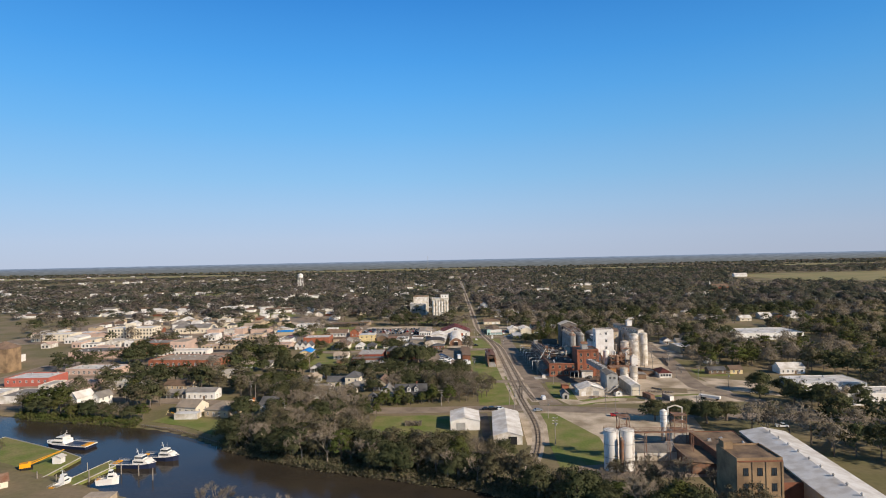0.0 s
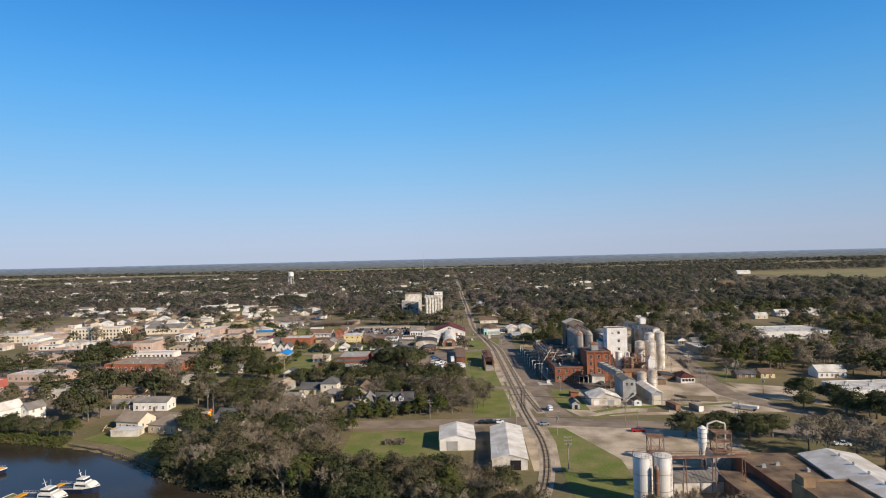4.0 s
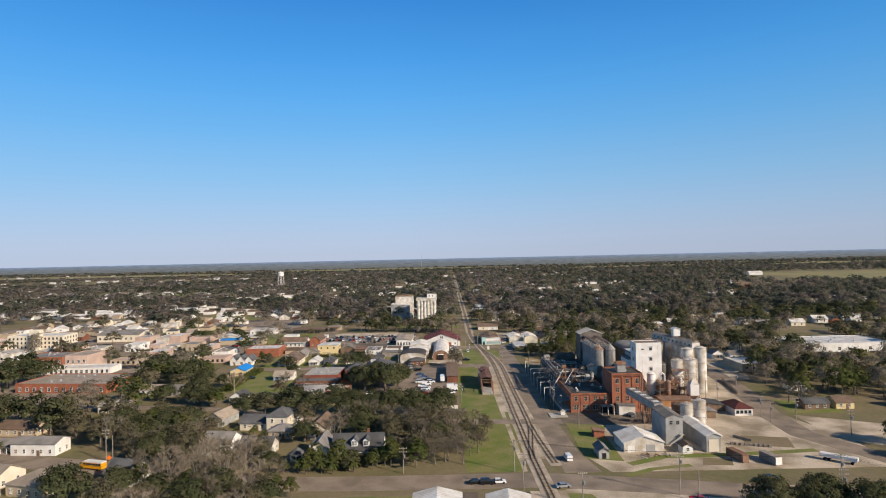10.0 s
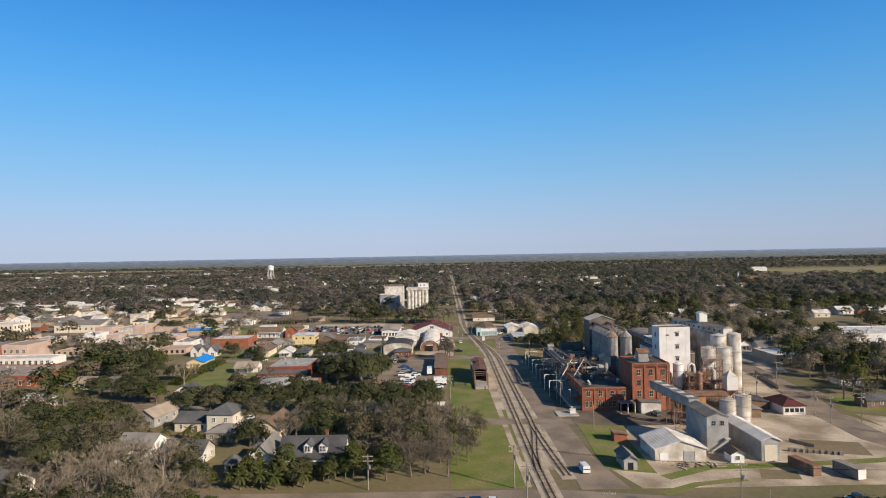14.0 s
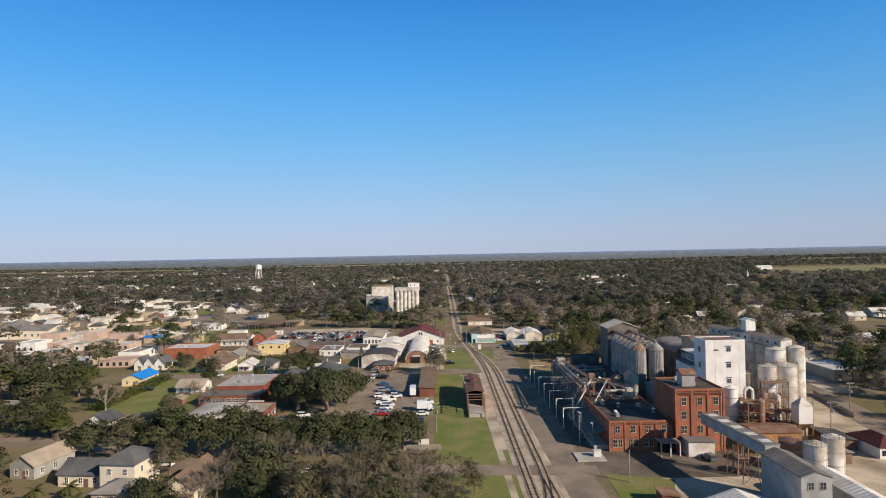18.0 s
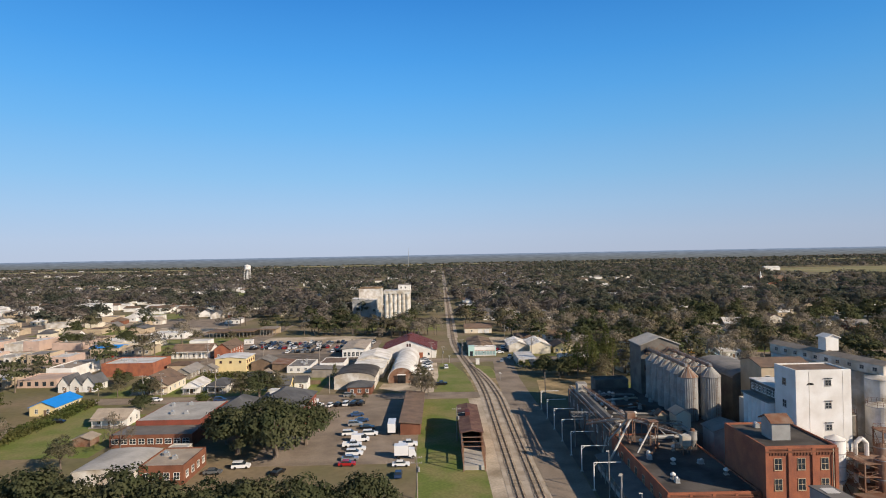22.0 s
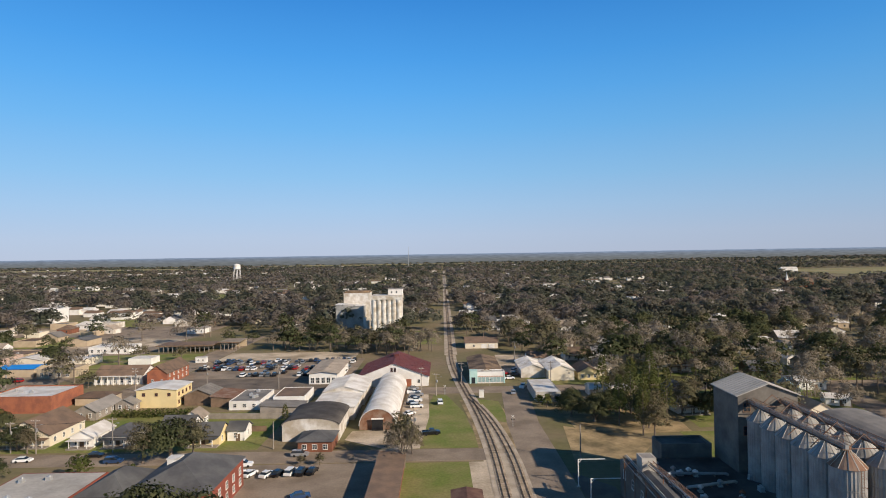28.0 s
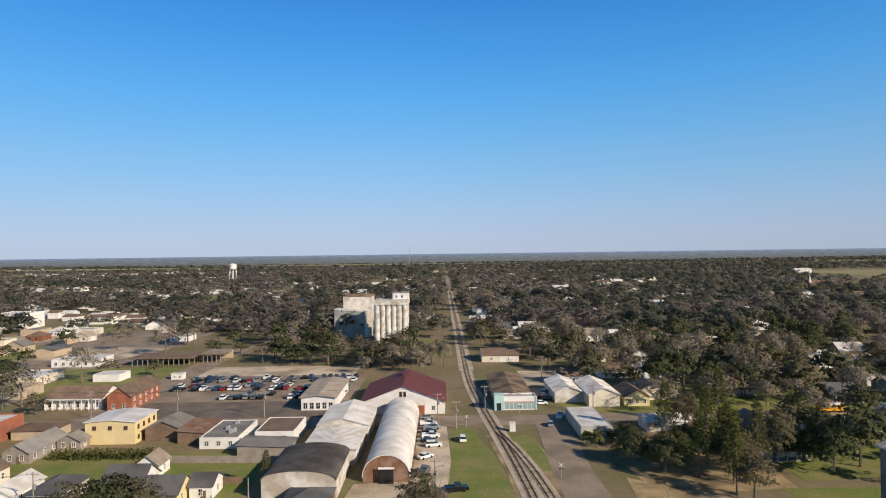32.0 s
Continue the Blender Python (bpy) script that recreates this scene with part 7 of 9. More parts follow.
# ---- water tower and mast ----
_w = thing("water_tower", -410, 1652, 0, 0, "white steel water tower on slender legs", "water tower")
part("tank", Shape().cone(0, 0, 31, 39.5, 7.2, 7.2, 24).cone(0, 0, 39.5, 42, 7.2, 1.0, 24).cone(0, 0, 29, 31, 4.5, 7.2, 24), M["white"], _w)
for _a in range(6):
    _c, _q = math.cos(_a * math.pi / 3), math.sin(_a * math.pi / 3)
    part("leg", Shape().tube((9 * _c, 9 * _q, 0), (6.6 * _c, 6.6 * _q, 31.5), 0.42, n=8), M["white"], _w)
    _c2, _q2 = math.cos((_a + 1) * math.pi / 3), math.sin((_a + 1) * math.pi / 3)
    for _z in (10, 20):
        _r = 9 - 2.4 * _z / 31.5
        part("tie", Shape().tube((_r * _c, _r * _q, _z), (_r * _c2, _r * _q2, _z), 0.15, n=4), M["white"], _w)
part("riser", Shape().cone(0, 0, 0, 30, 0.75, 0.75, 12), M["white"], _w)
_w = thing("radio_mast", -99, 2600, 0, 0, "thin lattice radio mast on the horizon", "mast")
part("mast", Shape().tube((0, 0, 0), (0, 0, 84), 0.9, 0.6, 4), M["grey_metal"], _w)

# ---- downtown ----
def taken(x0, x1, y0, y1):
    """Whether a plan box meets one that is built on already."""
    for o in CLEAR:
        xs, ys = [p[0] for p in o], [p[1] for p in o]
        if len(o) == 4 and x0 < max(xs) - 1.9 and x1 > min(xs) + 1.9 and y0 < max(ys) - 0.9 and y1 > min(ys) + 3.3:
            return True
        if len(o) != 4 and inside(np.array([((x0 + x1) / 2, (y0 + y1) / 2)]), o)[0]:
            return True
    return False


building("town_hall", "large cream block with red-brown panels", "civic building", -367, -319, 645, 665, 12, "flat", "cream", "roof_white", vents=5, wins=(("S", 14, (1.5, 5.0, 8.5), 1.4, 1.9), ("E", 5, (1.5, 5.0, 8.5), 1.4, 1.9)), glass=False, frame="brick_dark")
building("town_hall_tower", "cream stair tower of the large block", "civic building", -346, -338, 642, 648, 17, "flat", "cream", "roof_white", wins=(("S", 2, (3, 7, 11), 1.4, 1.9),), frame="brick_dark")
building("brick_bank", "red brick block with rows of arched windows", "commercial block", -283, -254, 541, 566, 9.5, "flat", "brick", "roof_grey", vents=4, wins=(("S", 12, (1.2, 5), 1.3, 2.2),))
building("pale_theatre", "pale pink stepped front building", "commercial block", -253.5, -238, 543, 567, 10, "flat", "pinkish", "roof_tan", wins=(("S", 4, (1.2, 5), 1.6, 2.0),))
building("brick_corner_shop", "orange brick shop with pale flat roof", "commercial block", -330, -290, 520, 545, 6, "flat", "pinkish", "roof_grey", vents=4)
building("red_warehouse", "bright red warehouse with a flat pale roof", "warehouse", -302, -272, 407, 428, 5.6, "flat", "red_paint", "roof_white", vents=3, wins=(("S", 7, (2.6,), 1.2, 1.4),))
building("long_pink_store", "long salmon-pink store with a pale flat roof", "store", -284, -246, 443, 462, 4.8, "flat", "pinkish", "roof_white", vents=4, parapet=0.4, rz=-6, wins=(("S", 9, (1.2,), 1.6, 1.8),))
building("low_brick_row", "low red brick row with a pale flat roof", "commercial block", -236, -181, 470, 500, 5.4, "flat", "brick", "roof_tan", vents=6, parapet=0.5, rz=-6, wins=(("S", 12, (1.0,), 1.6, 2.2),))
building("pale_quay_store", "pale flat-roofed quayside store", "store", -268, -240, 357, 378, 4.6, "flat", "white_dirty", "roof_grey", vents=3, parapet=0.3)
building("pink_lot_store", "low salmon block with a faded pink roof", "store", -258, -238, 394, 412, 3.8, "flat", "pinkish", "pinkish", vents=3, parapet=0.3, wins=(("S", 5, (1.2,), 1.4, 1.6),))
building("blue_house", "narrow blue-grey two-storey house", "house", -196, -188, 372, 384, 6.0, "gy", "grey_metal", "roof_grey", rise=2.4, wins=(("S", 2, (1.0, 3.8), 1.0, 1.4),))
building("cream_block", "long cream two-storey block with a flat roof", "commercial block", -446, -404, 640, 660, 7.5, "flat", "cream", "roof_white", vents=3, wins=(("S", 9, (1.2, 4.4), 1.3, 1.8),))
building("church_tower", "tan brick church tower at the town's edge", "church", -352, -338, 458, 474, 18, "hip", "brick_tan", "roof_brown", rise=5)
building("cupola_house", "white house with a small domed cupola", "civic building", -332, -318, 720, 735, 7, "hip", "white", "roof_grey", rise=4)
building("long_grey_hall", "long hall with a broad grey roof and pale walls", "hall", -314, -275, 686, 712, 6.5, "gx", "cream", "roof_grey", rise=3, wins=(("E", 4, (2,), 2, 2.5), ("S", 8, (2,), 1.5, 2)))
building("strip_shops", "row of low white shops with a long canopy", "shop", -262, -214, 528, 542, 4.2, "flat", "white", "roof_white", wins=(("S", 14, (0.6,), 1.6, 2.2),))
building("white_school", "long white two-storey school block with a flat roof", "school", -341, -315, 893, 915, 12.5, "flat", "white", "roof_white", wins=(("S", 10, (1.5, 4.5), 1.6, 1.8),))
_b = building("brick_church", "red brick church with a white steeple among the trees", "church", 522, 560, 1240, 1256, 7.0, "gx", "brick", "roof_brown", rise=5.5)
part("belfry", Shape().box(-18.6, -15.4, -4.2, -1.0, 7, 11.5), M["white"], _b)
part("spire", Shape().cone(-17.0, -2.6, 11.5, 21, 1.7, 0.1, 8), M["white"], _b)
building("white_barn", "long white barn at the edge of the open field", "barn", 846, 884, 1834, 1850, 7, "gx", "white", "roof_white", rise=4)
_rng = random.Random(11)
_walls = ("pinkish", "pinkish", "white_dirty", "tan", "cream", "pinkish", "white_dirty", "white")
_roofs = ("roof_white", "roof_pale", "roof_tan", "roof_white", "pinkish", "roof_pale", "roof_grey", "roof_white")
for _y, _xa, _xb, _d in ((360, -330, -222, 14), (392, -345, -225, 15), (505, -330, -290, 18), (560, -232, -150, 16), (578, -226, -146, 20), (552, -330, -290, 16), (622, -310, -190, 18), (622, -450, -380, 20), (588, -400, -300, 14), (672, -290, -175, 20), (700, -290, -190, 18), (752, -310, -190, 16), (800, -350, -215, 14), (672, -470, -385, 22), (735, -480, -350, 18), (850, -400, -250, 14), (500, -440, -360, 18)):
    _x = _xa
    while _x < _xb:
        _w = _rng.uniform(8, 19)
        _k = _rng.randrange(8) if _y < 690 else _rng.choice((2, 4, 6, 3, 3, 4))
        if not taken(_x, _x + _w, _y - 1, _y + _d):
            building("town_block", "%s flat-roofed town block with shop windows" % {"pinkish": "faded pink", "brick": "red brick", "brick_dark": "dark brick", "white_dirty": "off-white", "tan": "tan", "cream": "cream", "white": "white"}[_walls[_k]], "commercial block",
                     _x, _x + _w, _y, _y + _d * _rng.uniform(0.8, 1.2), _rng.uniform(3.4, 6.4) if _y < 690 else _rng.uniform(3.0, 4.4), "flat" if _rng.random() < 0.75 else "gy", _walls[_k], _roofs[_rng.randrange(8)] if _y < 690 else _rng.choice(("roof_tan", "roof_pale", "roof_grey", "roof_brown", "roof_dark", "roof_grey")),
                     rise=1.6, wins=(("S", int(_w / 3.4), (0.8,), 1.6, 1.9),) if _y < 660 else (), vents=_rng.randrange(3), glass=False, frame="dark", group="blocks of the town centre")
        _x += _w + (_rng.choice((0.1, 0.1, 0.2, 5, 8)) if _y < 690 else _rng.uniform(12, 34))
# far houses, one by one
for _i in range(200):
    _y = 690 + 230 * _rng.random()
    _x = _rng.uniform(-0.74, 0.74) * (_y - 150) + 10
    if abs(_x - 28) < 14 or (-200 < _x < 20 and _y < 860) or (30 < _x < 130 and _y < 770):
        continue
    _w, _d = _rng.uniform(8, 14), _rng.uniform(8, 13)
    if taken(_x - _w / 2, _x + _w / 2, _y - _d / 2, _y + _d / 2):
        continue
    _wl, _rf = _rng.choice(("white", "white", "cream", "white_dirty", "tan", "brick_dark")), _rng.choice(("roof_grey", "roof_brown", "roof_dark", "roof_tan", "roof_white", "roof_white"))
    building("house", "distant %s house with a %s gabled roof" % ({"brick_dark": "brick", "white_dirty": "off-white"}.get(_wl, _wl), _rf[5:]), "house", _x - _w / 2, _x + _w / 2, _y - _d / 2, _y + _d / 2, _rng.uniform(3, 4), _rng.choice(("gx", "gy", "hip")), _wl, _rf,
             wins=(("S", 2, (1.0,), 1.2, 1.4),) if _y < 860 else (), rz=_rng.uniform(-8, 8), glass=False, frame="dark", group="houses of the far streets")
    if _i % 4 == 0:
        CLEAR.append(rect(_x - _w / 2 - 4, _x + _w / 2 + 5, _y - _d / 2 - 34, _y - _d / 2))

# ---- boats, docks and the river bank ----
def crew_boat(x, y, rz, label, length=17.0, hull="boat_navy", deck="wood"):
    ob = thing("crew_boat", x, y, -1.75, rz, label, "boat")
    L, W = length / 2, length * 0.15
    out = [(-L, -W), (L * 0.45, -W), (L * 0.8, -W * 0.62), (L, 0), (L * 0.8, W * 0.62), (L * 0.45, W), (-L, W)]
    low = [(px * 0.95, py * 0.82) for px, py in out]
    n = len(out)
    part("hull", Shape().add([(px, py, -0.35) for px, py in low] + [(px, py, 1.5 + 0.9 * max(0, px / L)) for px, py in out],
                             [tuple(range(n))[::-1]] + [(i, (i + 1) % n, n + (i + 1) % n, n + i) for i in range(n)] + [tuple(range(n, 2 * n))]), M[hull], ob)
    s = Shape()
    for i in range(n):
        a, b = out[i], out[(i + 1) % n]
        s.tube((*a, 1.55 + 0.9 * max(0, a[0] / L)), (*b, 1.55 + 0.9 * max(0, b[0] / L)), 0.16, n=5)
    part("rub_rail", s, M["white"], ob)
    part("deck", Shape().box(-L * 0.97, L * 0.1, -W * 0.86, W * 0.86, 1.51, 1.58), M[deck], ob)
    part("cabin", Shape().extrude_y([(L * 0.02, 1.6), (L * 0.8, 2.2), (L * 0.62, 3.4), (L * 0.06, 3.5)], -W * 0.78, W * 0.78), M["white"], ob)
    part("cabin_window", Shape().box(L * 0.1, L * 0.56, -W * 0.8, W * 0.8, 2.5, 3.05), M["glass"], ob)
    part("bridge", Shape().extrude_y([(L * 0.1, 3.51), (L * 0.52, 3.51), (L * 0.42, 4.9), (L * 0.12, 4.9)], -W * 0.6, W * 0.6), M["white"], ob)
    part("bridge_window", Shape().extrude_y([(L * 0.13, 4.0), (L * 0.5, 4.0), (L * 0.46, 4.6), (L * 0.13, 4.6)], -W * 0.62, W * 0.62), M["glass"], ob)
    part("mast", Shape().tube((L * 0.2, 0, 4.9), (L * 0.1, 0, 7.6), 0.12, 0.06, 5).tube((L * 0.14, -0.9, 6.3), (L * 0.14, 0.9, 6.3), 0.06, n=4).tube((L * 0.3, 0.8, 4.9), (L * 0.3, 0.8, 7.2), 0.04, n=4), M["white"], ob)
    s = Shape()
    for sy in (-W * 0.95, W * 0.95):
        s.tube((-L * 0.95, sy, 2.5), (0, sy, 2.5), 0.05, n=4).tube((-L * 0.95, sy, 2.05), (0, sy, 2.05), 0.04, n=4)
        for px in np.linspace(-L * 0.95, 0, 9):
            s.tube((px, sy, 1.6), (px, sy, 2.5), 0.04, n=4)
    part("railing", s, M["steel"], ob)
    part("hatch_cover", Shape().box(-L * 0.93, -L * 0.72, -W * 0.7, W * 0.7, 1.6, 2.0), M["bus_yellow"], ob)
    return ob


crew_boat(-131, 248.5, -8, "navy-hulled crew boat with a white cabin, moored", 19)
crew_boat(-124.5, 257, -8, "second navy crew boat with a white cabin, moored alongside", 17)
crew_boat(-176, 277, 168, "white crew boat with an open grey deck and yellow hatch", 24, "boat_navy", "concrete")
crew_boat(-147, 226, 80, "small white tug with a tall wheelhouse", 10, "white")
_k = crew_boat(-128.5, 224.5, 10, "small white open workboat ashore on the bank", 8, "white")
_k.location.z = 0.45
for _lab, _o in (("grassy earth pier with a timber edge", [(-153, 208), (-145.5, 208), (-137.5, 249), (-143.5, 253)]),
                 ("quay of bare earth with a concrete edge", [(-205, 205), (-160, 208), (-159, 258), (-171, 266), (-215, 290), (-230, 262)])):
    tagged(part("pier", Shape().prism(_o, -4, -0.5), M["grass"]), _lab, "pier", "", "structure")
    CLEAR.append(_o)
    _s = Shape()
    for _a, _b in zip(_o, _o[1:] + _o[:1]):
        _s.tube((*_a, -0.45), (*_b, -0.45), 0.22, n=5)
    tagged(part("pier_edge", _s, M["concrete"]), "worn concrete edge beam of the pier", "edge", "", "structure")
building("boat_shed", "long low cream boat shed with a rusty tin roof", "shed", -190, -164, 214, 221, 3.0, "gx", "cream", "rust", rise=1.8, rz=42, z=-0.5, wins=(("S", 5, (1.0,), 1.2, 1.2),))
_c = thing("crane", -172.5, 244, -0.5, 35, "yellow crawler crane with its lattice boom lowered", "crane")
part("track", Shape().box(-2.2, 2.2, -1.6, -0.8, 0, 0.9).box(-2.2, 2.2, 0.8, 1.6, 0, 0.9), M["tyre"], _c)
part("house", Shape().box(-2.4, 1.4, -1.3, 1.3, 0.95, 2.7).box(0.4, 1.6, -1.3, -0.2, 2.7, 3.2), M["bus_yellow"], _c)
part("boom", Shape().tube((1.2, -0.4, 1.8), (13, 0, 5.4), 0.2, 0.12, 4).tube((1.2, 0.4, 1.8), (13, 0, 5.4), 0.2, 0.12, 4).tube((1.2, 0, 2.6), (13, 0, 5.6), 0.15, 0.1, 4), M["bus_yellow"], _c)
building("wheelhouse_shed", "small white shed on the quay", "shed", -166, -162.5, 250, 253, 2.6, "gy", "white", "roof_white", rise=0.7, z=-0.5)
building("bank_shelter", "flat-roofed pale shelter on the near bank", "shelter", -126, -117, 205.5, 210, 2.6, "flat", "tan", "roof_tan", parapet=0.0)
# mooring posts
_p = thing("mooring_post", -132, 240, -3.4, 0, "weathered timber mooring post standing in the water", "post", "mooring posts")
part("post", Shape().cone(0, 0, 0, 6.2, 0.22, 0.18, 8), M["wood_grey"], _p)
for _x, _y in ((-124, 238), (-116, 233), (-146, 241), (-150, 228), (-160, 232), (-140, 232)):
    copy_thing(_p, pose(_x, _y, -3.4))
# sheet-pile bulkhead along the far bank, pile by pile
_b = thing("bulkhead", -156, 0, 0, 0, "timber bulkhead of upright piles along the river bank", "bulkhead")
for _x in np.arange(-158, -104, 1.3):
    part("pile", shared("pile", lambda: Shape().cone(0, 0, -3.2, 0.35, 0.2, 0.17, 6).mesh("pile", M["wood"])), None, _b, at=pose(float(_x) + 156, bank(float(_x)) + 0.6, 0))
part("waler", Shape().add([p for x in (-158, -140, -122, -104) for p in ((x + 156, bank(x) + 0.3, -0.1), (x + 156, bank(x) + 0.3, 0.12), (x + 156, bank(x) + 0.5, 0.12))], [(i * 3 + a, i * 3 + 3 + a, i * 3 + 3 + b, i * 3 + b) for i in range(3) for a, b in ((0, 1), (1, 2), (2, 0))]), M["wood_grey"], _b)
# a slide and a swing set on the riverside lawn
_p = thing("play_set", -153, 322, 0, 20, "yellow timber play set with a slide on the lawn", "play set")
part("frame", Shape().tube((0, 0, 0), (1.2, 0, 2.4), 0.08, n=4).tube((2.4, 0, 0), (1.2, 0, 2.4), 0.08, n=4).tube((0, 3, 0), (1.2, 3, 2.4), 0.08, n=4).tube((2.4, 3, 0), (1.2, 3, 2.4), 0.08, n=4).tube((1.2, 0, 2.4), (1.2, 3, 2.4), 0.08, n=4), M["yellow"], _p)
part("slide", Shape().add([(2.6, 1, 1.6), (5.5, 1, 0.1), (5.5, 1.6, 0.1), (2.6, 1.6, 1.6), (2.6, 1, 1.7), (5.5, 1, 0.2), (5.5, 1.6, 0.2), (2.6, 1.6, 1.7)], [(0, 3, 2, 1), (4, 5, 6, 7), (0, 1, 5, 4), (1, 2, 6, 5), (2, 3, 7, 6), (3, 0, 4, 7)]), M["bus_yellow"], _p)
sheet("lawn", [(-156, bank(-156) + 7), (-134, bank(-134) + 7), (-112, bank(-112) + 7), (-108, 306), (-150, 326)], 0.03, M["grass"], "mown riverside lawn behind the bulkhead", "lawn")

# ---- vehicles ----
def car_meshes(kind):
    k = {"sedan": (4.7, 1.8, ((-2.35, .55), (-2.3, .95), (-1.7, 1.0), (1.1, 1.0), (2.2, .85), (2.35, .55)), ((-1.75, 1.0), (-1.1, 1.45), (0.45, 1.45), (1.15, 1.0))),
         "suv": (4.8, 1.9, ((-2.4, .6), (-2.4, 1.1), (1.2, 1.15), (2.3, .98), (2.4, .6)), ((-2.35, 1.1), (-2.1, 1.75), (0.4, 1.75), (1.2, 1.12))),
         "pickup": (5.6, 1.95, ((-2.8, .65), (-2.8, 1.15), (1.5, 1.2), (2.7, 1.05), (2.8, .65)), ((-0.7, 1.17), (-0.5, 1.8), (0.8, 1.8), (1.5, 1.17))),
         "van": (5.4, 2.0, ((-2.7, .55), (-2.7, 1.2), (1.7, 1.2), (2.5, 1.0), (2.7, .55)), ((-2.68, 1.2), (-2.6, 2.1), (1.0, 2.1), (1.8, 1.2)))}[kind]
    L, W, prof, cab = k
    w = W / 2
    body = Shape().extrude_y(list(prof) + [(prof[-1][0] - 0.05, 0.32), (prof[0][0] + 0.05, 0.32)], -w, w)
    if kind == "pickup":
        body.box(-2.75, -0.75, -w + 0.02, -w + 0.1, 1.15, 1.3).box(-2.75, -0.75, w - 0.1, w - 0.02, 1.15, 1.3)
    body.v = [(x, y * (1 - 0.04 * (z > 0.9)), z) for x, y, z in body.v]
    top = Shape().add([(x, sy * w * (0.93 if z < 1.3 else 0.8), z) for sy in (-1, 1) for x, z in cab] + [(x * 0.9 + (cab[1][0] + cab[2][0]) * 0.05, sy * w * 0.78, cab[1][1] + 0.06) for sy in (-1, 1) for x in (cab[1][0], cab[2][0])],
                      [(0, 1, 2, 3), (7, 6, 5, 4), (0, 4, 5, 1), (2, 6, 7, 3), (1, 5, 6, 2)])
    roof = Shape().box(cab[1][0] - 0.05, cab[2][0] + 0.05, -w * 0.81, w * 0.81, cab[1][1] - 0.03, cab[1][1] + 0.07)
    if kind == "van":
        roof.box(-2.66, 0.3, -w * 0.95, w * 0.95, 1.2, 2.08)
    wheel = Shape().tube((0, -0.11, 0), (0, 0.11, 0), 0.34, n=14)
    return body, top, roof, wheel, L, w


def car(kind, x, y, rz, paint, label=None, group="parked cars"):
    paints = {"car_white": "white", "car_silver": "silver", "car_black": "black", "car_blue": "dark blue", "car_red": "red", "car_grey": "grey"}
    body, top, roof, wheel, L, w = shared(("car", kind), lambda: car_meshes(kind))
    ob = thing("car" if kind in ("sedan", "suv") else kind if kind != "pickup" else "pickup_truck", x, y, 0.07, rz, label or "%s %s parked in the open" % (paints[paint], {"suv": "sport utility car", "pickup": "pickup truck"}.get(kind, kind)), {"pickup": "pickup", "van": "van"}.get(kind, "car"), group)
    part("body", shared(("cb", kind, paint), lambda: body.mesh("body", M[paint])), None, ob)
    part("glazing", shared(("cw", kind), lambda: top.mesh("glazing", M["glass"])), None, ob)
    part("roof", shared(("cr", kind, paint), lambda: roof.mesh("roof", M[paint])), None, ob)
    for sx in (-0.3, 0.31):
        for sy in (-1, 1):
            part("wheel", shared("wheel", lambda: wheel.mesh("wheel", M["tyre"])), None, ob, at=pose(sx * L, sy * (w - 0.1), 0.34))
    return ob


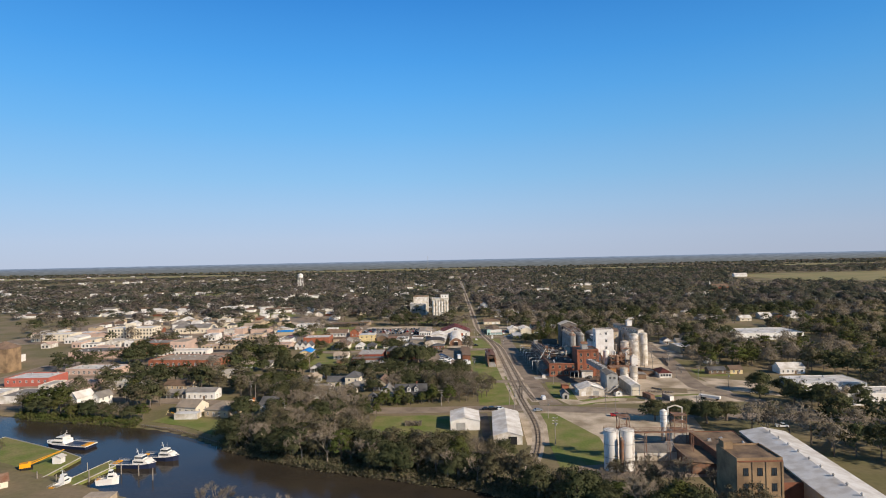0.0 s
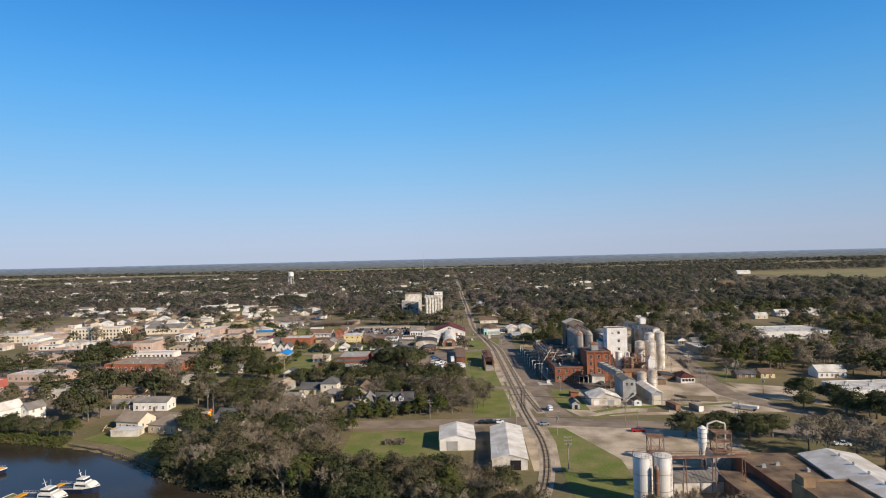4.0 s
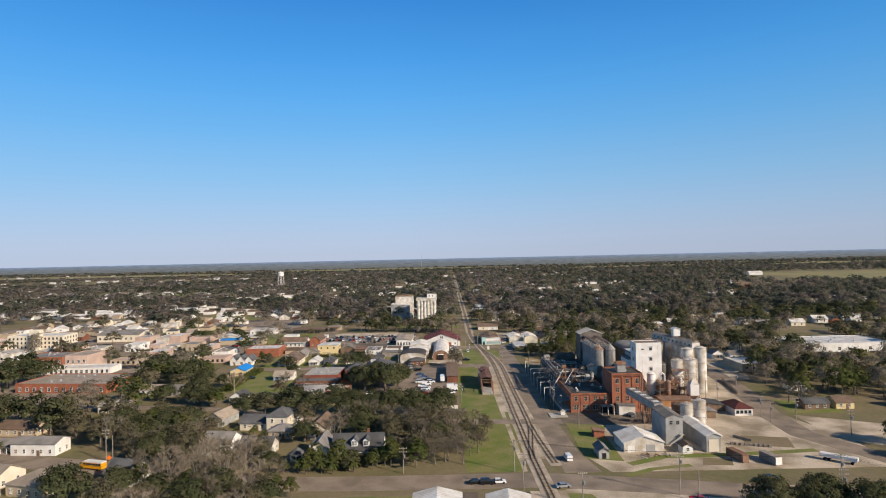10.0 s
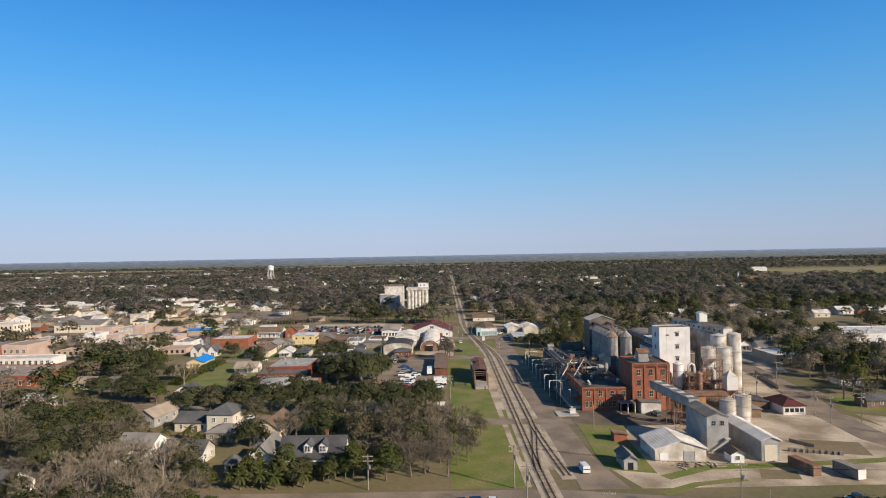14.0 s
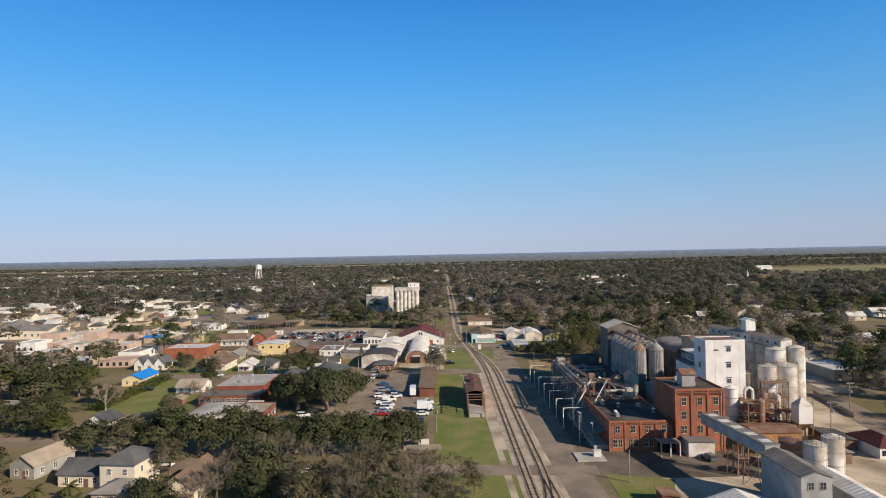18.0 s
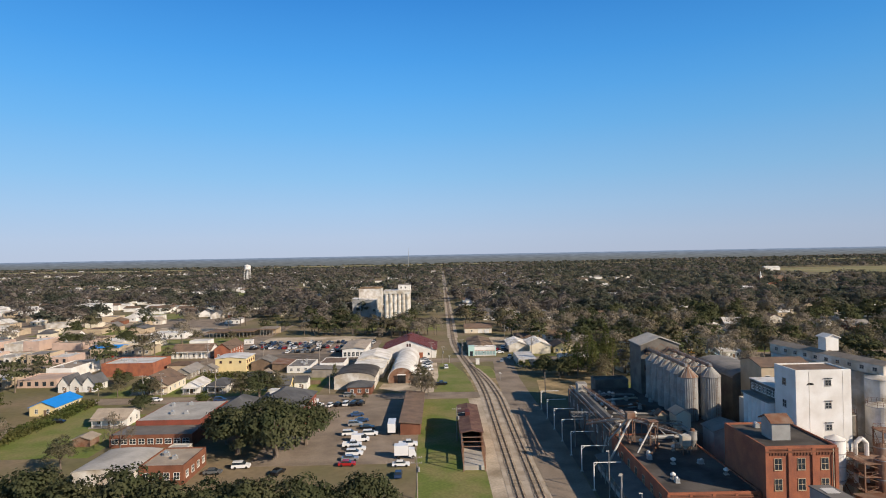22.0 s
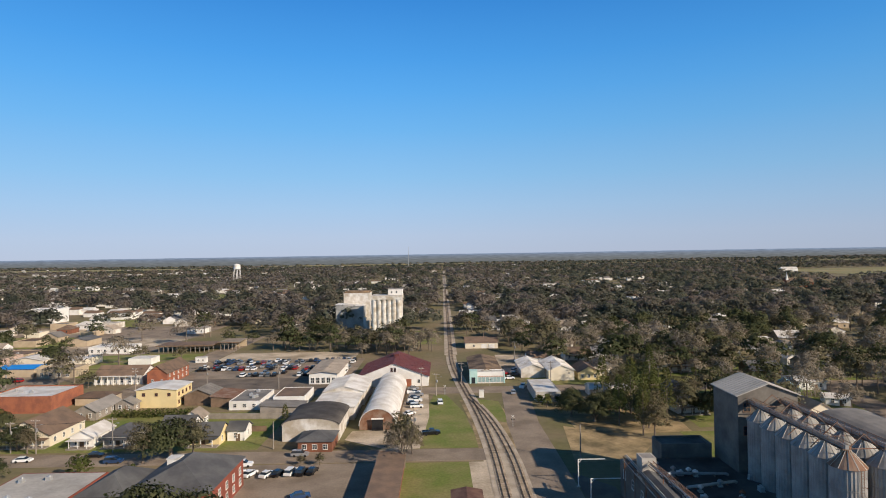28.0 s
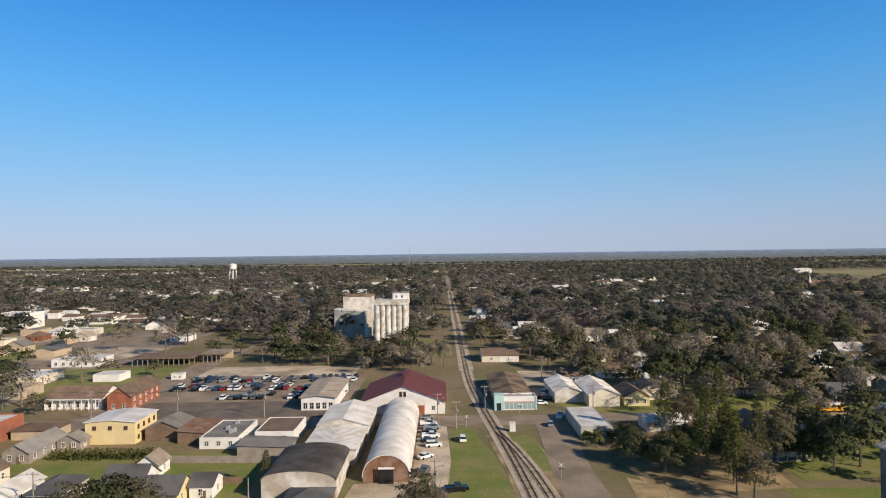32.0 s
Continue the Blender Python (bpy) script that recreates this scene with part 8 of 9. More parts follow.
for _k, _x, _y, _r, _p in (
    ("sedan", -9.2, 501.3, 20, "car_blue"), ("sedan", -6.6, 493.9, 10, "car_blue"), ("suv", -8.0, 489, 5, "car_silver"), ("sedan", -3.6, 485.2, 0, "car_black"), ("suv", -1.9, 478.2, 2, "car_white"),
    ("suv", -8.3, 478.6, 3, "car_white"), ("van", -4.2, 472.4, 2, "car_white"), ("pickup", -6.0, 467.4, 2, "car_white"), ("suv", -3.9, 463.6, 0, "car_white"), ("suv", -4.2, 459.6, 0, "car_white"), ("sedan", -4.8, 455.4, 0, "car_silver"),
    ("sedan", -5.0, 451.2, 2, "car_red"), ("pickup", 10.4, 466.9, 3, "car_white"), ("sedan", 9.4, 450.0, 0, "car_white"), ("sedan", 9.2, 442.6, 90, "car_blue"),
    ("pickup", -29.6, 523.0, 5, "car_white"), ("suv", -28.6, 516.2, 70, "car_white"), ("sedan", -25.4, 516.1, 70, "car_white"), ("sedan", -20.9, 515.5, 70, "car_white"), ("sedan", -18.2, 516.2, 70, "car_black"), ("suv", -15.2, 516.8, 80, "car_white"), ("suv", -12.4, 516.7, 80, "car_black"), ("sedan", -9.8, 517.4, 80, "car_black"),
    ("suv", -16.0, 530.6, 0, "car_silver"), ("sedan", -13.6, 577, 80, "car_white"), ("pickup", 12.0, 561, 75, "car_grey"), ("pickup", 20.0, 549, 10, "car_black"),
    ("sedan", 11.6, 612, 0, "car_silver"), ("pickup", 12.2, 604.5, 2, "car_white"), ("pickup", 13.4, 600, 2, "car_silver"), ("sedan", 12.6, 595.5, 0, "car_black"), ("pickup", 13.2, 591, 2, "car_white"), ("sedan", 12.4, 586.6, 0, "car_black"), ("suv", 14.2, 582.2, 5, "car_white"), ("sedan", 12.0, 572.4, 40, "car_white"),
    ("suv", 22.6, 587.5, 95, "car_white"), ("sedan", 53.0, 629.5, 0, "car_white"), ("suv", 56.5, 637, 10, "car_grey"), ("suv", 57.2, 646.5, 60, "car_white"), ("sedan", 52.0, 640, 5, "car_red"), ("pickup", 56.6, 612, 70, "car_white"), ("sedan", 63, 613.5, 5, "car_black"), ("sedan", 51.5, 602, 85, "car_silver"),
    ("sedan", 16.8, 322.8, 2, "car_black"), ("suv", 20.4, 322.5, 2, "car_black"), ("sedan", 24.0, 323.0, 2, "car_white"), ("sedan", 43.5, 318.4, 10, "car_silver"), ("van", 50.0, 343.8, 95, "car_white"), ("pickup", 80.5, 305.5, -8, "car_red"), ("pickup", 108.2, 320.8, 10, "car_black"),
    ("suv", 88.4, 398.5, 100, "car_grey"), ("sedan", -18.4, 394.4, 5, "car_white"), ("suv", -33, 451, 5, "car_white"), ("sedan", -39, 447, 5, "car_grey"), ("sedan", -22, 446, 70, "car_black"), ("suv", -27.5, 437.5, 40, "car_black"),
    ("sedan", -92, 529.5, 5, "car_white"), ("suv", -66, 527.5, 5, "car_blue"), ("sedan", -74, 532.8, 3, "car_black"), ("sedan", -112, 500, 3, "car_black"), ("pickup", 96, 607.5, 2, "car_white"), ("pickup", 150, 282, -12, "car_white"), ("sedan", -60, 402.5, 170, "car_white"),
):
    car(_k, _x, _y, _r, _p)
_rng = random.Random(4)
for _row, _y in enumerate((645, 651, 661, 667, 677, 683)):
    for _x in np.arange(-95, -20, 2.9):
        if _rng.random() < (0.62 if _row > 1 else 0.35) and not (-98 < _x < -80 and _row < 2):
            car(_rng.choice(("sedan", "suv", "suv", "pickup")), float(_x), _y + _rng.uniform(-0.4, 0.4), 90 + _rng.uniform(-6, 6), _rng.choice(("car_white", "car_white", "car_silver", "car_black", "car_grey", "car_black", "car_blue", "car_red")), group="cars in the large car park")
for _i in range(46):
    _x, _y = _rng.uniform(-330, -160), _rng.choice((606, 608, 613, 560, 550, 640, 690, 468))
    if not taken(_x - 2.4, _x + 2.4, _y - 1, _y + 1):
        car(_rng.choice(("sedan", "suv", "pickup")), _x, _y, _rng.choice((0, 180, 90)), _rng.choice(("car_white", "car_silver", "car_black", "car_grey", "car_red")), group="cars in the town centre")


def box_truck(x, y, rz, label, length=8.0, cab="car_white", box="car_white"):
    ob = thing("box_truck", x, y, 0.07, rz, label, "truck")
    part("cargo_box", Shape().box(-length / 2, length / 2 - 2.2, -1.2, 1.2, 1.0, 3.7), M[box], ob)
    part("cab", Shape().extrude_y([(length / 2 - 2.1, 0.6), (length / 2, 0.6), (length / 2 - 0.1, 1.5), (length / 2 - 0.5, 2.6), (length / 2 - 2.1, 2.7)], -1.1, 1.1), M[cab], ob)
    part("windscreen", Shape().extrude_y([(length / 2 - 0.06, 1.55), (length / 2 - 0.44, 2.5), (length / 2 - 0.52, 2.5), (length / 2 - 0.14, 1.55)], -0.95, 0.95), M["glass"], ob)
    part("chassis", Shape().box(-length / 2 + 0.1, length / 2 - 0.4, -0.5, 0.5, 0.6, 0.98), M["dark"], ob)
    for px in (-length * 0.3, length * 0.36):
        for sy in (-1, 1):
            part("wheel", shared("twheel", lambda: Shape().tube((0, -0.15, 0), (0, 0.15, 0), 0.48, n=14).mesh("wheel", M["tyre"])), None, ob, at=pose(px, sy * 1.0, 0.48))
    return ob


box_truck(4.6, 481.5, 92, "white box truck parked by the brick shed", 9)
box_truck(10.2, 456.5, 2, "white utility truck in the parking lot", 6)
for _x0, _y0, _x1, _y1, _lab, _m in ((107.2, 345.5, 109, 337.0, "brown steel storage container in the yard", "rust"), (116.8, 341.5, 118.4, 333.8, "dark open trailer with a white end", "wood_grey")):
    _c = thing("container", (_x0 + _x1) / 2, (_y0 + _y1) / 2, 0.05, math.degrees(math.atan2(_y1 - _y0, _x1 - _x0)), _lab, "container")
    _L = math.hypot(_x1 - _x0, _y1 - _y0) / 2
    part("body", Shape().box(-_L, _L, -1.25, 1.25, 0.15, 2.8), M[_m], _c)
    for _u in np.arange(-_L + 0.3, _L, 0.9):
        part("rib", shared("crib" + _m, lambda: Shape().box(-0.08, 0.08, -1.31, 1.31, 0.15, 2.83).mesh("rib", M[_m])), None, _c, at=pose(float(_u), 0, 0))
    part("end_door", Shape().box(_L + 0.003, _L + 0.08, -1.2, 1.2, 0.2, 2.75), M["rust" if _m == "rust" else "white"], _c)
    part("skid", Shape().box(-_L, _L, -1.1, -0.9, 0, 0.145).box(-_L, _L, 0.9, 1.1, 0, 0.145), M["dark"], _c)
_t = thing("flat_trailer", 140, 336.5, 0.05, -42, "long white road trailer beside the street", "trailer")
part("bed", Shape().box(-5.5, 5.5, -1.2, 1.2, 1.1, 2.3), M["white"], _t)
for _x in (-4, -2.8, 4):
    for _y in (-1, 1):
        part("wheel", shared("twheel", None), None, _t, at=pose(_x, _y, 0.48))


def bus(x, y, rz):
    ob = thing("school_bus", x, y, 0.07, rz, "yellow school bus with a white roof", "bus")
    part("body", Shape().extrude_y([(-5, 0.6), (4.9, 0.6), (4.9, 1.5), (3.6, 1.65), (3.4, 2.6), (-5, 2.6)], -1.2, 1.2), M["bus_yellow"], ob)
    part("roof", Shape().extrude_y([(-5.02, 2.61), (3.42, 2.61), (3.2, 2.95), (-4.9, 2.95)], -1.18, 1.18), M["white"], ob)
    for px in along(7, -4.7, 3.2):
        part("window", shared("buswin", lambda: Shape().box(-0.5, 0.5, -1.22, 1.22, 1.75, 2.4).mesh("window", M["glass"])), None, ob, at=pose(px, 0, 0))
    for px in (-3.2, 3.8):
        for sy in (-1, 1):
            part("wheel", shared("twheel", None), None, ob, at=pose(px, sy * 1.05, 0.48))
    part("stripe", Shape().box(-5.01, 3.5, -1.225, 1.225, 1.45, 1.55), M["dark"], ob)
    return ob


bus(-117.5, 343.5, 163)
bus(150, 614, 3)

# ---- street furniture ----
def power_pole(x, y, h=11.0, arms=2, rz=0.0, lamp=False, label="weathered wooden power pole with crossarms"):
    ob = thing("power_pole", x, y, 0, rz, label, "power pole", "power poles")
    part("pole", shared(("pole", h), lambda: Shape().cone(0, 0, -0.3, h, 0.19, 0.12, 8).mesh("pole", M["wood_grey"])), None, ob)
    for i in range(arms):
        part("crossarm", shared("crossarm", lambda: Shape().box(-1.3, 1.3, -0.07, 0.07, -0.07, 0.07).mesh("crossarm", M["wood_grey"])), None, ob, at=pose(0, -0.15, h - 0.5 - i * 1.2))
        for u in (-1.15, -0.6, 0.6, 1.15):
            part("insulator", shared("insulator", lambda: Shape().cone(0, 0, 0.07, 0.28, 0.07, 0.05, 6).mesh("insulator", M["white"])), None, ob, at=pose(u, -0.15, h - 0.5 - i * 1.2))
    if arms:
        part("transformer", shared("poletrans", lambda: Shape().cone(0, 0, 0, 1.0, 0.3, 0.3, 10).mesh("transformer", M["galv"])), None, ob, at=pose(0.4, -0.25, h - 3.6))
    if lamp:
        part("lamp_arm", Shape().tube((0, 0, h - 2), (1.8, -0.6, h - 1.4), 0.05, n=5).box(1.6, 2.3, -0.75, -0.45, h - 1.5, h - 1.35), M["galv"], ob)
    return ob


POLES = [(76.9, 311, 13, 2), (80.5, 306, 9, 0), (125.3, 312, 11, 2), (153.6, 385.7, 10, 2), (142.5, 384.7, 9, 1), (143.4, 394.7, 9, 1), (154.3, 440, 11, 1), (30.0, 332.5, 11, 2), (132, 423.7, 10, 0), (137.3, 423.4, 9, 1),
         (62.4, 383.6, 8, 0), (42.9, 262, 12, 3), (118.3, 300, 11, 2), (141.6, 286.8, 12, 3), (46.5, 304, 10, 1), (31.0, 315.5, 12, 2), (-101.1, 537.5, 9, 1), (-93.1, 536.5, 10, 1), (-71.4, 537, 10, 1), (-25.3, 537.5, 8, 0), (15.2, 602, 11, 1), (21.1, 600, 9, 1),
         (59.9, 522, 10, 0), (60.8, 676, 10, 1), (14.5, 428, 10, 2), (15.0, 545, 9, 1), (24.8, 471, 10, 1), (-117, 351, 12, 2), (-114, 350, 10, 0), (-100, 367, 9, 1), (-7, 333, 9, 2), (163, 365, 10, 2), (170, 410, 10, 1), (152, 470, 10, 1), (160, 520, 10, 1), (69, 617, 10, 2), (110, 617, 10, 1), (-45, 617, 10, 2), (-75, 617, 10, 1), (-105, 617, 10, 2), (-160, 618, 10, 2), (-200, 618, 10, 2), (31.5, 617, 10, 1)]
for _x, _y, _h, _a in POLES:
    power_pole(_x, _y, _h, _a, 0, lamp=_a == 1)


def wires(a, b, n=3, label="thin black overhead cables slung between poles"):
    s = Shape()
    for u in np.linspace(-1.1, 1.1, n):
        pts = [Vector(a).lerp(Vector(b), i / 8) + Vector((u, 0, -0.9 * (1 - (2 * i / 8 - 1) ** 2))) for i in range(9)]
        for p, q in zip(pts, pts[1:]):
            s.tube(p, q, 0.022, n=3)
    return tagged(part("overhead_cable", s, M["dark"]), label, "cable")


for _i, _j in ((0, 7), (0, 2), (2, 13), (3, 31), (31, 32), (32, 33), (16, 18), (36, 40), (37, 38), (38, 39)):
    _a, _b = POLES[_i], POLES[_j]
    wires((_a[0], _a[1], _a[2] - 0.25), (_b[0], _b[1], _b[2] - 0.25))
_p = thing("crossing_box", 38.6, 596.5, 0, 0, "white signal equipment cabinet by the level crossing", "cabinet")
part("cabinet", Shape().box(-0.9, 0.9, -0.7, 0.7, 0.15, 2.7), M["white"], _p)
part("plinth", Shape().box(-1, 1, -0.8, 0.8, 0, 0.146), M["concrete"], _p)
part("cabinet_roof", Shape().box(-1.0, 1.0, -0.8, 0.8, 2.704, 2.85), M["white"], _p)
for _x, _y in ((46.0, 556), (24.5, 602), (43.5, 617.5)):
    _p = thing("crossing_signal", _x, _y, 0, 0, "slim white railway crossing signal post", "signal", "crossing signals")
    part("post", Shape().cone(0, 0, 0, 3.8, 0.08, 0.06, 8), M["steel"], _p)
    part("crossbuck", Shape().tube((-0.5, -0.1, 3.0), (0.5, -0.1, 3.8), 0.07, n=4).tube((0.5, -0.1, 3.0), (-0.5, -0.1, 3.8), 0.07, n=4), M["white"], _p)
    part("light", Shape().box(-0.5, -0.2, -0.2, 0, 2.3, 2.6).box(0.2, 0.5, -0.2, 0, 2.3, 2.6), M["dark"], _p)
_p = thing("road_sign", -114.6, 348.6, 0, 20, "orange diamond roadworks sign on a post", "sign")
part("post", Shape().box(-0.05, 0.05, -0.05, 0.05, 0, 2.4), M["galv"], _p)
part("panel", Shape().add([(0, -0.07, 1.4), (0.9, -0.07, 2.3), (0, -0.07, 3.2), (-0.9, -0.07, 2.3), (0, -0.1, 1.4), (0.9, -0.1, 2.3), (0, -0.1, 3.2), (-0.9, -0.1, 2.3)], [(0, 1, 2, 3), (7, 6, 5, 4), (0, 4, 5, 1), (1, 5, 6, 2), (2, 6, 7, 3), (3, 7, 4, 0)]), M["orange"], _p)


def fence(x0, y0, x1, y1, h, mat, label, board=0.6):
    L = math.hypot(x1 - x0, y1 - y0)
    ob = thing("fence", x0, y0, 0, math.degrees(math.atan2(y1 - y0, x1 - x0)), label, "fence")
    for i in range(int(L / board)):
        part("board", shared(("board", h, mat, board), lambda: Shape().box(0.015, board - 0.015, -0.02, 0.02, 0.05, h).mesh("board", M[mat])), None, ob, at=pose(i * board, 0, 0.0))
    for i in range(int(L / 3) + 1):
        part("post", shared(("fpost", h, mat), lambda: Shape().box(-0.07, 0.07, 0.025, 0.16, 0, h + 0.1).mesh("post", M[mat])), None, ob, at=pose(i * 3, 0, 0))
    return ob


fence(-62, 571.5, -25.5, 570, 2.0, "wood_grey", "grey board fence behind the shops")
fence(-42, 555.5, -32, 555.5, 1.8, "wood", "orange-brown board fence by the white house")
fence(-70, 370, -62, 369, 1.8, "wood_grey", "grey board fence in a garden")
fence(1, 411.5, 16, 411.5, 1.7, "wood_grey", "tall timber fence by the kiosk")
fence(153, 436, 160, 470, 1.6, "wood_grey", "grey yard fence behind the mill", 1.5)
fence(-152, 322, -146, 319, 1.7, "wood", "wooden garden fence by the river")
fence(118, 366, 122, 360, 1.0, "wood_grey", "row of pale pallets and boxes in the yard", 0.9)
# stacked scrap in front of the metal shed
_rng = random.Random(21)
for _i in range(16):
    _p = thing("scrap_timber", 76 + _rng.uniform(0, 12), 345.5 + _rng.uniform(-2, 2.5), 0.05, _rng.uniform(0, 180), "weathered plank or beam lying in the yard", "plank", "scrap in front of the shed")
    part("plank", Shape().box(-1.4, 1.4, -0.15, 0.15, 0, 0.25), M[_rng.choice(("wood_grey", "rust", "white_dirty"))], _p)
for _i in range(9):
    _p = thing("pallet_stack", 113.5 + _i * 1.5, 357 - _i * 0.5, 0.05, _rng.uniform(-10, 10), "stack of pale pallets at the yard's edge", "pallets", "pallets at the yard's edge")
    for _z in range(5):
        part("pallet", shared("pallet", lambda: Shape().box(-0.55, 0.55, -0.5, 0.5, 0, 0.05).box(-0.55, -0.4, -0.5, 0.5, 0.05, 0.14).box(0.4, 0.55, -0.5, 0.5, 0.05, 0.14).box(-0.55, 0.55, -0.5, 0.5, 0.14, 0.18).mesh("pallet", M["wood_grey"])), None, _p, at=pose(0, 0, _z * 0.19))

# ---- trees ----
for _k, _x, _y, _s in (
    ("oak", -26, 459, 1.6), ("oak", -38, 463, 1.65), ("oak", -20, 470, 1.35), ("oak", -32, 474, 1.5), ("oak", -44, 472, 1.2), ("oak", -54, 411, 1.32), ("oak", -64, 414, 1.32), ("oak", -44, 413, 1.32), ("oak", -35, 409, 1.25), ("oak", -26, 411, 1.32), ("oak", -17.7, 408, 1.25), ("oak", -8, 410, 1.25), ("oak", -3.3, 409, 1.19), ("oak", 5, 412, 1.19),
    ("oak", -72, 421, 1.0), ("oak", -82, 425, 0.95), ("pale", -108.5, 461, 1.2), ("oak", -112, 434, 1.0), ("oak", -124, 440, 1.1), ("oak", -128, 462, 1.0), ("oak", -140, 447, 1.1), ("oak", -120, 478, 0.9), ("oak", -136, 490, 1.0),
    ("olive", 12.4, 526, 1.2), ("bare", 13.5, 520, 1.1), ("olive", 15, 531, 0.7), ("pine", 82, 584, 1.15), ("pine", 104, 598, 1.2), ("pine", 88, 570, 1.1), ("olive", 90, 590, 1.3), ("pine", 86.2, 551, 1.0), ("olive", 91, 556, 1.1), ("pine", 96.6, 560, 1.05), ("oak", 75, 565, 0.8), ("oak", 84, 573, 0.9), ("oak", 96, 575, 0.9), ("olive", 104, 566, 1.2), ("green", 100, 584, 1.0), ("pine", 92, 580, 1.0), ("olive", 111, 577, 1.1), ("oak", 70, 581, 0.7), ("olive", 120, 566, 1.0),
    ("bare", 168, 417, 1.1), ("bare", 172, 408, 0.9), ("oak", 97, 297, 1.15), ("oak", 107, 294, 1.2), ("oak", 119, 290, 1.25), ("oak", 130, 294, 1.05), ("oak", 113, 300, 1.0), ("oak", 175, 352, 1.2), ("oak", 186, 345, 1.1), ("oak", 197, 327, 1.1), ("oak", 210, 320, 1.2), ("oak", 180, 326, 1.0), ("oak", 168, 338, 0.8),
    ("oak", -87, 277, 1.1), ("oak", -78, 281, 1.0), ("oak", -96, 284, 1.0), ("pale", -49, 293, 1.15), ("pale", -56, 285, 1.0), ("bare", -44, 286, 0.9), ("bare", 13.1, 341, 0.95), ("bare", 3.4, 341.5, 1.0), ("bare", 8, 346, 0.9), ("olive", -4, 344, 1.0), ("bare", -10, 345, 0.9), ("bare", 16, 350, 0.9), ("olive", 19, 357, 0.8), ("bare", 10, 360, 0.9), ("olive", 2, 356, 1.0),
    ("pine", -25.6, 552, 0.55), ("green", -48, 335, 0.5), ("green", -40, 337, 0.6), ("green", -32, 338, 0.55), ("oak", -26, 338, 0.6), ("green", -18, 338, 0.6), ("green", -14, 341, 0.7), ("oak", -54, 340, 0.7),
    ("olive", -58, 527, 1.1), ("oak", -51.5, 530, 1.25), ("olive", -45, 529, 1.05), ("oak", -101, 540, 0.8), ("olive", -96, 537, 0.7), ("olive", -112, 539, 0.75), ("green", -121, 541, 0.6), ("oak", -90, 514, 0.65), ("bare", -87, 489, 0.6), ("oak", -222, 688, 1.0), ("oak", -214, 690, 1.0), ("oak", -183, 684, 1.1), ("oak", -120, 560, 0.7), ("green", -126, 566, 0.6), ("green", -68, 515, 0.6), ("green", -53, 512, 0.5),
    ("olive", -14, 523, 0.3), ("olive", -9, 523, 0.3), ("green", 62, 585, 0.35), ("green", 66, 583.5, 0.35), ("green", 58.4, 582, 0.4),
):
    tree(_k, _x, _y, _s)
for _x, _y in ((-43, 336), (-35, 335.6), (-24, 335.4), (-20, 340.6), (-79, 377), (-72, 379), (-66, 371), (61, 580), (70, 586), (-165, 362), (-40, 334.5), (-31, 334)):
    palm(_x, _y, 3.6)
_wr = np.random.default_rng(3)


def zone(x0, x1, y0, y1, n, mix, lo=0.75, hi=1.15):
    """Trees set at random over a plot, clear of roads and houses."""
    p = np.stack([_wr.uniform(x0, x1, n * 4), _wr.uniform(y0, y1, n * 4)], 1)
    p = p[free(p)]
    out = []
    for q in p:
        if all((q[0] - o[0]) ** 2 + (q[1] - o[1]) ** 2 > 20 for o in out):
            out.append(q)
        if len(out) == n:
            break
    for q in out:
        tree(mix[int(_wr.integers(len(mix)))], float(q[0]), float(q[1]), float(_wr.uniform(lo, hi)))


# yards that stay open before the houses
YARDS = [rect(*o) for o in ((-101, -84, 378, 397), (-83, -54, 366, 390), (-86, -56, 349, 370), (-104, -86, 418, 438), (-152, -130, 430, 458), (-165, -143, 398, 423), (-216, -166, 436, 486), (200, 236, 296, 318), (198, 236, 335, 352), (238, 325, 500, 553), (100, 178, 292, 326), (205, 232, 378, 402))]
CLEAR.extend(YARDS)


def planted(rows):
    """The trees of a list that keep off the open yards."""
    return [r for r in rows if not any(inside(np.array([r[1:3]], float), o)[0] for o in YARDS)]


# far bank of the river
for _x in np.arange(-100, 96, 5.4):
    for _r in range(2):
        _xx = float(_x + _wr.uniform(-2, 2))
        if not (22 < _xx and _r):
            tree(("olive", "oak", "olive", "green", "oak", "bare", "pale")[int(_wr.integers(7))], _xx, bank(_xx) + 4 + _r * 9 + float(_wr.uniform(-2, 3)), float(_wr.uniform(0.95, 1.4)))
for _x in np.arange(-240, -160, 6.5):
    tree(("olive", "green", "oak", "bare")[int(_wr.integers(4))], float(_x), bank(float(_x)) + 5 + float(_wr.uniform(0, 4)), float(_wr.uniform(0.75, 1.1)))
# near bank
for _x, _y, _k, _s in ((-97, 214, "bare", 0.9), (-70, 190, "bare", 1.0), (-55, 185, "olive", 1.0), (-60, 178, "olive", 0.9), (-40, 175, "bare", 1.0), (-78, 196, "olive", 0.8), (-86, 203, "bare", 0.7), (-185, 262, "olive", 0.8), (-195, 256, "olive", 0.9), (-203, 266, "green", 0.8), (-188, 270, "bare", 0.8), (70, 150, "pale", 1.0), (76, 160, "bare", 1.0), (68, 168, "pale", 1.1), (60, 178, "bare", 1.1), (74, 178, "bare", 1.0), (64, 195, "olive", 0.9), (72, 205, "pale", 0.9), (56, 200, "pale", 1.0), (50, 208, "bare", 1.0), (80, 170, "bare", 0.9), (57, 218, "bare", 0.8), (67, 222, "bare", 0.8), (92, 172, "bare", 0.8)):
    if near_bank(_x) - 1 < _y < bank(_x) + 2:
        _y = bank(_x) + 2 + _y % 7
    tree(_k, _x, _y, _s)
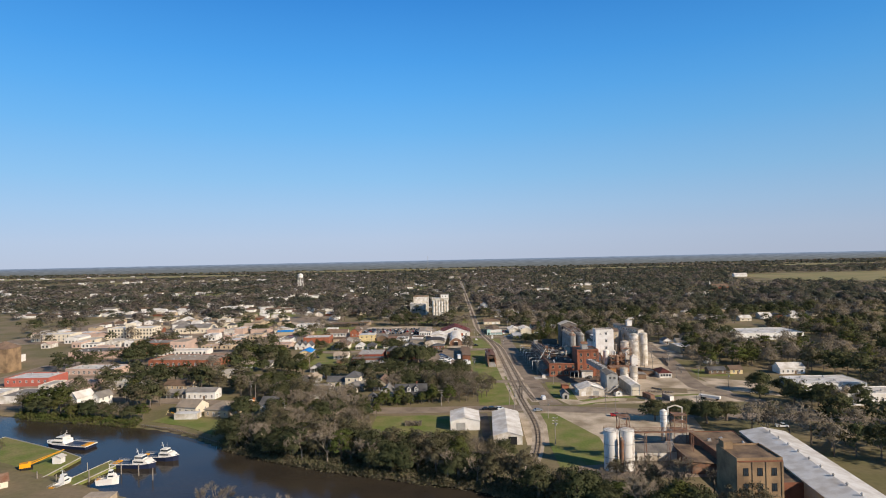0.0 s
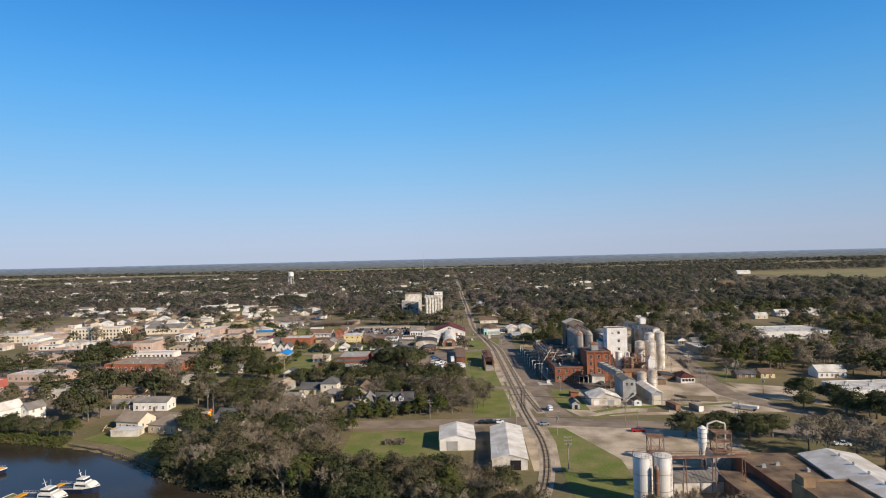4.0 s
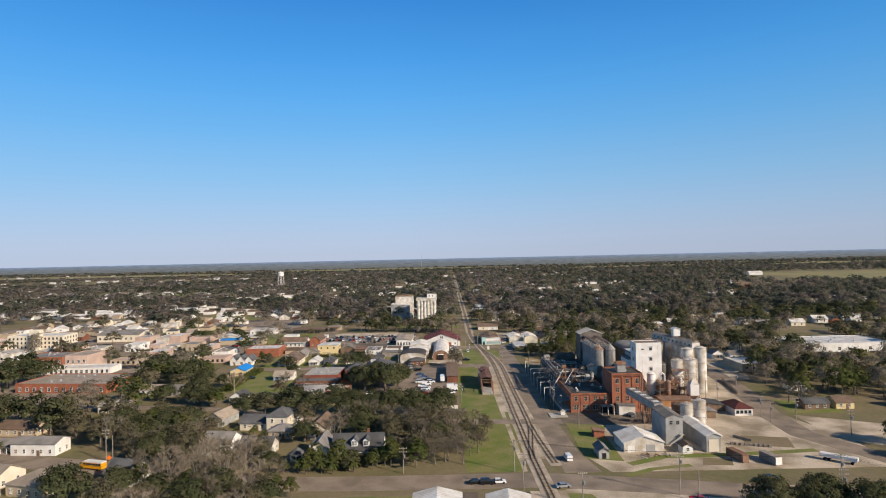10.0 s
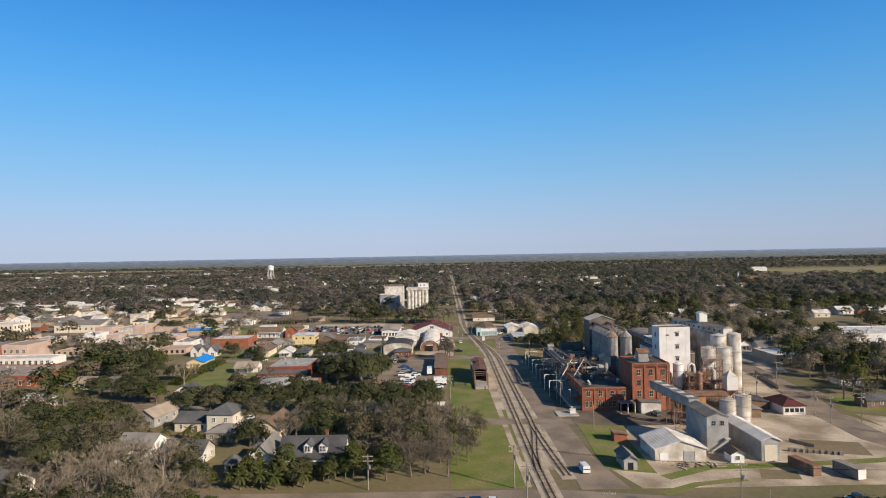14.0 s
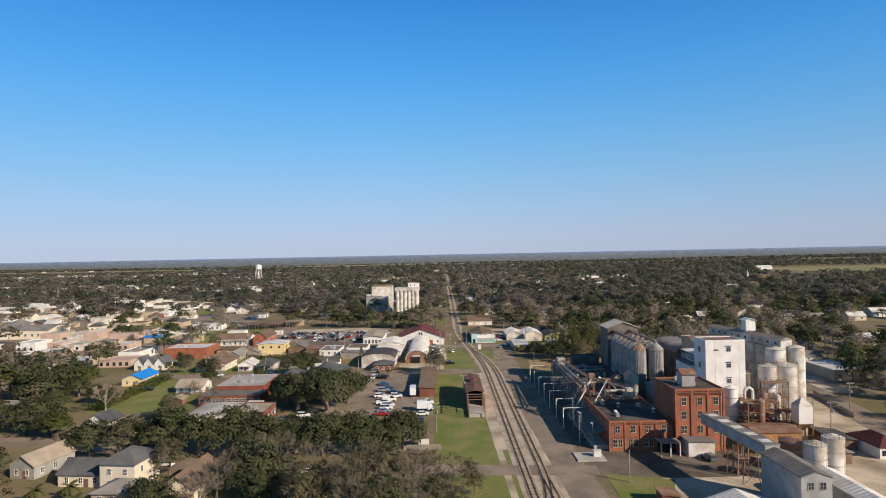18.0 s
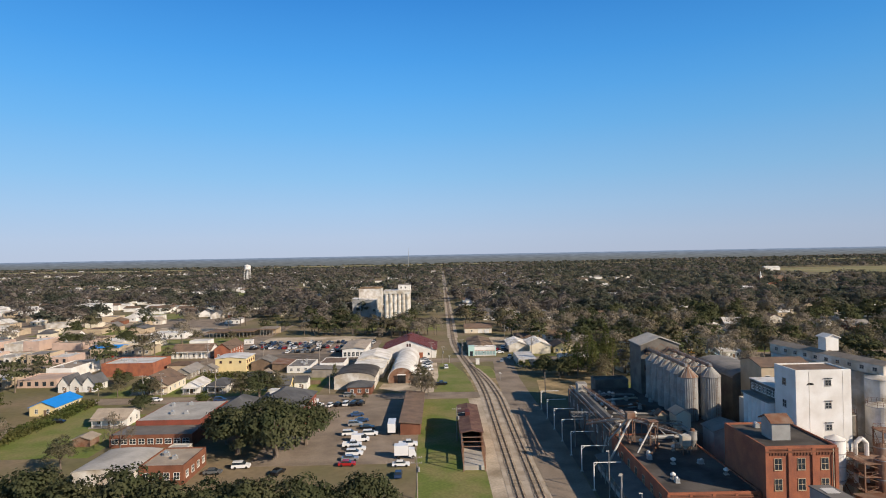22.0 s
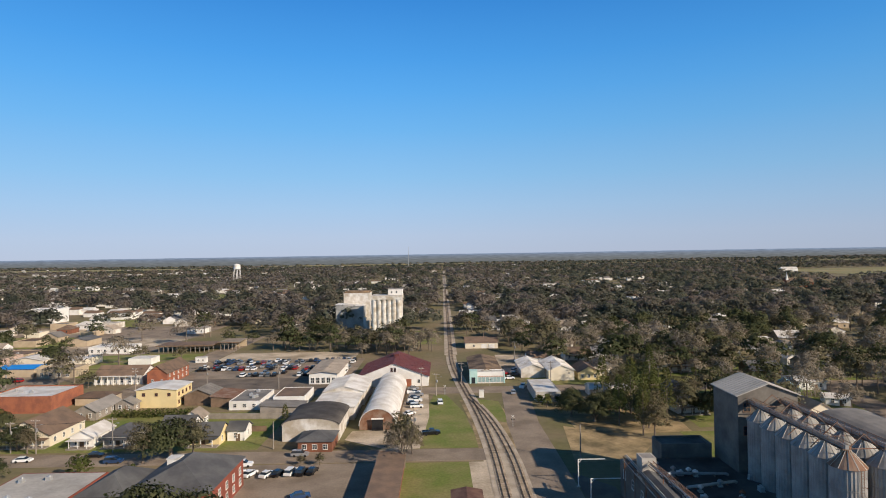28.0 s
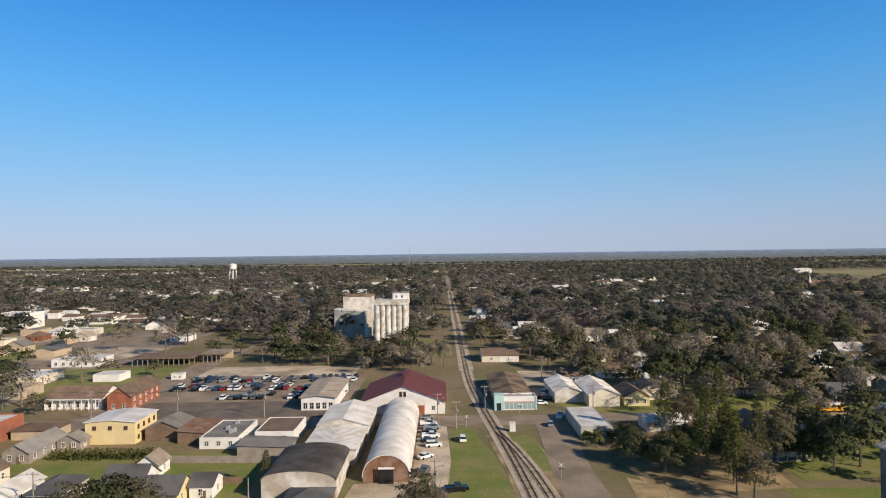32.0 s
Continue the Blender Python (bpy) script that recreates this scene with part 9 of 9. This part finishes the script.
for _k, _x, _y, _s in (("bare", -75, 182, 0.95), ("bare", -60, 175, 0.9), ("pale", -52, 178, 0.95), ("olive", -44, 172, 0.85), ("bare", -36, 170, 1.0), ("pale", -28, 166, 0.95), ("bare", -20, 163, 0.9), ("olive", -12, 160, 0.85), ("bare", -4, 156, 0.95), ("bare", 10, 150, 0.9)):
    tree(_k, _x, near_bank(_x) - 4 - _y % 4, _s * 1.36)
for _k, _x, _y, _s in planted((("pale", -70, 337, 1.1), ("pale", -62, 339, 1.2), ("pale", -79, 333, 1.1), ("pale", -88, 338, 1.0), ("bare", -75, 345, 1.0), ("olive", -84, 350, 1.0), ("olive", -66, 331, 1.0), ("bare", -96, 333, 1.0), ("oak", -100, 349, 1.1), ("oak", -92, 357, 1.0),
                       ("pale", -58, 318, 1.1), ("pale", -72, 322, 1.2), ("bare", -86, 323, 1.1), ("oak", -95, 318, 1.0), ("oak", -80, 314, 1.0), ("olive", -104, 314, 1.0), ("bare", -64, 310, 1.0), ("olive", -48, 314, 0.9), ("olive", -52, 303, 1.0), 
                       ("oak", -108, 372, 1.1), ("oak", -118, 380, 1.1), ("olive", -104, 384, 1.0), ("oak", -112, 396, 1.1), ("olive", -122, 404, 1.0), ("oak", -134, 396, 1.0))):
    tree(_k, _x, _y, _s)
for _k, _x, _y, _s in planted((("oak", -80, 262, 1.15), ("oak", -72, 256, 1.1), ("oak", -68, 268, 1.1), ("olive", -58, 262, 1.15), ("olive", -46, 263, 1.2), ("olive", -38, 258, 1.1), ("olive", -24, 246, 1.15), ("bare", -30, 252, 1.1), ("olive", -8, 240, 1.1), ("bare", -14, 246, 1.1), ("olive", 3, 236, 1.0), ("bare", 8, 238, 1.0),
                       ("oak", -108, 312, 1.3), ("green", -92, 326, 0.8), ("green", -70, 312, 0.9), ("oak", -104, 392, 1.2), ("oak", -96, 384, 1.1), ("oak", -110, 384, 1.15), ("olive", -88, 380, 1.0), ("oak", -86, 412, 1.15), ("olive", -76, 408, 1.0), ("oak", -98, 420, 1.1), ("oak", -118, 437, 1.2), ("green", -106, 428, 1.0),
                       ("oak", -150, 418, 1.2), ("oak", -162, 408, 1.1), ("olive", -156, 398, 1.0), ("olive", -80, 450, 1.0), ("bare", -72, 464, 1.0))):
    tree(_k, _x, _y, _s)
for _k, _x, _y, _s in planted((("bare", 12, 388, 0.9), ("bare", 16, 383, 0.9), ("bare", 19, 376, 0.85), ("bare", 11, 374, 1.05), ("olive", 15, 368, 0.9), ("bare", 20, 364, 0.85), ("bare", 9, 381, 1.0), ("bare", 6, 366, 1.1), ("bare", 19, 353, 0.85), ("bare", 11, 352, 1.0), ("bare", 7, 344, 1.05), ("bare", 1, 350, 1.1), ("bare", -2, 360, 1.1), ("bare", -6, 372, 1.1), ("bare", 2, 378, 1.0), ("olive", 24, 378, 0.6), ("olive", 23, 386, 0.55),
                       ("green", -38, 339, 0.85), ("green", -30, 340, 0.9), ("oak", -26, 341, 0.65), ("green", -12, 341, 1.0), ("oak", -8, 343, 0.85), ("green", -3, 339, 0.9), ("oak", -17, 342, 0.7),
                       ("pale", -62, 322, 1.4), ("pale", -71, 327, 1.4), ("pale", -54, 318, 1.2), ("pale", -78, 317, 1.3), ("bare", -48, 322, 1.0), ("green", -46, 316, 0.7), ("green", -40, 314, 0.6),
                       ("olive", 86, 541, 1.01), ("pine", 84, 545, 0.94), ("pine", 80, 556, 0.98), ("oak", 73, 560, 0.86), ("oak", 92, 562, 0.98), ("olive", 88, 552, 0.98), ("oak", 78, 566, 0.90), ("oak", 67, 567, 0.9), ("oak", 112, 566, 0.86), ("oak", 122, 575, 1.0), ("olive", 128, 570, 1.1),
                       ("bare", 62, 214, 1.0), ("bare", 70, 216, 1.05), ("bare", 79, 214, 1.0), ("olive", 58, 222, 0.8), ("bare", 86, 205, 1.0), ("pale", 76, 206, 1.1), ("olive", 66, 208, 1.0))):
    tree(_k, _x, _y, _s)
zone(-90, -42, 262, 312, 24, ("olive", "bare", "pale", "oak", "bare"), 0.9, 1.25)
CLEAR.append(rect(-166, -114, 296, 362))
zone(-175, -56, 335, 400, 30, ("oak", "olive", "green", "olive", "bare"), 0.9, 1.25)
zone(-56, 12, 362, 396, 18, ("olive", "bare", "oak", "bare"), 0.9, 1.2)
PLOTS = {}


def plot(x0, x1, y0, y1, n, mix, gap=22):
    """Trees of a plot that are kept with the uncounted ones."""
    p = np.stack([_wr.uniform(x0, x1, n * 4), _wr.uniform(y0, y1, n * 4)], 1)
    p = p[free(p)]
    out = []
    for q in p:
        if all((q[0] - o[0]) ** 2 + (q[1] - o[1]) ** 2 > gap for o in out):
            out.append(q)
        if len(out) == n:
            break
    for q in out:
        PLOTS.setdefault(mix[int(_wr.integers(len(mix)))], []).append(q)


plot(-204, -158, 384, 400, 14, ("oak", "oak", "olive"), 40)
plot(-175, -140, 400, 430, 14, ("oak", "green", "olive", "bare"))
plot(-306, -280, 456, 478, 8, ("oak",), 40)
plot(-280, -240, 466, 512, 14, ("oak",), 40)
plot(-178, -140, 432, 525, 26, ("oak", "oak", "green", "olive", "bare"))
plot(-330, -140, 525, 600, 16, ("oak", "olive", "bare"))
plot(150, 300, 290, 324, 36, ("oak", "oak", "bare", "olive"))
plot(176, 250, 424, 530, 46, ("oak", "bare", "oak", "green", "bare"), 60)
plot(232, 330, 336, 420, 46, ("oak", "oak", "oak", "bare", "olive"))
plot(205, 380, 420, 535, 84, ("oak", "bare", "oak", "green", "olive", "bare"))
plot(308, 400, 535, 620, 50, ("oak", "bare", "green", "olive"))
plot(110, 250, 548, 603, 46, ("olive", "bare", "oak", "bare"), 40)
plot(62, 240, 655, 730, 62, ("olive", "bare", "oak", "bare", "bare"), 60)
plot(98, 240, 618, 655, 30, ("olive", "bare", "oak", "bare"), 60)
plot(130, 260, 225, 300, 50, ("oak", "oak", "bare"))
plot(-184, -165, 340, 352, 4, ("oak", "green", "olive"), 30)
plot(-240, -216, 330, 345, 6, ("oak", "green", "olive"))

for _x, _y in ((-194, 399), (-184, 402), (-201, 388), (-190, 378), (-176, 408), (-166, 402), (-140, 396), (-131, 388), (-150, 386), (-181, 448), (-170, 456), (-221, 404), (-228, 396), (-212, 410), (-259, 490), (-250, 484), (-241, 492), (-268, 496), (-236, 420), (-226, 432), (-206, 424), (-214, 376), (-226, 366), (-238, 384), (-206, 362), (-192, 356), (-180, 362), (-150, 480), (-142, 470), (-132, 452)):
    PLOTS["oak" if (_x * 7 + _y) % 4 else "olive"].extend(np.array(r[1:3], float) for r in planted([("oak", _x, _y)]))

# woods too many to count: mid distance, far and at the horizon
def spray_templates(seed, n, count, size, shape, base, radius, clumps, slim=0.7, loose=0.5, up=0.0, lump=0.35):
    return [crown(np.random.default_rng(seed + i), clumps, np.array(shape), base, max(1, count // clumps), size, radius, slim=slim, loose=loose, up=up, lump=lump) for i in range(n)]


def fan(n, y0, y1, power=1.0, wide=0.80):
    y = y0 + (y1 - y0) * _wr.random(n) ** power
    x = _wr.uniform(-1, 1, n) * wide * (y - 60) + 10
    p = np.stack([x, y], 1)
    return p[free(p) & (np.abs(p[:, 0] - 28.2) > 9)]


for _o in ((-45, 22, 738, 800), (184, 228, 324, 362), (505, 565, 1150, 1236), (84, 124, 655, 672), (86, 124, 700, 712), (104, 140, 768, 787), (148, 175, 748, 766), (36, 54, 850, 890), (34, 58, 690, 718), (166, 216, 668, 690)):
    CLEAR.append(rect(*_o))
CLEAR.append([(700, 1460), (900, 1380), (1500, 1430), (1500, 1500), (1060, 1500), (860, 1834), (820, 1834)])
CLEAR.append(rect(20, 36, 690, 2600))
FIELDS = ([(-1500, 2050), (-700, 2180), (-420, 2330), (-900, 2420), (-1600, 2330)], [(-2300, 2750), (-1500, 2700), (-900, 2900), (-1300, 3150), (-2500, 3150)], [(-900, 3350), (200, 3280), (500, 3500), (-300, 3650), (-1200, 3600)],
          [(1250, 2700), (2100, 2620), (2500, 2900), (1700, 3000)], [(500, 2950), (1000, 2850), (1300, 3100), (700, 3150)], [(-330, 1190), (-250, 1170), (-190, 1260), (-300, 1300)], [(-760, 1390), (-560, 1420), (-560, 1500), (-800, 1490)], [(-150, 1500), (-70, 1490), (-50, 1600), (-160, 1600)], [(2400, 3400), (3300, 3300), (3600, 3700), (2600, 3800)])
for _o in FIELDS:
    CLEAR.append(_o)
CLEAR.append([(860, 1560), (1060, 1500), (1900, 1500), (2300, 1980), (1500, 2030), (900, 2010)])
_fine = spray_templates(300, 5, 640, 0.43, (5.0, 5.0, 4.4), 5.6, 1.9, 36, 0.7, 0.4, 0.2, 0.5)
_finetwig = spray_templates(310, 5, 640, 0.68, (4.6, 4.6, 4.8), 5.8, 2.3, 26, 0.16, 0.7, 0.2, 0.4)
_mid = spray_templates(200, 6, 320, 0.62, (5.2, 5.2, 4.6), 4.4, 2.4, 20, 0.75, 0.4, 0.35)
_midtwig = spray_templates(210, 6, 320, 0.82, (5.0, 5.0, 4.8), 4.4, 2.7, 20, 0.32, 0.5, 0.35)
_far = spray_templates(230, 6, 66, 1.12, (6.4, 6.4, 4.2), 4.0, 2.8, 11, 0.8, 0.3, 0.5)
_edge = spray_templates(260, 4, 14, 3.4, (9, 9, 2.8), 2.8, 2.4, 7, 0.9, 0.1, 0.6)




for _k, _mat, _lab in (("oak", "leaf_oak", "dark evergreen oaks in the gardens off the tracks"), ("green", "leaf_green", "leafy green trees in the gardens off the tracks"), ("olive", "leaf_olive", "olive-brown trees in the gardens off the tracks"), ("bare", "twig", "leafless twiggy trees in the gardens off the tracks")):
    woods("garden_trees", _lab, np.array(PLOTS[_k]), 1.26, M[_mat], _finetwig if _k == "bare" else _fine, _wr, tall=0.98, stems=True)


def thinned(p, big=0.011, share=0.5):
    """Leaves out trees where broad gardens and streets open the canopy."""
    v = np.sin(p[:, 0] * big + 1.3 * np.sin(p[:, 1] * big * 0.7)) + np.sin(p[:, 1] * big * 1.6 + 2.0 * np.sin(p[:, 0] * big * 0.6))
    return p[(v > -0.75) | (_wr.random(len(p)) > share)]


_blocks = thinned(fan(2150, 600, 1130, 0.75), 0.045, 0.7)
_blocks = _blocks[~((_blocks[:, 0] > -105) & (_blocks[:, 0] < 62) & (_blocks[:, 1] < 690)) & ~((_blocks[:, 0] < -40 - np.maximum(0, (_blocks[:, 1] - 735) * 0.95)) & (_blocks[:, 1] < 1010) & (_wr.random(len(_blocks)) < 0.62))]
_wood = np.stack([_wr.uniform(-82, 18, 64), _wr.uniform(690, 738, 64)], 1)
_east = np.stack([_wr.uniform(62, 620, 420), _wr.uniform(715, 960, 420)], 1)
_wood = np.concatenate([_wood, np.stack([np.linspace(-356, -302, 14), 872 + 5 * np.sin(np.arange(14) * 2.3)], 1), _east[_east[:, 0] < 0.8 * (_east[:, 1] - 100)]])
_wood = _wood[free(_wood)]
_blocks = np.concatenate([_blocks, _wood])


def species(p, big):
    """Kinds keep together in stands."""
    v = 0.25 * (np.sin(p[:, 0] * big + 0.8 * np.sin(p[:, 1] * big)) + np.sin(p[:, 1] * big * 1.3 + np.sin(p[:, 0] * big * 0.8))) + 0.5
    return np.clip(v * 0.55 + _wr.random(len(p)) * 0.55 - 0.05, 0, 0.999)


_pick = np.clip(species(_blocks, 0.03) - np.where(_blocks[:, 0] > 120, 0.12, 0), 0, 1)
_close = _blocks[:, 1] < 800
for _lo, _hi, _mat, _lab in ((0, 0.39, "leaf_oak", "dark evergreen oaks among the middle-distance houses"), (0.39, 0.56, "leaf_olive", "olive-brown winter trees among the houses"), (0.56, 1.01, "bare_canopy_hazed", "grey-brown leafless trees among the houses")):
    _kind = (_pick >= _lo) & (_pick < _hi)
    woods("town_trees", _lab, _blocks[_kind & _close], 1.36, M["twig" if _mat == "bare_canopy_hazed" else _mat], _finetwig if _mat == "bare_canopy_hazed" else _fine, _wr, low=0.6, tall=0.94, stems=True)
    # farther trees wear the canopy colours that carry painted haze
    woods("town_trees", _lab, _blocks[_kind & ~_close], 1.70, M[{"leaf_oak": "oak_canopy_hazed", "leaf_olive": "olive_canopy_hazed"}.get(_mat, _mat)], _midtwig if _mat == "bare_canopy_hazed" else _mid, _wr, low=0.6, tall=0.88)
_p = thinned(fan(7800, 1100, 2650, 0.8), 0.016, 0.55)
_pick = np.clip(species(_p, 0.012) - np.where(_p[:, 0] > 200, 0.14, 0), 0, 1)
# far and horizon woods: haze comes from their canopy colours
for _lo, _hi, _mat, _lab in ((0, 0.36, "oak_canopy_hazed", "dark evergreen trees over the far town"), (0.36, 0.56, "olive_canopy_hazed", "olive-brown trees over the far town"), (0.56, 1.01, "bare_canopy_hazed", "leafless trees over the far town")):
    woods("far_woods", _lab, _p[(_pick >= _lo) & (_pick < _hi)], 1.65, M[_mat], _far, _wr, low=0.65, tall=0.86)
_p = thinned(fan(7000, 2600, 3680, 0.9, 0.85), 0.006, 0.7)
_pick = species(_p, 0.006)
for _lo, _hi, _mat, _lab in ((0, 0.5, "oak_canopy_hazed", "dark band of woods towards the horizon"), (0.5, 0.75, "olive_canopy_hazed", "brown band of woods towards the horizon"), (0.75, 1.01, "bare_canopy_hazed", "grey band of bare woods towards the horizon")):
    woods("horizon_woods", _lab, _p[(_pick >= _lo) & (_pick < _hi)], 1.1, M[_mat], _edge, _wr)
tagged(part("trunks", TRUNKS, M["bark"]), "grey-brown trunks under the garden and town trees", "trunks", "", "stuff")
# pale roofs far off, too many and too small to count
_s = Shape()
for _i in range(950):
    _y = 920 + 2300 * float(_wr.random()) ** 1.9
    _x = float(_wr.uniform(-1, 1)) * 0.8 * (_y - 60)
    _w, _d, _h = float(_wr.uniform(9, 22)), float(_wr.uniform(8, 14)), float(_wr.uniform(3.5, 6))
    if abs(_x - 28) < 25 or (_x > 420 and _y > 1150):
        continue
    _g = ground_height(_x, _y)
    _m = int(_wr.integers(3))
    _s.box(_x - _w / 2, _x + _w / 2, _y, _y + _d, _g - 0.3, _g + _h, 0)
    _s.add([(_x - _w / 2 - 0.4, _y - 0.4, _g + _h), (_x + _w / 2 + 0.4, _y - 0.4, _g + _h), (_x + _w / 2 + 0.4, _y + _d + 0.4, _g + _h), (_x - _w / 2 - 0.4, _y + _d + 0.4, _g + _h), (_x - _w / 2, _y + _d / 2, _g + _h + 2.2), (_x + _w / 2, _y + _d / 2, _g + _h + 2.2)],
           [(0, 1, 5, 4), (2, 3, 4, 5), (1, 2, 5), (3, 0, 4)], 1 + _m)
tagged(part("far_houses", _s, (M["white"], M["roof_grey"], M["roof_white"], M["roof_brown"])), "scattered pale far houses among the woods", "houses", "", "stuff")
for _o in FIELDS:
    _z = max(ground_height(*q) for q in _o) + 0.4
    sheet("field", _o, _z, M["field"] if _o[0][1] > 2000 else M["grass"], "open winter field among the far woods", "field")
sheet("field", [(860, 1560), (1060, 1500), (1900, 1500), (2300, 1980), (1500, 2030), (900, 2010)], 0.3, M["field"], "wide straw-coloured open field beyond the town", "field")

# hedges
def hedge(name, label, x0, x1, y0, y1, h, mat, n):
    p = np.stack([_wr.uniform(x0, x1, n), _wr.uniform(y0, y1, n), _wr.uniform(0.2, h, n)], 1)
    v = sprays(_wr, p, _wr.normal(size=p.shape) + (0, 0, 0.5), 0.35)
    tagged(new(name, np_mesh(name, v, quads_of(v), M[mat])), label, "hedge", "", "stuff")


hedge("hedge", "dense dark-green hedge behind the houses", -92, -64, 573.5, 577.5, 2.6, "leaf_green", 1500)
hedge("hedge", "long leafy green hedge beside the lawn", -119, -112, 466, 526, 2.4, "leaf_green", 5200)
hedge("bush", "tangled brown brush heap on the lawn", -24, -16, 294, 299, 1.6, "twig", 900)
hedge("reeds", "rough brush along the near river bank", -118, -60, 168, 205, 0.9, "leaf_olive", 2600)


def brush(label, x0, x1, line, near, far, h, mat, n):
    """Tangled growth that follows the line of a bank."""
    x = _wr.uniform(x0, x1, n)
    y = np.array([line(float(u)) for u in x]) + _wr.uniform(near, far, n)
    lump = 0.45 + 0.55 * np.abs(np.sin(x * 0.43) * np.sin(y * 0.51 + x * 0.2))
    g = np.array([ground_height(float(u), float(v)) for u, v in zip(x, y)])
    p = np.stack([x, y, g + _wr.uniform(0.1, 1, n) * h * lump], 1)
    v = sprays(_wr, p, _wr.normal(size=p.shape) * 0.5 + (0.3, -0.3, 0.8), 0.42)
    tagged(new("bank_brush", np_mesh("bank_brush", v, quads_of(v), M[mat])), label, "brush", "", "stuff")


brush("olive brush and saplings along the wooded river bank", -106, 98, bank, -3.0, 7, 3.6, "leaf_olive", 11000)
brush("dark green shrubs along the wooded river bank", -106, 98, bank, -1.5, 14, 3.0, "leaf_oak", 8000)
brush("green shrubs along the town quay", -240, -160, bank, -2, 6, 2.8, "leaf_green", 4000)
for _i in range(12):
    _x = -38 + 5.2 * _i
    tree(("olive", "bare", "olive", "oak")[_i % 4], _x, 250 - 0.22 * _x + float(_wr.uniform(-4, 6)) if _x < 12 else 246 + float(_wr.uniform(-4, 3)), float(_wr.uniform(0.75, 1.05)))

# ---- railway ties, piece by piece where the camera comes nearest ----
_tie = Shape().box(-1.3, 1.3, -0.115, 0.115, 0.0, 0.165).mesh("tie", M["tie"])
for _ob, _fn, _y0, _y1 in TRACKS:
    _one, _rest = 0, Shape()
    for _y in np.arange(_y0 + 0.4, min(_y1, 1300), 0.62 if _y1 < 700 else 1.2):
        _x = _fn(float(_y)) - _fn(_y0)
        if 350 < _y < 540 and _one < 290:
            part("tie", _tie, None, _ob, at=pose(_x, float(_y) - _y0, 0))
            _one += 1
        else:
            _rest.box(_x - 1.3, _x + 1.3, _y - _y0 - 0.115, _y - _y0 + 0.115, 0, 0.165)
    tagged(part("tie_row", _rest, M["tie"], _ob), kind="stuff")
